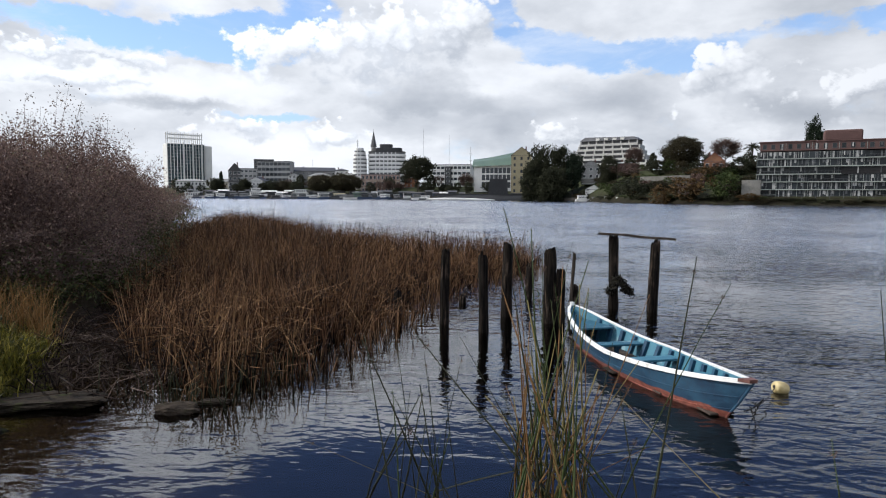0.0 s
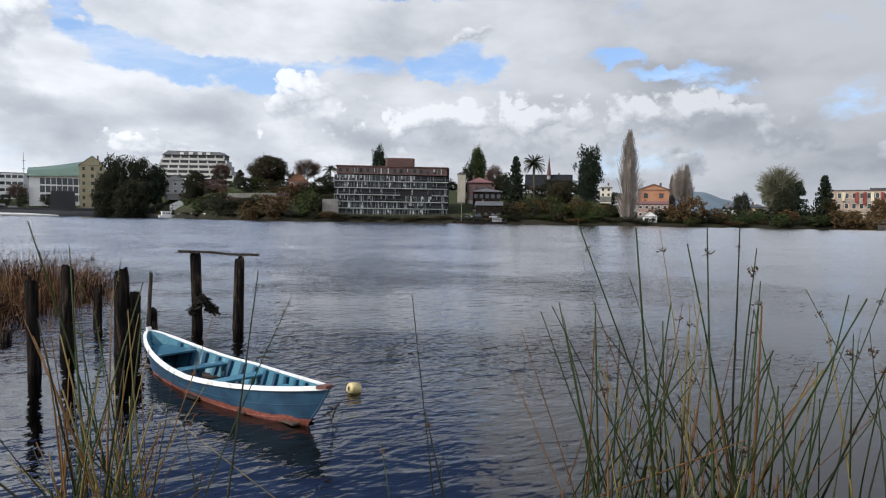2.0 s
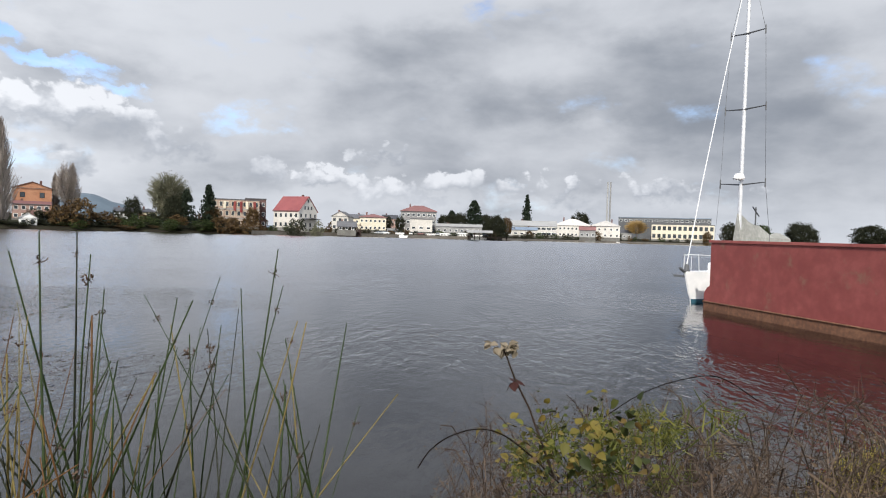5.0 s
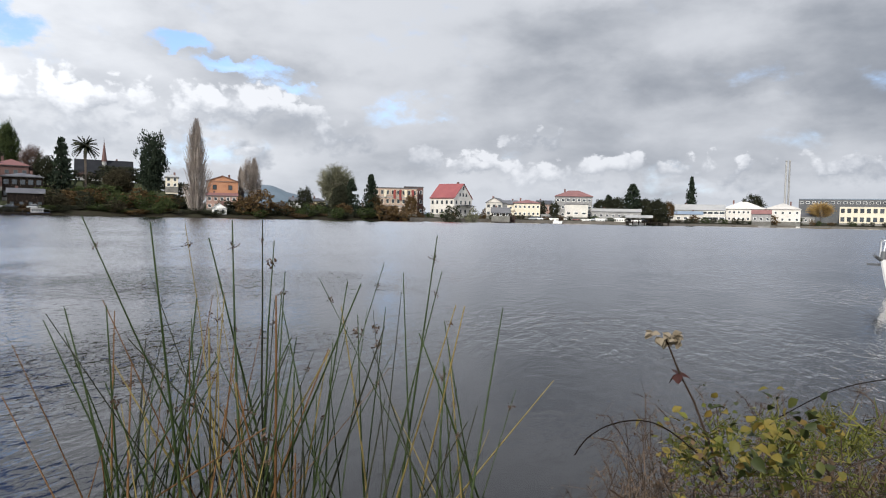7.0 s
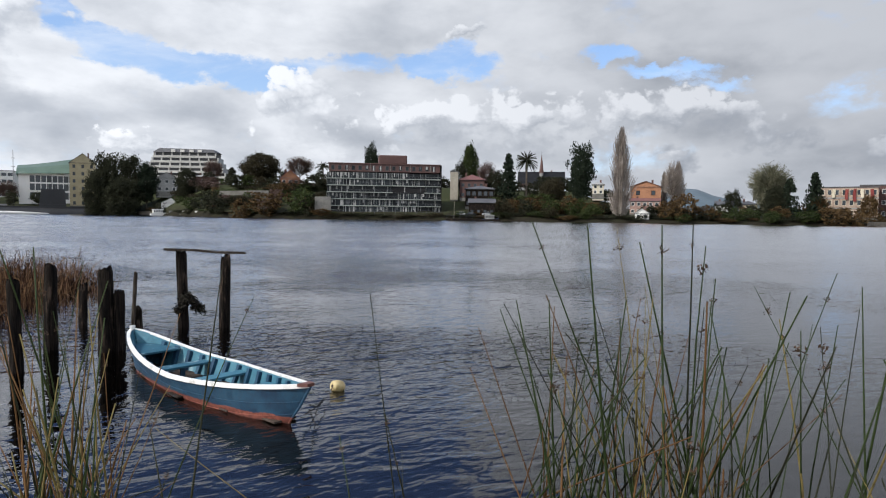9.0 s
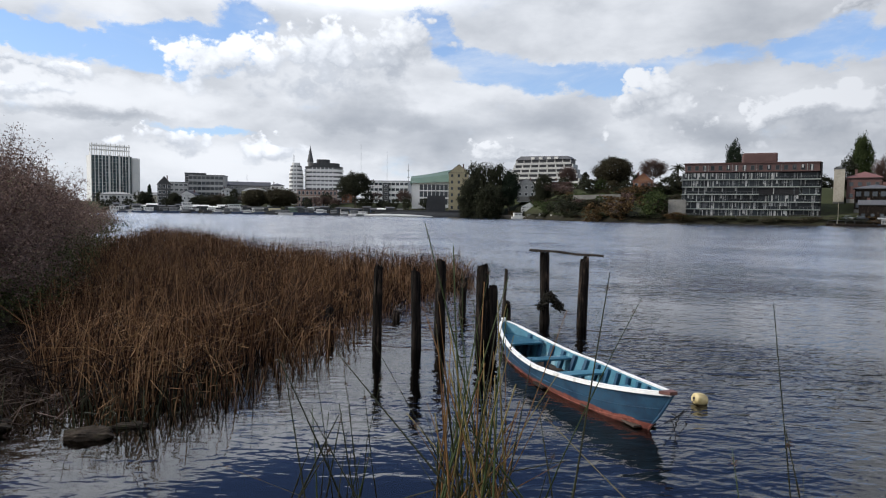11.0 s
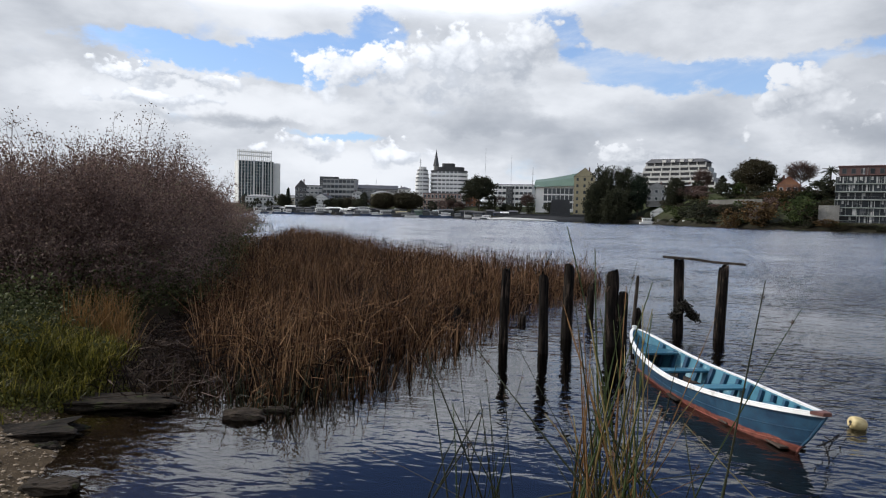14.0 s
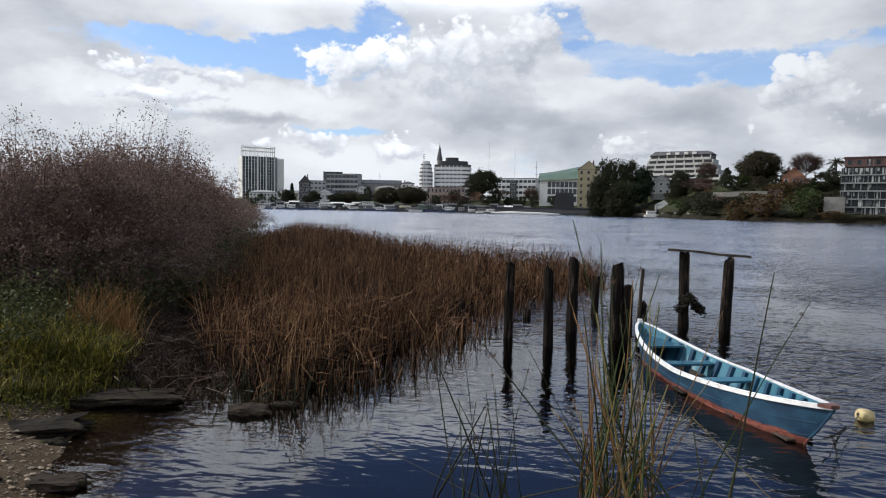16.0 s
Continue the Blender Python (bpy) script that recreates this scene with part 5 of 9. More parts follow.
red_roof_house()
building("house", "small white gabled house", 74.0, 300, 7.8, 9.2, OFFW, 2, 3, "gable_y", GREYROOF, 2.2, base=2.6, turn=-12, win_frame=GREYROOF)
building("shed", "dark-roofed boat shed", 74.6, 284, 8.0, 4.4, WOODD, 1, 3, "gable_x", GREYROOF, 2.2, base=2.4, depth=7)
building("town_house", "cream two-storey house with a red hip roof", 76.9, 320, 13, 9.6, IVORY, 2, 6, "hip", DULLRED, 1.8, base=2.8, win=(1.2, 1.3))
building("town_house", "low grey-roofed house in the second row", 75.3, 326, 9, 9.0, IVORY, 2, 4, "gable_x", GREYROOF, 2.0, base=2.8, win=(1.1, 1.2))
building("town_house", "low brownish house in the second row", 78.4, 338, 8, 9.6, PINK, 2, 4, "gable_x", GREYROOF, 2.0, base=2.8, win=(1.1, 1.2))
building("pavilion", "white pavilion with a broad red hip roof", 80.95, 342, 19, 14.0, GREYW, 3, 7, "hip", DULLRED, 3.4, base=2.8, depth=14, win=(1.6, 1.5))
building("shed", "white box-like riverside workshop", 81.2, 330, 11.5, 9.5, OFFW, 1, 3, base=2.6, depth=8, win=(2.0, 1.2))
building("boat_shed", "low grey marina shed with a long sheet roof", 84.6, 336, 24, 6.4, GREYW, 1, 8, "gable_x", GREYW, 1.4, base=2.6, depth=9)
building("warehouse", "long white warehouse with dark window band", 91.2, 382, 27, 8.6, OFFW, 2, 9, "gable_x", GREYW, 3.2, base=2.6, depth=18, win=(2.8, 1.5))
building("warehouse", "cream warehouse with a low curved roof", 94.6, 386, 21, 9.6, OFFW, 2, 9, "hip", OFFW, 4.2, base=2.6, depth=18)
building("warehouse", "white warehouse with a stepped roof", 97.4, 392, 17, 9.8, OFFW, 2, 5, "hip", OFFW, 3.6, base=2.6, depth=18)
building("shed", "grey open-fronted timber shed", 99.0, 420, 9, 6.6, GREYW, 1, 3, "gable_x", GREYROOF, 1.5, base=2.4, depth=8)
building("shed", "low workshop with a blue-grey sheet roof beside the warehouses", 90.2, 366, 17, 6.0, OFFW, 1, 5, "gable_x", BLUEROOF, 1.6, base=2.4, depth=8, win=(2.0, 1.2))
building("shed", "small brick-roofed store beside the warehouses", 95.9, 378, 9, 7.0, GREYW, 1, 3, "gable_x", DULLRED, 2.0, base=2.4, depth=8)
building("university_block", "long white block with tall pillars", 103.7, 440, 38, 12.6, IVORY, 2, 12, base=2.6, depth=16, win=(2.0, 2.6), win_frame=DARKW)
building("sports_hall", "wide flat grey-roofed hall", 102.2, 462, 60, 17.6, STEELG, 4, 18, base=2.6, depth=30, roof_mat=BLUEROOF, win=(2.0, 1.4), first=3)


def chimney():
    for az in (97.50, 97.74):
        b = thing("chimney", facing(az, 480, 2.6), "tall slender grey metal chimney of a pair", "chimney", "pair of chimneys")
        bm = bmesh.new()
        rod(bm, (0, 0, -2), (0, 0, 40.6), 0.62, 0.50, 14)
        part("shaft", bm, GREYW, b)
        bm = bmesh.new()
        rod(bm, (0, 0, 40.3), (0, 0, 41.0), 0.62, 0.62, 14)
        part("rim", bm, GREYW, b)


chimney()
submarine()
DARKBLUE = surface("dark_blue_paint", (0.03, 0.05, 0.10), (0.07, 0.10, 0.18), 0.5, 2.0, 0.3, 0.03)
YELLOWP = surface("yellow_paint", (0.42, 0.34, 0.08), (0.60, 0.50, 0.16), 0.5, 2.0, 0.3, 0.03)
small_craft(-24.6, 478, 16, 4.6, "white river cruiser at the town quay", WHITE, WHITE, 0, 1)
small_craft(-22.4, 474, 10, 4.0, "small dark fishing boat at the town quay", DARKBLUE, WHITE, 8, 1)
small_craft(-21.3, 472, 9, 4.4, "small blue ferry boat at the quay", DARKBLUE, GREYW, -8, 1)
small_craft(-19.5, 468, 14, 8.0, "white tug with a tall wheelhouse", WHITE, WHITE, 0, 2)
small_craft(-17.6, 464, 9, 4.0, "small grey launch", GREYW, WHITE, 5, 1)
small_craft(-15.7, 455, 18, 7.0, "white two-deck excursion ferry", WHITE, WHITE, 0, 2)
small_craft(-13.8, 446, 13, 4.6, "yellow-striped excursion boat", YELLOWP, WHITE, 0, 1)
small_craft(-12.4, 444, 13, 4.4, "yellow-striped excursion boat", YELLOWP, CREAM, 0, 1)
small_craft(-10.9, 441, 10, 5.0, "blue excursion boat", DARKBLUE, GREENROOF, 0, 1)
small_craft(-9.6, 438, 10, 5.0, "blue and grey excursion boat", DARKBLUE, GREYW, 0, 1)
small_craft(9.0, 343, 8, 3.4, "white motor boat beside a boathouse", WHITE, WHITE, 10, 1)
small_craft(11.3, 320, 8, 3.2, "white motor boat beside a boathouse", WHITE, WHITE, -6, 1)
small_craft(37.2, 238, 6, 2.4, "dark launch below the restaurant", DARKBLUE, GREYW, 4, 1)
small_craft(83.4, 324, 8, 3.0, "white motor boat in the marina", WHITE, WHITE, 5, 1)
small_craft(85.0, 326, 9, 3.4, "white motor boat in the marina", WHITE, WHITE, -5, 1)
small_craft(78.6, 322, 7, 4.8, "white motor boat laid up ashore", WHITE, GREYW, 5, 1)
building("boathouse", "small pale boathouse with a round gable", 9.9, 352, 9, 6.4, WHITE, 1, 3, "gable_y", GREENROOF, 2.4, base=1.4, depth=7)
shore_wall("quay_wall", "dark stone quay wall of the town", -30, -2.5, -3, -1.5, 1.6, 3, QUAYST)
shore_wall("quay_wall", "dark quay wall behind the submarine", -2.5, 9, -2, -1.5, 1.9, 3, QUAYST)
shore_wall("quay_wall", "low dark concrete quay wall", 66.5, 87, -2, -1.5, 1.5, 3, QUAYST)
shore_wall("quay_wall", "low weathered quay edge", 88, 106, -3, -1.5, 1.1, 3, QUAYST)
shore_wall("retaining_wall", "pale garden terrace wall", 13.7, 17.7, 28, 6, 11.4, 1, CONCRETE)
shore_wall("retaining_wall", "stone retaining wall beside the apartment block", 21.6, 23.0, 5, 0, 8.5, 3, CONCRETE)


def timber_pier():
    b = thing("pier", facing(87.2, 322, 0), "dark timber pier on piles with a low roof", "pier")
    bm = bmesh.new()
    box(bm, -10, 10, -3, 4, 1.2, 1.5)
    part("deck", bm, WOODD, b)
    pile = boxmesh("pile", WOODD, -0.2, 0.2, -0.2, 0.2, -2.5, 1.2)
    for k in range(8):
        for y in (-2.6, 3.4):
            child("pile", pile, b, m=Matrix.Translation((-9.5 + 2.7 * k, y, 0)))
    bm = bmesh.new()
    gable_roof(bm, -10, 2, -2, 4, 3.6, 1.0)
    part("roof", bm, GREYW, b)
    post = boxmesh("roof_post", WOODD, -0.15, 0.15, -0.15, 0.15, 1.5, 3.5)
    for k in range(5):
        child("roof_post", post, b, m=Matrix.Translation((-9.5 + 2.7 * k, -1.8, 0)))


timber_pier()


def pontoon(az, d, length):
    b = thing("pontoon", facing(az, d, 0), "low dark timber pontoon with railings below the restaurant", "pontoon")
    bm = bmesh.new()
    box(bm, -length / 2, length / 2, -2, 2, -0.5, 0.75, 0.08)
    part("deck", bm, WOODD, b)
    post = boxmesh("rail_post", STEELG, -0.05, 0.05, -0.05, 0.05, 0.75, 1.8)
    for k in range(9):
        child("rail_post", post, b, m=Matrix.Translation((-length / 2 + 0.4 + (length - 0.8) * k / 8, -1.8, 0)))
    bm = bmesh.new()
    rod(bm, (-length / 2 + 0.4, -1.8, 1.78), (length / 2 - 0.4, -1.8, 1.78), 0.04, 0.04, 6)
    part("handrail", bm, STEELG, b)
    bm = bmesh.new()
    rod(bm, (-length / 2 + 3, 1.2, 0.7), (-length / 2 + 3, 1.2, 7.5), 0.07, 0.05, 6)
    part("lamp_pole", bm, BEIGEW, b, "slender beige lamp pole")


pontoon(35.6, 239, 20)

# trees of the far shore: kind, seed, azimuth, distance, width, top
for row in (("conifer", 2, -22.4, 505, 6, 20, CONIFERG, "dark small spruce"),
            ("dome", 1, -14.15, 468, 19, 17.4, BROWNL, "round clipped dark tree on the quay"), ("dome", 2, -12.05, 466, 25, 18.5, BROWNL, "round clipped dark tree on the quay"),
            ("umbrella", 3, -5.6, 448, 26, 30.0, DARKGREEN, "large dark spreading tree on the quay"), ("bare", 4, -1.3, 428, 11, 18.4, RUSTL, "small brown leafless tree"),
            ("broad", 5, -16.4, 480, 9, 13, DARKGREEN, "dark street tree"), ("bare", 6, -8.2, 470, 9, 14, RUSTL, "brown leafless street tree"), ("broad", 6, -18.2, 485, 10, 13, DARKGREEN, "dark street tree"),
            ("bare", 5, -7.3, 460, 9, 12, RUSTL, "brown leafless street tree"),
            ("heavy", 3, -20.5, 492, 11, 14.5, DARKGREEN, "dark street tree"), ("heavy", 8, -19.0, 488, 9, 11.5, DARKGREEN, "dark street tree"), ("heavy", 5, -17.3, 486, 13, 13.5, BROWNL, "dark street tree"), ("heavy", 10, -16.1, 486, 10, 12.5, DARKGREEN, "dark street tree"), ("heavy", 7, -22.9, 500, 9, 15.0, DARKGREEN, "dark street tree"), ("heavy", 8, -3.2, 440, 9, 10.5, DARKGREEN, "dark street tree"),
            ("ragged", 7, 5.3, 378, 16, 32.2, DARKGREEN, "tall dense dark evergreen"), ("ragged", 8, 6.8, 374, 15, 31.4, DARKGREEN, "tall dense dark evergreen"), ("ragged", 10, 8.1, 372, 13, 27.6, CONIFERG, "dense dark evergreen"), ("heavy", 10, 4.4, 370, 12, 22, DARKGREEN, "dense dark evergreen"), ("heavy", 3, 6.3, 364, 20, 19, DARKGREEN, "dense dark evergreen"),
            ("heavy", 8, 11.1, 350, 11, 24.3, DARKGREEN, "dark round tree"), ("broad", 9, 13.0, 345, 9, 20, RUSTL, "rust-brown tree"), ("conifer", 3, 14.7, 340, 8, 24.5, DARKGREEN, "dark conical tree"),
            ("dome", 10, 17.05, 320, 18.8, 30.6, BROWNL, "large round dark tree on the slope"), ("bare", 11, 20.3, 318, 14.5, 29.5, RUSTL, "reddish leafless tree"), ("palm", 1, 22.3, 330, 8, 28, DARKGREEN, "palm behind the apartment block"),
            ("ragged", 4, 26.5, 300, 8.0, 35.6, CONIFERG, "tall conifer behind the apartment block"), ("bare", 12, 13.2, 400, 12, 33, RUSTL, "leafless tree beside the terraced block"),
            ("heavy", 5, 35.3, 300, 8.2, 35.8, MIDGREEN, "tall full cypress"), ("broad", 2, 34.4, 290, 7, 27, DARKGREEN, "dark tree on the slope"), ("bare", 11, 36.8, 285, 9, 26, RUSTL, "brown leafless tree"),
            ("spire", 6, 38.7, 272, 9.5, 28, CONIFERG, "dark ragged conifer"), ("broad", 13, 37.6, 280, 8, 22, DARKGREEN, "dark tree on the slope"), ("palm", 2, 40.3, 280, 9.5, 30, DARKGREEN, "tall feather palm above the slope"),
            ("dome", 6, 42.6, 268, 11, 17.6, BROWNL, "round brownish-green tree"), ("ragged", 7, 45.0, 264, 11.0, 31.4, CONIFERG, "tall dark conifer above the bank"), ("columnar", 8, 48.4, 246, 9.4, 35.4, POPLARL, "tall leafless poplar at the water"),
            ("bare", 4, 52.6, 288, 7.5, 26, POPLARL, "pale leafless tree"), ("columnar", 8, 51.9, 292, 4.5, 22, POPLARL, "pale slender poplar"), ("columnar", 9, 53.0, 289, 6.5, 26, POPLARL, "pale slender poplar"),
            ("broad", 14, 57.3, 290, 7.5, 14.3, DARKGREEN, "dark round-headed tree"), ("bare", 15, 59.9, 282, 17, 24.4, GREYL, "large grey-green tree"), ("ragged", 4, 59.8, 283, 13, 22.5, GREYL, "thin-leaved grey-green tree"), ("heavy", 8, 60.4, 270, 9, 14.5, DARKGREEN, "dark evergreen"),
            ("conifer", 3, 61.3, 270, 9, 17, CONIFERG, "dark evergreen"), ("spire", 2, 63.0, 276, 8.5, 19.6, CONIFERG, "dark fir"), ("broad", 9, 66.6, 280, 6.5, 11.5, OCHREL, "rust-coloured tree before the factory"),
            ("bare", 6, 63.4, 276, 7, 11, OCHREL, "rust-coloured tree before the factory"), ("broad", 1, 78.2, 330, 6, 11, DARKGREEN, "dark clipped tree"), ("broad", 2, 79.3, 332, 6, 11.5, DARKGREEN, "dark clipped tree"),
            ("conifer", 1, 85.9, 346, 14, 21, CONIFERG, "broad dark fir behind the marina"), ("heavy", 7, 84.6, 345, 11, 14, DARKGREEN, "dense dark tree behind the marina"), ("heavy", 3, 83.4, 345, 11, 13, DARKGREEN, "dense dark tree behind the marina"), ("conifer", 2, 83.9, 352, 9, 15.5, CONIFERG, "dark fir behind the marina"), ("heavy", 8, 86.9, 347, 10, 13.5, DARKGREEN, "dark tree behind the marina"),
            ("heavy", 10, 87.9, 338, 11.5, 13.1, DARKGREEN, "dense dark evergreen by the pier"), ("broad", 9, 88.9, 345, 6.5, 12.6, OCHREL, "rust-coloured tree"), ("spire", 4, 90.6, 402, 8.5, 28.4, CONIFERG, "tall pointed fir behind the warehouses"),
            ("broad", 5, 95.3, 422, 13, 19.7, DARKGREEN, "round dark tree behind the warehouses"), ("bare", 15, 100.0, 420, 15, 15, GOLDL, "golden leafless willow"), ("broad", 9, 105.6, 430, 6, 9, OCHREL, "yellowing tree by the hall"),
            ("broad", 13, 107.4, 440, 13, 15, DARKGREEN, "dark tree"), ("heavy", 7, 109.5, 445, 16, 14, MIDGREEN, "green tree"), ("heavy", 3, 112.5, 450, 20, 16, DARKGREEN, "dark tree"), ("heavy", 8, 117, 455, 22, 15, DARKGREEN, "dark tree")):
    tree(*row)

# bushes along the far bank
BUSHES = ((17.3, 254, 13, 10.2, OCHREL, "large ochre bush at the water"), (15.4, 258, 9, 7.5, OCHREL, "ochre bush at the water"), (20.4, 250, 11, 11.5, MIDGREEN, "green bush beside the terrace"), (22.0, 252, 7, 8, DARKGREEN, "dark bush beside the terrace"),
          (13.2, 278, 11, 11, DARKGREEN, "dark bush on the bank"), (11.6, 312, 10, 9, MIDGREEN, "green bush on the bank"), (18.6, 285, 12, 15.5, OCHREL, "rust-coloured tree-like bush"), (53.6, 250, 12, 11.0, OCHREL, "brown willow bush"),
          (52.2, 249, 8, 8.5, OCHREL, "ochre willow bush"), (55.4, 254, 9, 7, OCHREL, "brown bush on the bank"), (64.4, 260, 12, 6.4, OCHREL, "brown-green bush at the water"), (62.6, 260, 9, 5.4, MIDGREEN, "green bush at the water"),
          (66.0, 262, 6, 4.6, OCHREL, "brown bush at the quay"), (70.3, 270, 8.5, 7.2, DARKGREEN, "clipped dark bush before the white house"), (72.1, 274, 6.5, 6.6, GREYL, "yellowish bush"), (75.3, 290, 7, 6.2, RUSTL, "red-brown bush"),
          (58.6, 262, 8, 6, MIDGREEN, "green bush on the bank"), (60.2, 258, 7, 5, MIDGREEN, "green bush on the bank"), (96.6, 386, 8, 7, OCHREL, "brown bush by the warehouse"), (92.4, 378, 4, 5, DARKGREEN, "dark bush by the warehouse"))
for k, (az, d, w, top, mat, label) in enumerate(BUSHES):
    tree("bush", 20 + k % 5, az, d, w, top, mat, label, "bush")
rng = random.Random(12)
for k in range(46):
    az = 37.4 + 10.4 * ((k * 0.618) % 1)
    f = rng.uniform(1, 30)
    d = float(shore(az)) + f
    w = rng.uniform(5, 9)
    tree("bush", 20 + k % 5, az, d, w, min(16.5, gz(*spot(az, d).xy) + rng.uniform(3.5, 6.5)), rng.choice((DARKGREEN, MIDGREEN, BROWNL, OCHREL, MIDGREEN)), "olive green shrub on the wooded slope", "bush", group="shrubs of the wooded slope")
for k in range(26):
    az = 10.5 + 12.0 * ((k * 0.618) % 1)
    d = float(shore(az)) + rng.uniform(6, 42)
    tree("bush", 20 + k % 5, az, d, rng.uniform(5, 8), gz(*spot(az, d).xy) + rng.uniform(2.0, 4.5), rng.choice((DARKGREEN, MIDGREEN, OCHREL)), "shrub in the terraced gardens", "bush", group="garden shrubs")
# dark garden and street trees that fill the town's gaps
for k in range(44):
    az = -26 + 30 * ((k * 0.618) % 1)
    d = float(shore(az)) + rng.uniform(8, 70)
    h = rng.uniform(5, 12)
    kind, mat = rng.choice((("street", DARKGREEN), ("street", DARKGREEN), ("scrub", RUSTL), ("thick", DARKGREEN)))
    tree(kind, rng.choice((1, 2, 5, 6)) if kind == "street" else rng.choice((4, 6)) if kind == "scrub" else 3, az, d, rng.uniform(6, 11), gz(*spot(az, d).xy) + h, mat, "dark street tree in the waterfront town", group="street trees of the town")
for k in range(60):
    az = 6 + 43 * ((k * 0.618) % 1)
    d = float(shore(az)) + rng.uniform(35, 100)
    kind, mat = rng.choice((("street", DARKGREEN), ("thick", DARKGREEN), ("street", MIDGREEN), ("scrub", RUSTL), ("thick", DARKGREEN)))
    tree(kind, {"street": 6, "thick": 8, "scrub": 11}[kind], az, d, rng.uniform(7, 12), gz(*spot(az, d).xy) + rng.uniform(4, 8.5), mat, "garden tree on the far slope", group="garden trees of the far slope")
for k in range(44):
    az = 50.5 + 17 * ((k * 0.618) % 1)
    d = float(shore(az)) + rng.uniform(4, 50)
    kind, mat = rng.choice((("bush", MIDGREEN), ("bush", OCHREL), ("bush", DARKGREEN), ("scrub", OCHREL), ("street", DARKGREEN)))
    seed = {"bush": 21, "scrub": 6, "street": 14}[kind]
    tree(kind, seed, az, d, rng.uniform(5, 9), gz(*spot(az, d).xy) + rng.uniform(2.5, 6.0), mat, "autumn shrub on the low bank", group="shrubs of the low bank")
for k in range(40):
    az = 66 + 46 * ((k * 0.618) % 1)
    d = float(shore(az)) + rng.uniform(10, 90)
    kind, mat = rng.choice((("bush", DARKGREEN), ("bush", OCHREL), ("street", DARKGREEN), ("scrub", GOLDL)))
    seed = {"bush": 22, "scrub": 15, "street": 13}[kind]
    tree(kind, seed, az, d, rng.uniform(4, 8), gz(*spot(az, d).xy) + rng.uniform(2.5, 5.5), mat, "garden shrub between the houses", group="shrubs between the houses")
# hedge-like growth right at the water
for k in range(64):
    az = 8.5 + 58 * ((k * 0.618) % 1)
    if 24 < az < 33.5:
        continue
    d = float(shore(az)) + rng.uniform(1.0, 5.0)
    tree("bush", 20 + k % 5, az, d, rng.uniform(5, 9), rng.uniform(2.2, 4.2), rng.choice((DARKGREEN, DARKGREEN, MIDGREEN, OCHREL)), "dark growth along the water's edge", "bush", group="growth at the far water's edge")

# growth below the apartment block and clutter of the town quay
for k in range(16):
    az = 22.6 + 11.6 * ((k * 0.618) % 1)
    tree("bush", 20 + k % 5, az, float(shore(az)) + rng.uniform(0.5, 2.5), rng.uniform(3, 6), rng.uniform(1.5, 3.0), rng.choice((DARKGREEN, BROWNL, BROWNL)), "low dark growth below the apartment block", "bush", group="growth below the apartments")
for k in range(30):
    az = 9.2 + 14.0 * ((k * 0.618) % 1)
    d = float(shore(az)) + rng.uniform(8, 60)
    tree(rng.choice(("bush", "thick")), 21, az, d, rng.uniform(7, 11), gz(*spot(az, d).xy) + rng.uniform(3.0, 6.5), rng.choice((DARKGREEN, BROWNL, DARKGREEN, RUSTL)), "dense dark shrub on the garden slope", "bush", group="dense shrubs of the slope")


def kiosk(az, d, w, h, wall, roof_mat):
    b = thing("quay_kiosk", facing(az, d, 1.6), "small kiosk with an awning on the quay", "kiosk", "kiosks of the quay")
    bm = bmesh.new()
    box(bm, -w / 2, w / 2, 0, 3, -0.6, h, 0.05)
    part("body", bm, wall, b)
    bm = bmesh.new()
    gable_roof(bm, -w / 2, w / 2, -1.2, 3, h, 0.7, 0.3)
    part("roof", bm, roof_mat, b)
    bm = bmesh.new()
    box(bm, -w / 2 + 0.4, w / 2 - 0.4, -0.05, 0.02, 0.9, h - 0.4)
    part("hatch", bm, GLASS, b)


for k in range(36):
    az = -25 + 23.5 * (k + rng.uniform(0.1, 0.9)) / 36
    kiosk(az, float(shore(az)) + rng.uniform(2, 12), rng.uniform(3.5, 8), rng.uniform(2.4, 4.2), rng.choice((WHITE, DARKW, PINK, DARKW, DARKBLUE)), rng.choice((WHITE, GREYROOF, GREYROOF)))
for k in range(26):
    az = -24.5 + 22 * (k + rng.uniform(0.1, 0.9)) / 26
    small_craft(az, float(shore(az)) - rng.uniform(6, 16), rng.uniform(6, 10), rng.uniform(2.4, 4.2), "small boat moored at the town quay", rng.choice((WHITE, DARKBLUE, STEELG, DARKBLUE)), rng.choice((WHITE, GREYW, DARKW)), rng.uniform(-20, 20), 1, group="boats of the town quay")
for az, d, L, hm in ((10.2, 336, 7, WHITE), (12.2, 300, 6, WHITE), (79.4, 310, 7, WHITE), (82.2, 318, 7, WHITE), (86.4, 322, 8, WHITE)):
    small_craft(az, d, L, 2.6, "small moored motor boat at the far bank", hm, rng.choice((WHITE, GREYW)), rng.uniform(-15, 15), 1)

CARDARK = surface("dark_car_paint", (0.02, 0.022, 0.028), (0.04, 0.043, 0.05), 0.3, 2.0, 0.3, 0.0)


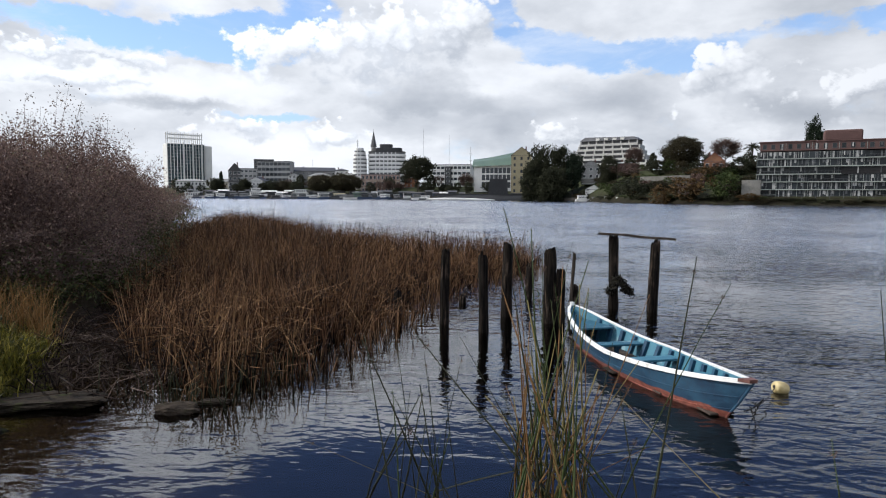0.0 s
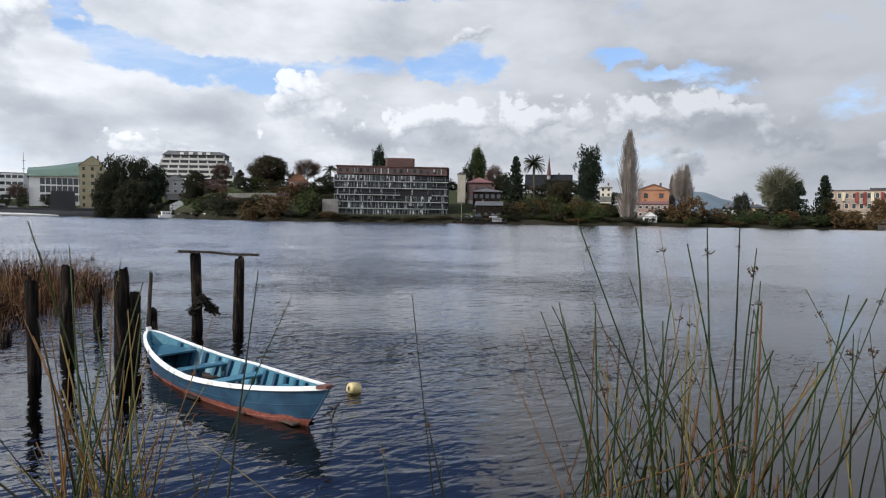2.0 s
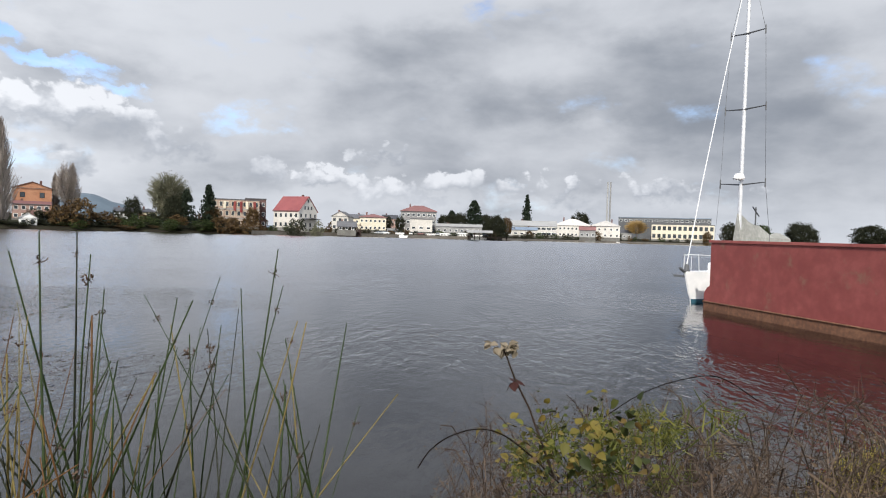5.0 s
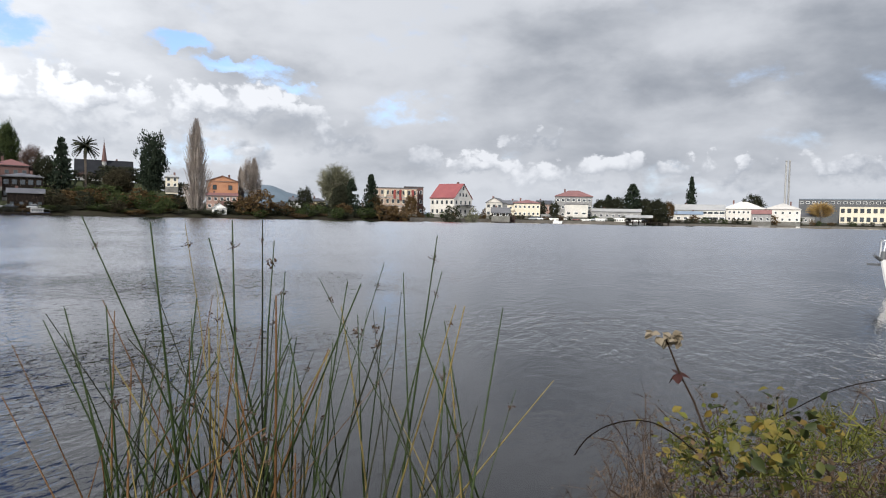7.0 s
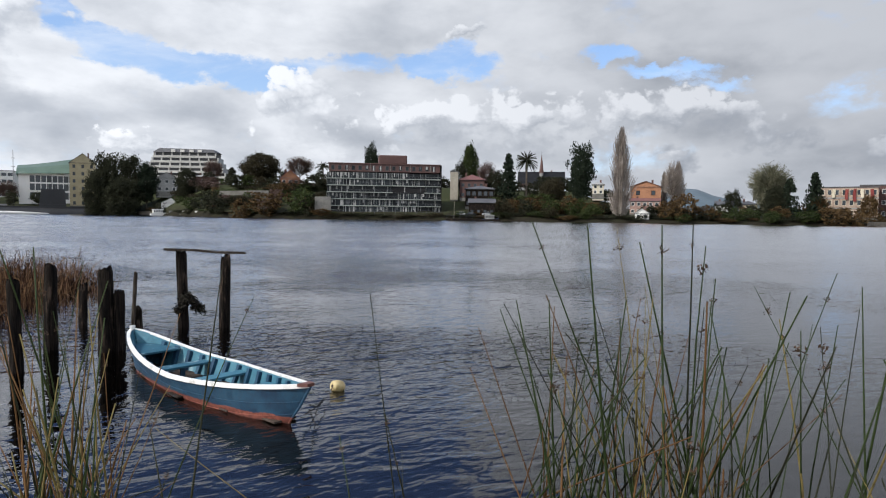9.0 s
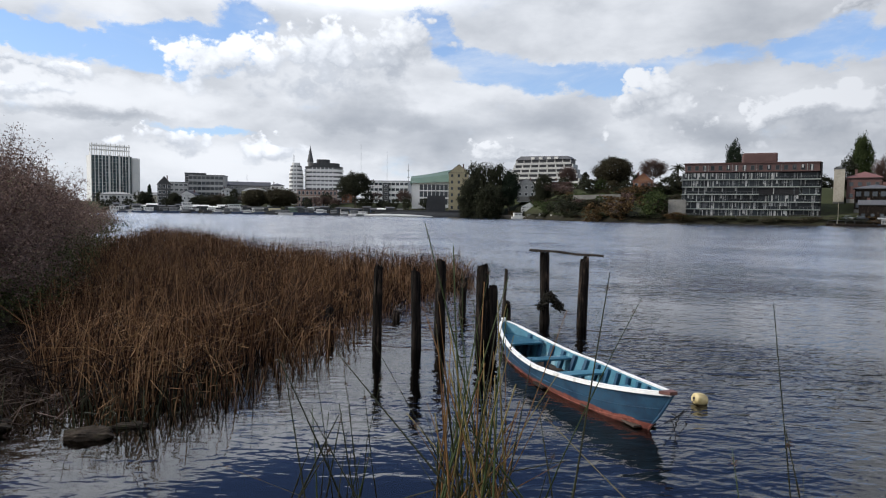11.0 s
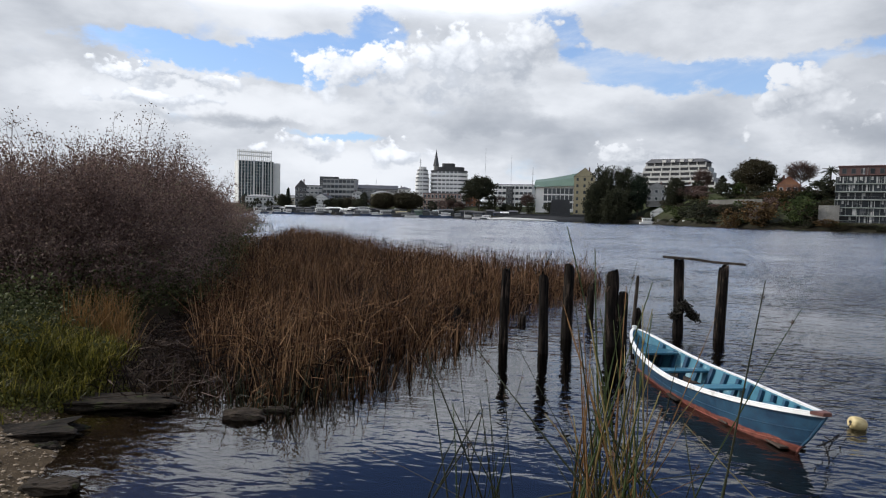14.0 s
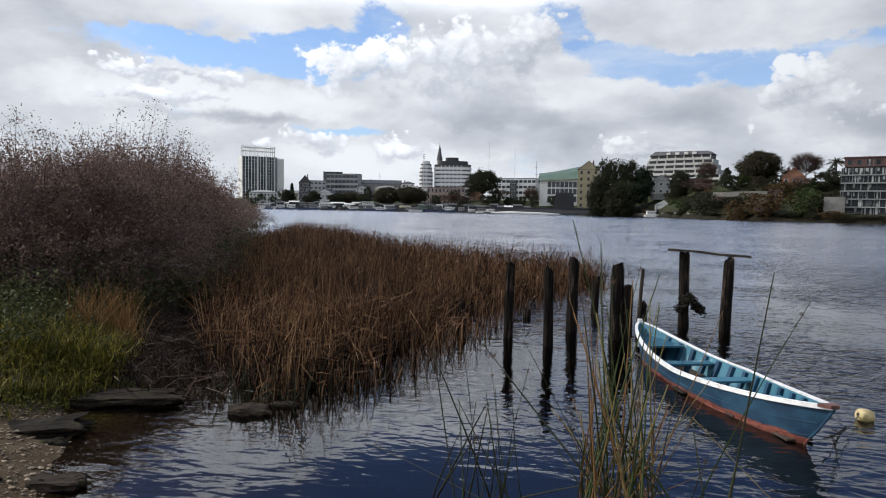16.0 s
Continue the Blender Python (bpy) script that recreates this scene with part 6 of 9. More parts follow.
def parked_car(az, d, turn, paint, label):
    """A small car: lower body, glazed cabin, four wheels."""
    p = spot(az, d)
    b = thing("parked_car", facing(az, d, gz(p.x, p.y), turn), label, "car", "cars parked on the quay")
    bm = bmesh.new()
    box(bm, -2.1, 2.1, -0.85, 0.85, 0.3, 0.95, 0.18)
    part("body", bm, paint, b)
    bm = bmesh.new()
    vs = box(bm, -1.3, 1.0, -0.74, 0.74, 0.93, 1.48)
    for v in vs[4:]:
        v.co.x *= 0.72
        v.co.y *= 0.86
    part("cabin", bm, GLASS, b, "dark car windows")
    bm = bmesh.new()
    box(bm, -0.92, 0.72, -0.64, 0.64, 1.47, 1.53, 0.03)
    part("roof", bm, paint, b)
    bm = bmesh.new()
    rod(bm, (0, -0.1, 0), (0, 0.1, 0), 0.31, 0.31, 12)
    me = bpy.data.meshes.new("wheel")
    bm.to_mesh(me)
    bm.free()
    me.materials.append(CARDARK)
    for x in (-1.3, 1.3):
        for y in (-0.78, 0.78):
            child("wheel", me, b, m=Matrix.Translation((x, y, 0.31)))


for k in range(13):
    az = 77.4 + 0.78 * k + rng.uniform(-0.2, 0.2)
    parked_car(az, float(shore(az)) + rng.uniform(3.5, 7.0), rng.uniform(-35, 35), rng.choice((WHITE, WHITE, PALEM, CARDARK, DULLRED)), "small parked car on the quay of the far shore")
for az in (34.6, 35.4, 36.9):
    parked_car(az, float(shore(az)) + 3.0, rng.uniform(-20, 20), rng.choice((PALEM, CARDARK)), "small parked car below the restaurant")

for k in range(46):
    az = 67.0 + 38 * ((k * 0.618) % 1)
    d = float(shore(az)) + rng.uniform(2.0, 9.0)
    tree("bush", 20 + k % 5, az, d, rng.uniform(3.0, 6.5), 1.4 + rng.uniform(1.5, 3.6), rng.choice((DARKGREEN, MIDGREEN, BROWNL, OCHREL)), "low garden bush behind the quay", "bush", group="bushes behind the quay")

# ---- the near water: posts, boat, buoy ----
def rough_post(name, x, y, top, r, label, lean=(0.0, 0.0), mat=None, seed=0, group="mooring posts", notch=0.06):
    """A weathered timber pile: uneven round section, split and slanted head."""
    b = thing(name, Matrix.Translation((x, y, 0)), label, "post", group)
    rng = random.Random(seed)
    bm = bmesh.new()
    n, rows = 22, []
    zs = [-1.7, -0.3, 0.0, 0.08, 0.16, 0.26, 0.36, 0.48, 0.6, 0.72, 0.85, 0.97, 1.1, 1.22, 1.35, 1.5]
    zs = [z for z in zs if z < top - 0.12] + [top - 0.08, top]
    for z in zs:
        ring = []
        for k in range(n):
            a = 2 * math.pi * k / n
            f = 1 + 0.16 * noise.noise(Vector((math.cos(a) * 1.3, math.sin(a) * 1.3, z * 0.8 + seed * 3.1))) + 0.07 * noise.noise(Vector((math.cos(a) * 4, math.sin(a) * 4, z * 3 + seed)))
            f -= 0.16 * max(0.0, noise.noise(Vector((math.cos(a) * 2.6, math.sin(a) * 2.6, z * 0.25 + seed * 1.7)))) ** 0.7
            f *= 1.0 + 0.12 * max(0.0, 0.3 - z) - 0.05 * z - 0.10 * max(0.0, noise.noise(Vector((seed * 2.3, 0.4, z * 2.2))))
            if z == zs[-1]:
                f *= 0.86
            dz = (1.6 * notch * noise.noise(Vector((math.cos(a) * 1.8, math.sin(a) * 1.8, seed * 5.0))) + rng.uniform(-0.3, 0.2) * notch + 0.25 * r * math.cos(a + seed)) if z == zs[-1] else 0.0
            u = max(z, 0)
            ring.append(bm.verts.new((r * f * math.cos(a) + lean[0] * u, r * f * math.sin(a) + lean[1] * u, z + dz)))
        rows.append(ring)
    for p, q in zip(rows, rows[1:]):
        for k in range(n):
            bm.faces.new((p[k], p[(k + 1) % n], q[(k + 1) % n], q[k]))
    c = bm.verts.new((lean[0] * top, lean[1] * top, top - 0.03))
    for k in range(n):
        bm.faces.new((rows[-1][k], rows[-1][(k + 1) % n], c))
    part("shaft", bm, mat or WOODD, b)
    return b


rough_post("mooring_post", -0.30, 11.37, 1.38, 0.090, "dark weathered timber mooring post standing in water", (0.01, 0), seed=1)
rough_post("mooring_post", 0.43, 10.70, 1.35, 0.090, "dark weathered timber mooring post with slanted head", (-0.02, 0), seed=2)
rough_post("mooring_post", 0.88, 12.20, 1.42, 0.112, "stout dark timber mooring post with split head", (0.015, 0), seed=3)
rough_post("mooring_post", -1.25, 12.0, 0.52, 0.080, "short rotten timber stump among reeds", (0, 0), seed=4)
rough_post("mooring_post", -0.02, 13.6, 0.20, 0.085, "rotten timber stump at the water's edge", (0, 0), seed=5)
rough_post("mooring_post", 1.50, 14.6, 0.80, 0.085, "short pointed timber post", (0.03, 0), seed=6, notch=0.12)
rough_post("mooring_post", 1.66, 11.65, 1.38, 0.128, "thick dark timber mooring post beside the boat", (0.0, 0), seed=7)
rough_post("mooring_post", 1.86, 11.60, 1.02, 0.085, "shorter dark timber post leaning on a thick one", (0.0, 0), seed=8)
rough_post("stake", 2.12, 12.2, 1.26, 0.036, "thin grey wooden stake", (0.06, 0), GREYWOOD, seed=9, group="")
rough_post("mooring_post", 2.22, 12.3, 0.62, 0.090, "short dark timber post behind the boat", (0.0, 0), seed=10)
rough_post("gate_post", 3.20, 13.33, 1.56, 0.108, "dark timber post carrying a weathered plank", (-0.02, 0), seed=11, group="plank posts")
rough_post("gate_post", 3.92, 13.00, 1.46, 0.106, "dark timber post with an eroded waist", (0.03, 0), seed=12, group="plank posts")


def cross_plank():
    b = thing("plank", Matrix.Translation((3.6, 13.15, 1.55)) @ Matrix.Rotation(radians(-13), 4, "Z") @ Matrix.Rotation(radians(3.6), 4, "Y"), "grey weathered plank lying across two posts", "plank")
    bm = bmesh.new()
    pts = []
    for k in range(9):
        x = -0.78 + 1.56 * k / 8
        w, h = 0.06 + 0.012 * noise.noise(Vector((x * 3, 0, 2))), 0.022 + 0.008 * noise.noise(Vector((x * 4, 5, 2)))
        z = 0.02 * noise.noise(Vector((x * 2, 9, 1)))
        pts.append([bm.verts.new(p) for p in ((x, -w, z - h), (x, w, z - h), (x, w, z + h), (x, -w, z + h))])
    for p, q in zip(pts, pts[1:]):
        for j in range(4):
            bm.faces.new((p[j], p[(j + 1) % 4], q[(j + 1) % 4], q[j]))
    bm.faces.new(pts[0][::-1])
    bm.faces.new(pts[-1])
    part("board", bm, GREYWOOD, b)


cross_plank()


def dark_tangle():
    rng = np.random.default_rng(5)
    b = thing("dark_tangle", Matrix.Translation((3.22, 13.28, 0.50)), "dark ragged tangle hanging on a timber post", "weed")
    n = 1100
    u = rng.uniform(0, 1, n)
    side = np.where(rng.uniform(0, 1, n) < 0.62, 1.0, -0.55)
    # a dark lump of unknown kind over the post's foot, with two drooping tails
    c = np.stack([side * (0.05 + 0.27 * u ** 1.5) + rng.normal(0, 0.035, n), -0.13 + rng.normal(0, 0.05, n) + 0.03 * u, 0.16 - 0.30 * u ** 0.9 + rng.normal(0, 0.045, n)], 1)
    child("weed", quads_mesh("weed", leaf_quads(c, 0.045, rng, up=-0.8, slim=0.35), DARKTANGLE), b)


DARKTANGLE = leafy("dark_tangle_pieces", ((0.008, 0.008, 0.007), (0.02, 0.018, 0.014), (0.035, 0.03, 0.02)), 0.0, 0.6)
dark_tangle()

BLUE_IN = surface("turquoise_inner_paint", (0.014, 0.078, 0.125), (0.052, 0.168, 0.235), 0.6, 9.0, 1.5, 0.15, stain=(0.24, 0.36, 0.41))
BLUE_RIB = surface("blue_rib_paint", (0.007, 0.035, 0.075), (0.022, 0.080, 0.14), 0.55, 12.0, 2.0, 0.12)


def two_tone_hull():
    """Blue above a worn, wavy line, red bottom paint below it, grime at the water."""
    m, t, b = shader("blue_and_red_hull_paint")
    where = t.nodes.new("ShaderNodeNewGeometry").outputs["Position"]
    sep = t.nodes.new("ShaderNodeSeparateXYZ")
    t.links.new(where, sep.inputs[0])
    fine, broad = fbm(t, where, 14.0, 7.0, 0.65), fbm(t, where, 2.2, 5.0, 0.6)
    blue = blend(t, ramp(t, mth(t, "MULTIPLY_ADD", fine, 0.5, mth(t, "MULTIPLY", broad, 0.5)), 0.36, 0.64), (0.006, 0.028, 0.066, 1), (0.020, 0.072, 0.128, 1))
    blue = blend(t, ramp(t, fbm(t, where, 5.0, 8.0, 0.7), 0.58, 0.68, 0.0, 0.35), blue, (0.07, 0.12, 0.16, 1))
    red = blend(t, ramp(t, fine, 0.35, 0.65), (0.12, 0.034, 0.024, 1), (0.27, 0.088, 0.062, 1))
    line = mth(t, "ADD", mth(t, "MULTIPLY_ADD", mth(t, "SUBTRACT", sep.outputs[1], 6.14), 0.018, sep.outputs[2]), mth(t, "MULTIPLY_ADD", broad, -0.10, mth(t, "MULTIPLY", fine, -0.03)))
    col = blend(t, ramp(t, line, 0.030, 0.042), red, blue)
    col = blend(t, ramp(t, line, -0.075, -0.020, 0.85, 0.0), col, (0.020, 0.020, 0.014, 1))
    put(t, b.inputs["Base Color"], col)
    put(t, b.inputs["Roughness"], ramp(t, fine, 0.3, 0.7, 0.42, 0.7))
    n = t.nodes.new("ShaderNodeBump")
    n.inputs["Strength"].default_value = 0.25
    n.inputs["Distance"].default_value = 0.01
    put(t, n.inputs["Height"], fine)
    put(t, b.inputs["Normal"], n.outputs[0])
    return m


HULLP = two_tone_hull()
WHITE_RIM = surface("white_gunwale_paint", (0.62, 0.63, 0.62), (0.84, 0.84, 0.82), 0.5, 10.0, 2.0, 0.1, stain=(0.45, 0.44, 0.40))
BOW_CAP = surface("dark_red_cap", (0.085, 0.035, 0.030), (0.16, 0.075, 0.06), 0.7, 12.0, 2.0, 0.15)


def rowing_boat():
    A, B = Vector((1.94, 10.6, 0)), Vector((3.11, 6.14, 0))
    L = (B - A).length
    mid = (A + B) / 2
    ang = math.atan2(B.y - A.y, B.x - A.x)
    boat = thing("rowing_boat", Matrix.Translation(mid) @ Matrix.Rotation(ang, 4, "Z"), "open wooden rowing boat, blue outside with white rim, afloat and moored", "boat")
    N = 33

    def half(u):
        near = max(0.0, (1 - u) / 0.66) ** 0.88
        far = max(0.0, u) ** 0.62 * 1.55
        return 0.545 * min(1.0, math.tanh(near * 1.6) * 1.07, math.tanh(far * 1.15) * 1.10)

    def sheer(u):
        return 0.295 + 0.225 * max(0, (u - 0.42) / 0.58) ** 2.0 + 0.22 * max(0, (0.42 - u) / 0.42) ** 2.0

    def keel(u):
        return -0.16 + 0.10 * max(0, (u - 0.7) / 0.3) ** 2 + 0.10 * max(0, (0.25 - u) / 0.25) ** 2

    def pt(u, v, inset=0.0):
        """v from -1 (one rim) over 0 (keel) to 1 (other rim)."""
        s = abs(v)
        h, z0, z1 = max(half(u) - inset, 0.004), keel(u) + inset * 1.2, sheer(u)
        y = h * (0.60 * min(1.0, s / 0.42) + 0.40 * max(0.0, (s - 0.42) / 0.58) ** 0.8) if s > 0 else 0.0
        z = z0 + (z1 - z0) * (0.10 * min(1.0, s / 0.42) + 0.90 * max(0.0, (s - 0.42) / 0.58) ** 1.15)
        rake = 0.44 * max(0, (u - 0.74) / 0.26) ** 1.3 * (1 - (z - z0) / (z1 - z0)) + (-0.30) * max(0, (0.14 - u) / 0.14) * (1 - (z - z0) / (z1 - z0))
        x = -L / 2 + L * u - rake
        if inset:
            x += inset * (0.8 if u < 0.05 else (-2.0 if u > 0.95 else 0))
        return Vector((x, math.copysign(y, v) if v else 0.0, z))

    us = [0.5 - 0.5 * math.cos(math.pi * k / (N - 1)) for k in range(N)]
    vs = [-1, -0.86, -0.70, -0.56, -0.42, -0.2, 0, 0.2, 0.42, 0.56, 0.70, 0.86, 1]
    for name, inset, mat, flip, label in (("outer_hull", 0.0, (HULLP,), False, "blue planked hull with red bottom"), ("inner_planking", 0.028, (BLUE_IN,), True, "turquoise painted inner planking")):
        bm = bmesh.new()
        g = [[bm.verts.new(pt(u, v, inset)) for v in vs] for u in us]
        for i in range(N - 1):
            for j in range(len(vs) - 1):
                q = (g[i][j], g[i + 1][j], g[i + 1][j + 1], g[i][j + 1])
                bm.faces.new(q[::-1] if not flip else q)
        bmesh.ops.remove_doubles(bm, verts=bm.verts, dist=0.0015)
        part(name, bm, mat, boat, label, smooth=True)
    # planks' lands outside: thin strakes
    for k, v in enumerate((0.60, 0.78)):
        for sg in (-1, 1):
            bm = bmesh.new()
            tube(bm, [pt(u, sg * v) + Vector((0, sg * 0.001, 0)) for u in us[1:-1]], 0.0045, 5)
            part("strake", bm, HULLP, boat)
    # white rim
    for sg in (-1, 1):
        bm = bmesh.new()
        rows = []
        for u in us:
            p = pt(u, sg * 1.0)
            w = 0.030 if 0.02 < u < 0.985 else 0.024
            rows.append([bm.verts.new(p + Vector((0, sg * a, c))) for a, c in ((0.018, -0.036), (0.020, 0.010), (-w, 0.010), (-w, -0.026))])
        for p, q in zip(rows, rows[1:]):
            for j in range(4):
                bm.faces.new((p[j], p[(j + 1) % 4], q[(j + 1) % 4], q[j]))
        bm.faces.new(rows[0])
        bm.faces.new(rows[-1])
        bmesh.ops.recalc_face_normals(bm, faces=bm.faces)
        part("gunwale", bm, WHITE_RIM, boat, "white painted gunwale")
    # ribs
    for k in range(12):
        u = 0.13 + 0.066 * k
        for sg in (-1, 1):
            bm = bmesh.new()
            rows = []
            for v in (0.30, 0.42, 0.56, 0.70, 0.86, 0.97):
                a, c = pt(u - 0.0075, sg * v, 0.028), pt(u + 0.0075, sg * v, 0.028)
                ins = Vector((0, -sg * 0.042, 0.016))
                rows.append([bm.verts.new(q) for q in (a, c, c + ins, a + ins)])
            for p, q in zip(rows, rows[1:]):
                for j in range(4):
                    bm.faces.new((p[j], p[(j + 1) % 4], q[(j + 1) % 4], q[j]))
            bm.faces.new(rows[-1])
            bmesh.ops.recalc_face_normals(bm, faces=bm.faces)
            part("rib", bm, BLUE_RIB, boat)
    # thwarts
    for u, wd, z in ((0.36, 0.10, 0.205), (0.555, 0.10, 0.205), (0.75, 0.09, 0.235)):
        bm = bmesh.new()
        h = half(u) - 0.065
        x = -L / 2 + L * u
        box(bm, x - wd, x + wd, -h, h, z, z + 0.03, 0.006)
        part("thwart", bm, BLUE_IN, boat, "turquoise plank seat")
        bm = bmesh.new()
        box(bm, x - 0.02, x + 0.02, -0.03, 0.03, -0.08, z)
        part("seat_prop", bm, BLUE_RIB, boat)
    # seat box at the far end
    bm = bmesh.new()
    rows = []
    for u in (0.045, 0.08, 0.12, 0.165, 0.215):
        h = max(half(u) - 0.06, 0.02)
        x = -L / 2 + L * u
        rows.append([bm.verts.new(p) for p in ((x, -h, 0.295), (x, h, 0.295), (x, h, 0.32), (x, -h, 0.32))])
    for p, q in zip(rows, rows[1:]):
        for j in range(4):
            bm.faces.new((p[j], p[(j + 1) % 4], q[(j + 1) % 4], q[j]))
    bm.faces.new(rows[0])
    bm.faces.new(rows[-1])
    bmesh.ops.recalc_face_normals(bm, faces=bm.faces)
    part("stern_seat", bm, BLUE_IN, boat)
    # floorboards
    floor_paint = surface("scuffed_floor_boards", (0.022, 0.017, 0.014), (0.085, 0.066, 0.055), 0.85, 16.0, 3.0, 0.3, stain=(0.03, 0.07, 0.10), spec=0.15)
    for k in range(6):
        bm = bmesh.new()
        y = -0.375 + 0.15 * k
        us_in = [i / 60 for i in range(61) if 0.80 * (half(i / 60) - 0.03) > min(abs(y) + 0.03, 0.36)]
        box(bm, -L / 2 + L * us_in[0], -L / 2 + L * us_in[-1], y - 0.072, y + 0.072, 0.012, 0.034, 0.004)
        part("floorboard", bm, floor_paint, boat)
    # stem and cap at the near end
    bm = bmesh.new()
    tube(bm, [pt(1.0, 0) + Vector((0.02, 0, 0.0)), pt(1.0, 0.42) + Vector((0.022, 0, 0.04)), pt(1.0, 0.7) + Vector((0.025, 0, 0)), pt(1.0, 0.97) + Vector((0.028, 0, 0.01))], [0.013, 0.013, 0.014, 0.015], 8)
    part("stem", bm, HULLP, boat)
    bm = bmesh.new()
    z = sheer(1.0)
    vsq = [bm.verts.new(p) for p in ((L / 2 - 0.12, -0.085, z - 0.035), (L / 2 - 0.12, 0.085, z - 0.035), (L / 2 + 0.015, 0.045, z - 0.02), (L / 2 + 0.015, -0.045, z - 0.02))]
    top = [bm.verts.new(v.co + Vector((0, 0, 0.035))) for v in vsq]
    bm.faces.new(vsq[::-1])
    bm.faces.new(top)
    for k in range(4):
        bm.faces.new((vsq[k], vsq[(k + 1) % 4], top[(k + 1) % 4], top[k]))
    bmesh.ops.recalc_face_normals(bm, faces=bm.faces)
    part("bow_cap", bm, BOW_CAP, boat, "dark red wooden bow cap")
    bm = bmesh.new()
    rod(bm, (-L / 2 + 0.02, 0, 0.1), (-L / 2 - 0.015, 0, sheer(0) + 0.05), 0.035, 0.045, 8)
    part("stern_post", bm, WHITE_RIM, boat)
    # an oar blade and bailer left inside
    bm = bmesh.new()
    box(bm, -0.75, -0.25, -0.34, -0.20, 0.036, 0.075, 0.01)
    part("bottom_board", bm, WOODL, boat, "loose pale board on the floor")
    return boat, boat.matrix_basis @ Vector((L / 2 - 0.02, 0, 0.30)), boat.matrix_basis @ Vector((L / 2 - 0.25, 0.02, 0.0))


BOAT, RING, STEMFOOT = rowing_boat()
FLOAT = surface("buoy_plastic", (0.38, 0.29, 0.12), (0.60, 0.50, 0.27), 0.5, 20.0, 5.0, 0.1, stain=(0.30, 0.22, 0.10))
ROPEM = surface("wet_rope", (0.015, 0.014, 0.013), (0.05, 0.045, 0.04), 0.9, 60.0, 5.0, 0.4)


def mooring_buoy():
    b = thing("mooring_buoy", Matrix.Translation((4.02, 7.5, 0.055)) @ Matrix.Rotation(radians(18), 4, "Z") @ Matrix.Rotation(radians(14), 4, "Y"), "worn pale yellow plastic mooring buoy afloat", "buoy")
    bm = bmesh.new()
    prof = [(x * 0.76, r * 0.76) for x, r in ((-0.125, 0.035), (-0.118, 0.068), (-0.10, 0.090), (-0.05, 0.103), (0.0, 0.106), (0.05, 0.103), (0.10, 0.090), (0.118, 0.068), (0.125, 0.035))]
    tube(bm, [(x, 0, 0) for x, r in prof], [r for x, r in prof], 20)
    part("float", bm, FLOAT, b, smooth=True)
    # flat dark discs give the shade of the holes at both ends
    for x in (-0.094, 0.094):
        bm = bmesh.new()
        rod(bm, (x - 0.004, 0, 0), (x + 0.004, 0, 0), 0.020, 0.020, 12)
        part("eye_hole", bm, ROPEM, b, "dark disc standing for the shaded hole at the float's end")


mooring_buoy()


def chain(name, p, q, sag, label, n, r=0.012):
    """Links along a hanging line."""
    b = thing(name, Matrix.Translation(p), label, "chain")
    bm = bmesh.new()
    tube(bm, [(0.010, 0, 0.008), (0.010, 0, -0.008), (0, 0, -0.018), (-0.010, 0, -0.008), (-0.010, 0, 0.008), (0, 0, 0.018), (0.009, 0, 0.010)], 0.0038, 5)
    me = bpy.data.meshes.new("link")
    bm.to_mesh(me)
    bm.free()
    me.materials.append(ROPEM)
    d = q - p
    for k in range(n):
        u = (k + 0.5) / n
        pos = d * u - Vector((0, 0, sag * 4 * u * (1 - u)))
        tan = d - Vector((0, 0, sag * 4 * (1 - 2 * u)))
        m = Matrix.Translation(pos) @ tan.to_track_quat("Z", "Y").to_matrix().to_4x4() @ Matrix.Rotation(radians(90 * (k % 2)), 4, "Z")
        child("link", me, b, m=m)


def rope(pts, r, label):
    b = thing("mooring_rope", Matrix.Translation(pts[0]), label, "rope")
    bm = bmesh.new()
    tube(bm, [Vector(p) - Vector(pts[0]) for p in pts], r, 6)
    part("strand", bm, ROPEM, b)


BUOY_EYE = Vector((3.93, 7.46, 0.06))
rope([RING, RING.lerp(BUOY_EYE, 0.3) - Vector((0, 0, 0.10)), RING.lerp(BUOY_EYE, 0.65) - Vector((0, 0, 0.08)), BUOY_EYE], 0.006, "dark rope from the boat to the buoy")
chain("mooring_chain", STEMFOOT + Vector((0.05, -0.05, 0.14)), Vector((3.72, 7.25, 0.0)), 0.03, "dark wet chain hanging from the boat's bow", 26)
chain("mooring_chain", RING + Vector((0, 0, -0.05)), Vector((3.40, 6.55, -0.25)), 0.0, "dark wet chain dropping from the bow into water", 16)


# ---- the barge and the yacht ----
RUSTRED = surface("faded_red_hull_paint", (0.19, 0.042, 0.036), (0.29, 0.082, 0.070), 0.7, 3.0, 0.7, 0.08, stain=(0.20, 0.10, 0.065))
WHITEGEL = surface("white_gelcoat", (0.70, 0.71, 0.71), (0.84, 0.84, 0.83), 0.35, 3.0, 0.5, 0.02)
BLUEGEL = surface("blue_boot_stripe", (0.025, 0.085, 0.12), (0.055, 0.14, 0.19), 0.4, 3.0, 0.5, 0.02)
ALLOY = surface("silver_spar", (0.50, 0.51, 0.52), (0.68, 0.69, 0.70), 0.4, 5.0, 0.5, 0.02, metal=0.3)
CANVAS = surface("grey_canvas_cover", (0.22, 0.22, 0.20), (0.36, 0.36, 0.33), 0.9, 8.0, 2.0, 0.3)
RUSTB = surface("rusty_waterline", (0.10, 0.045, 0.025), (0.22, 0.11, 0.06), 0.9, 10.0, 1.5, 0.2)


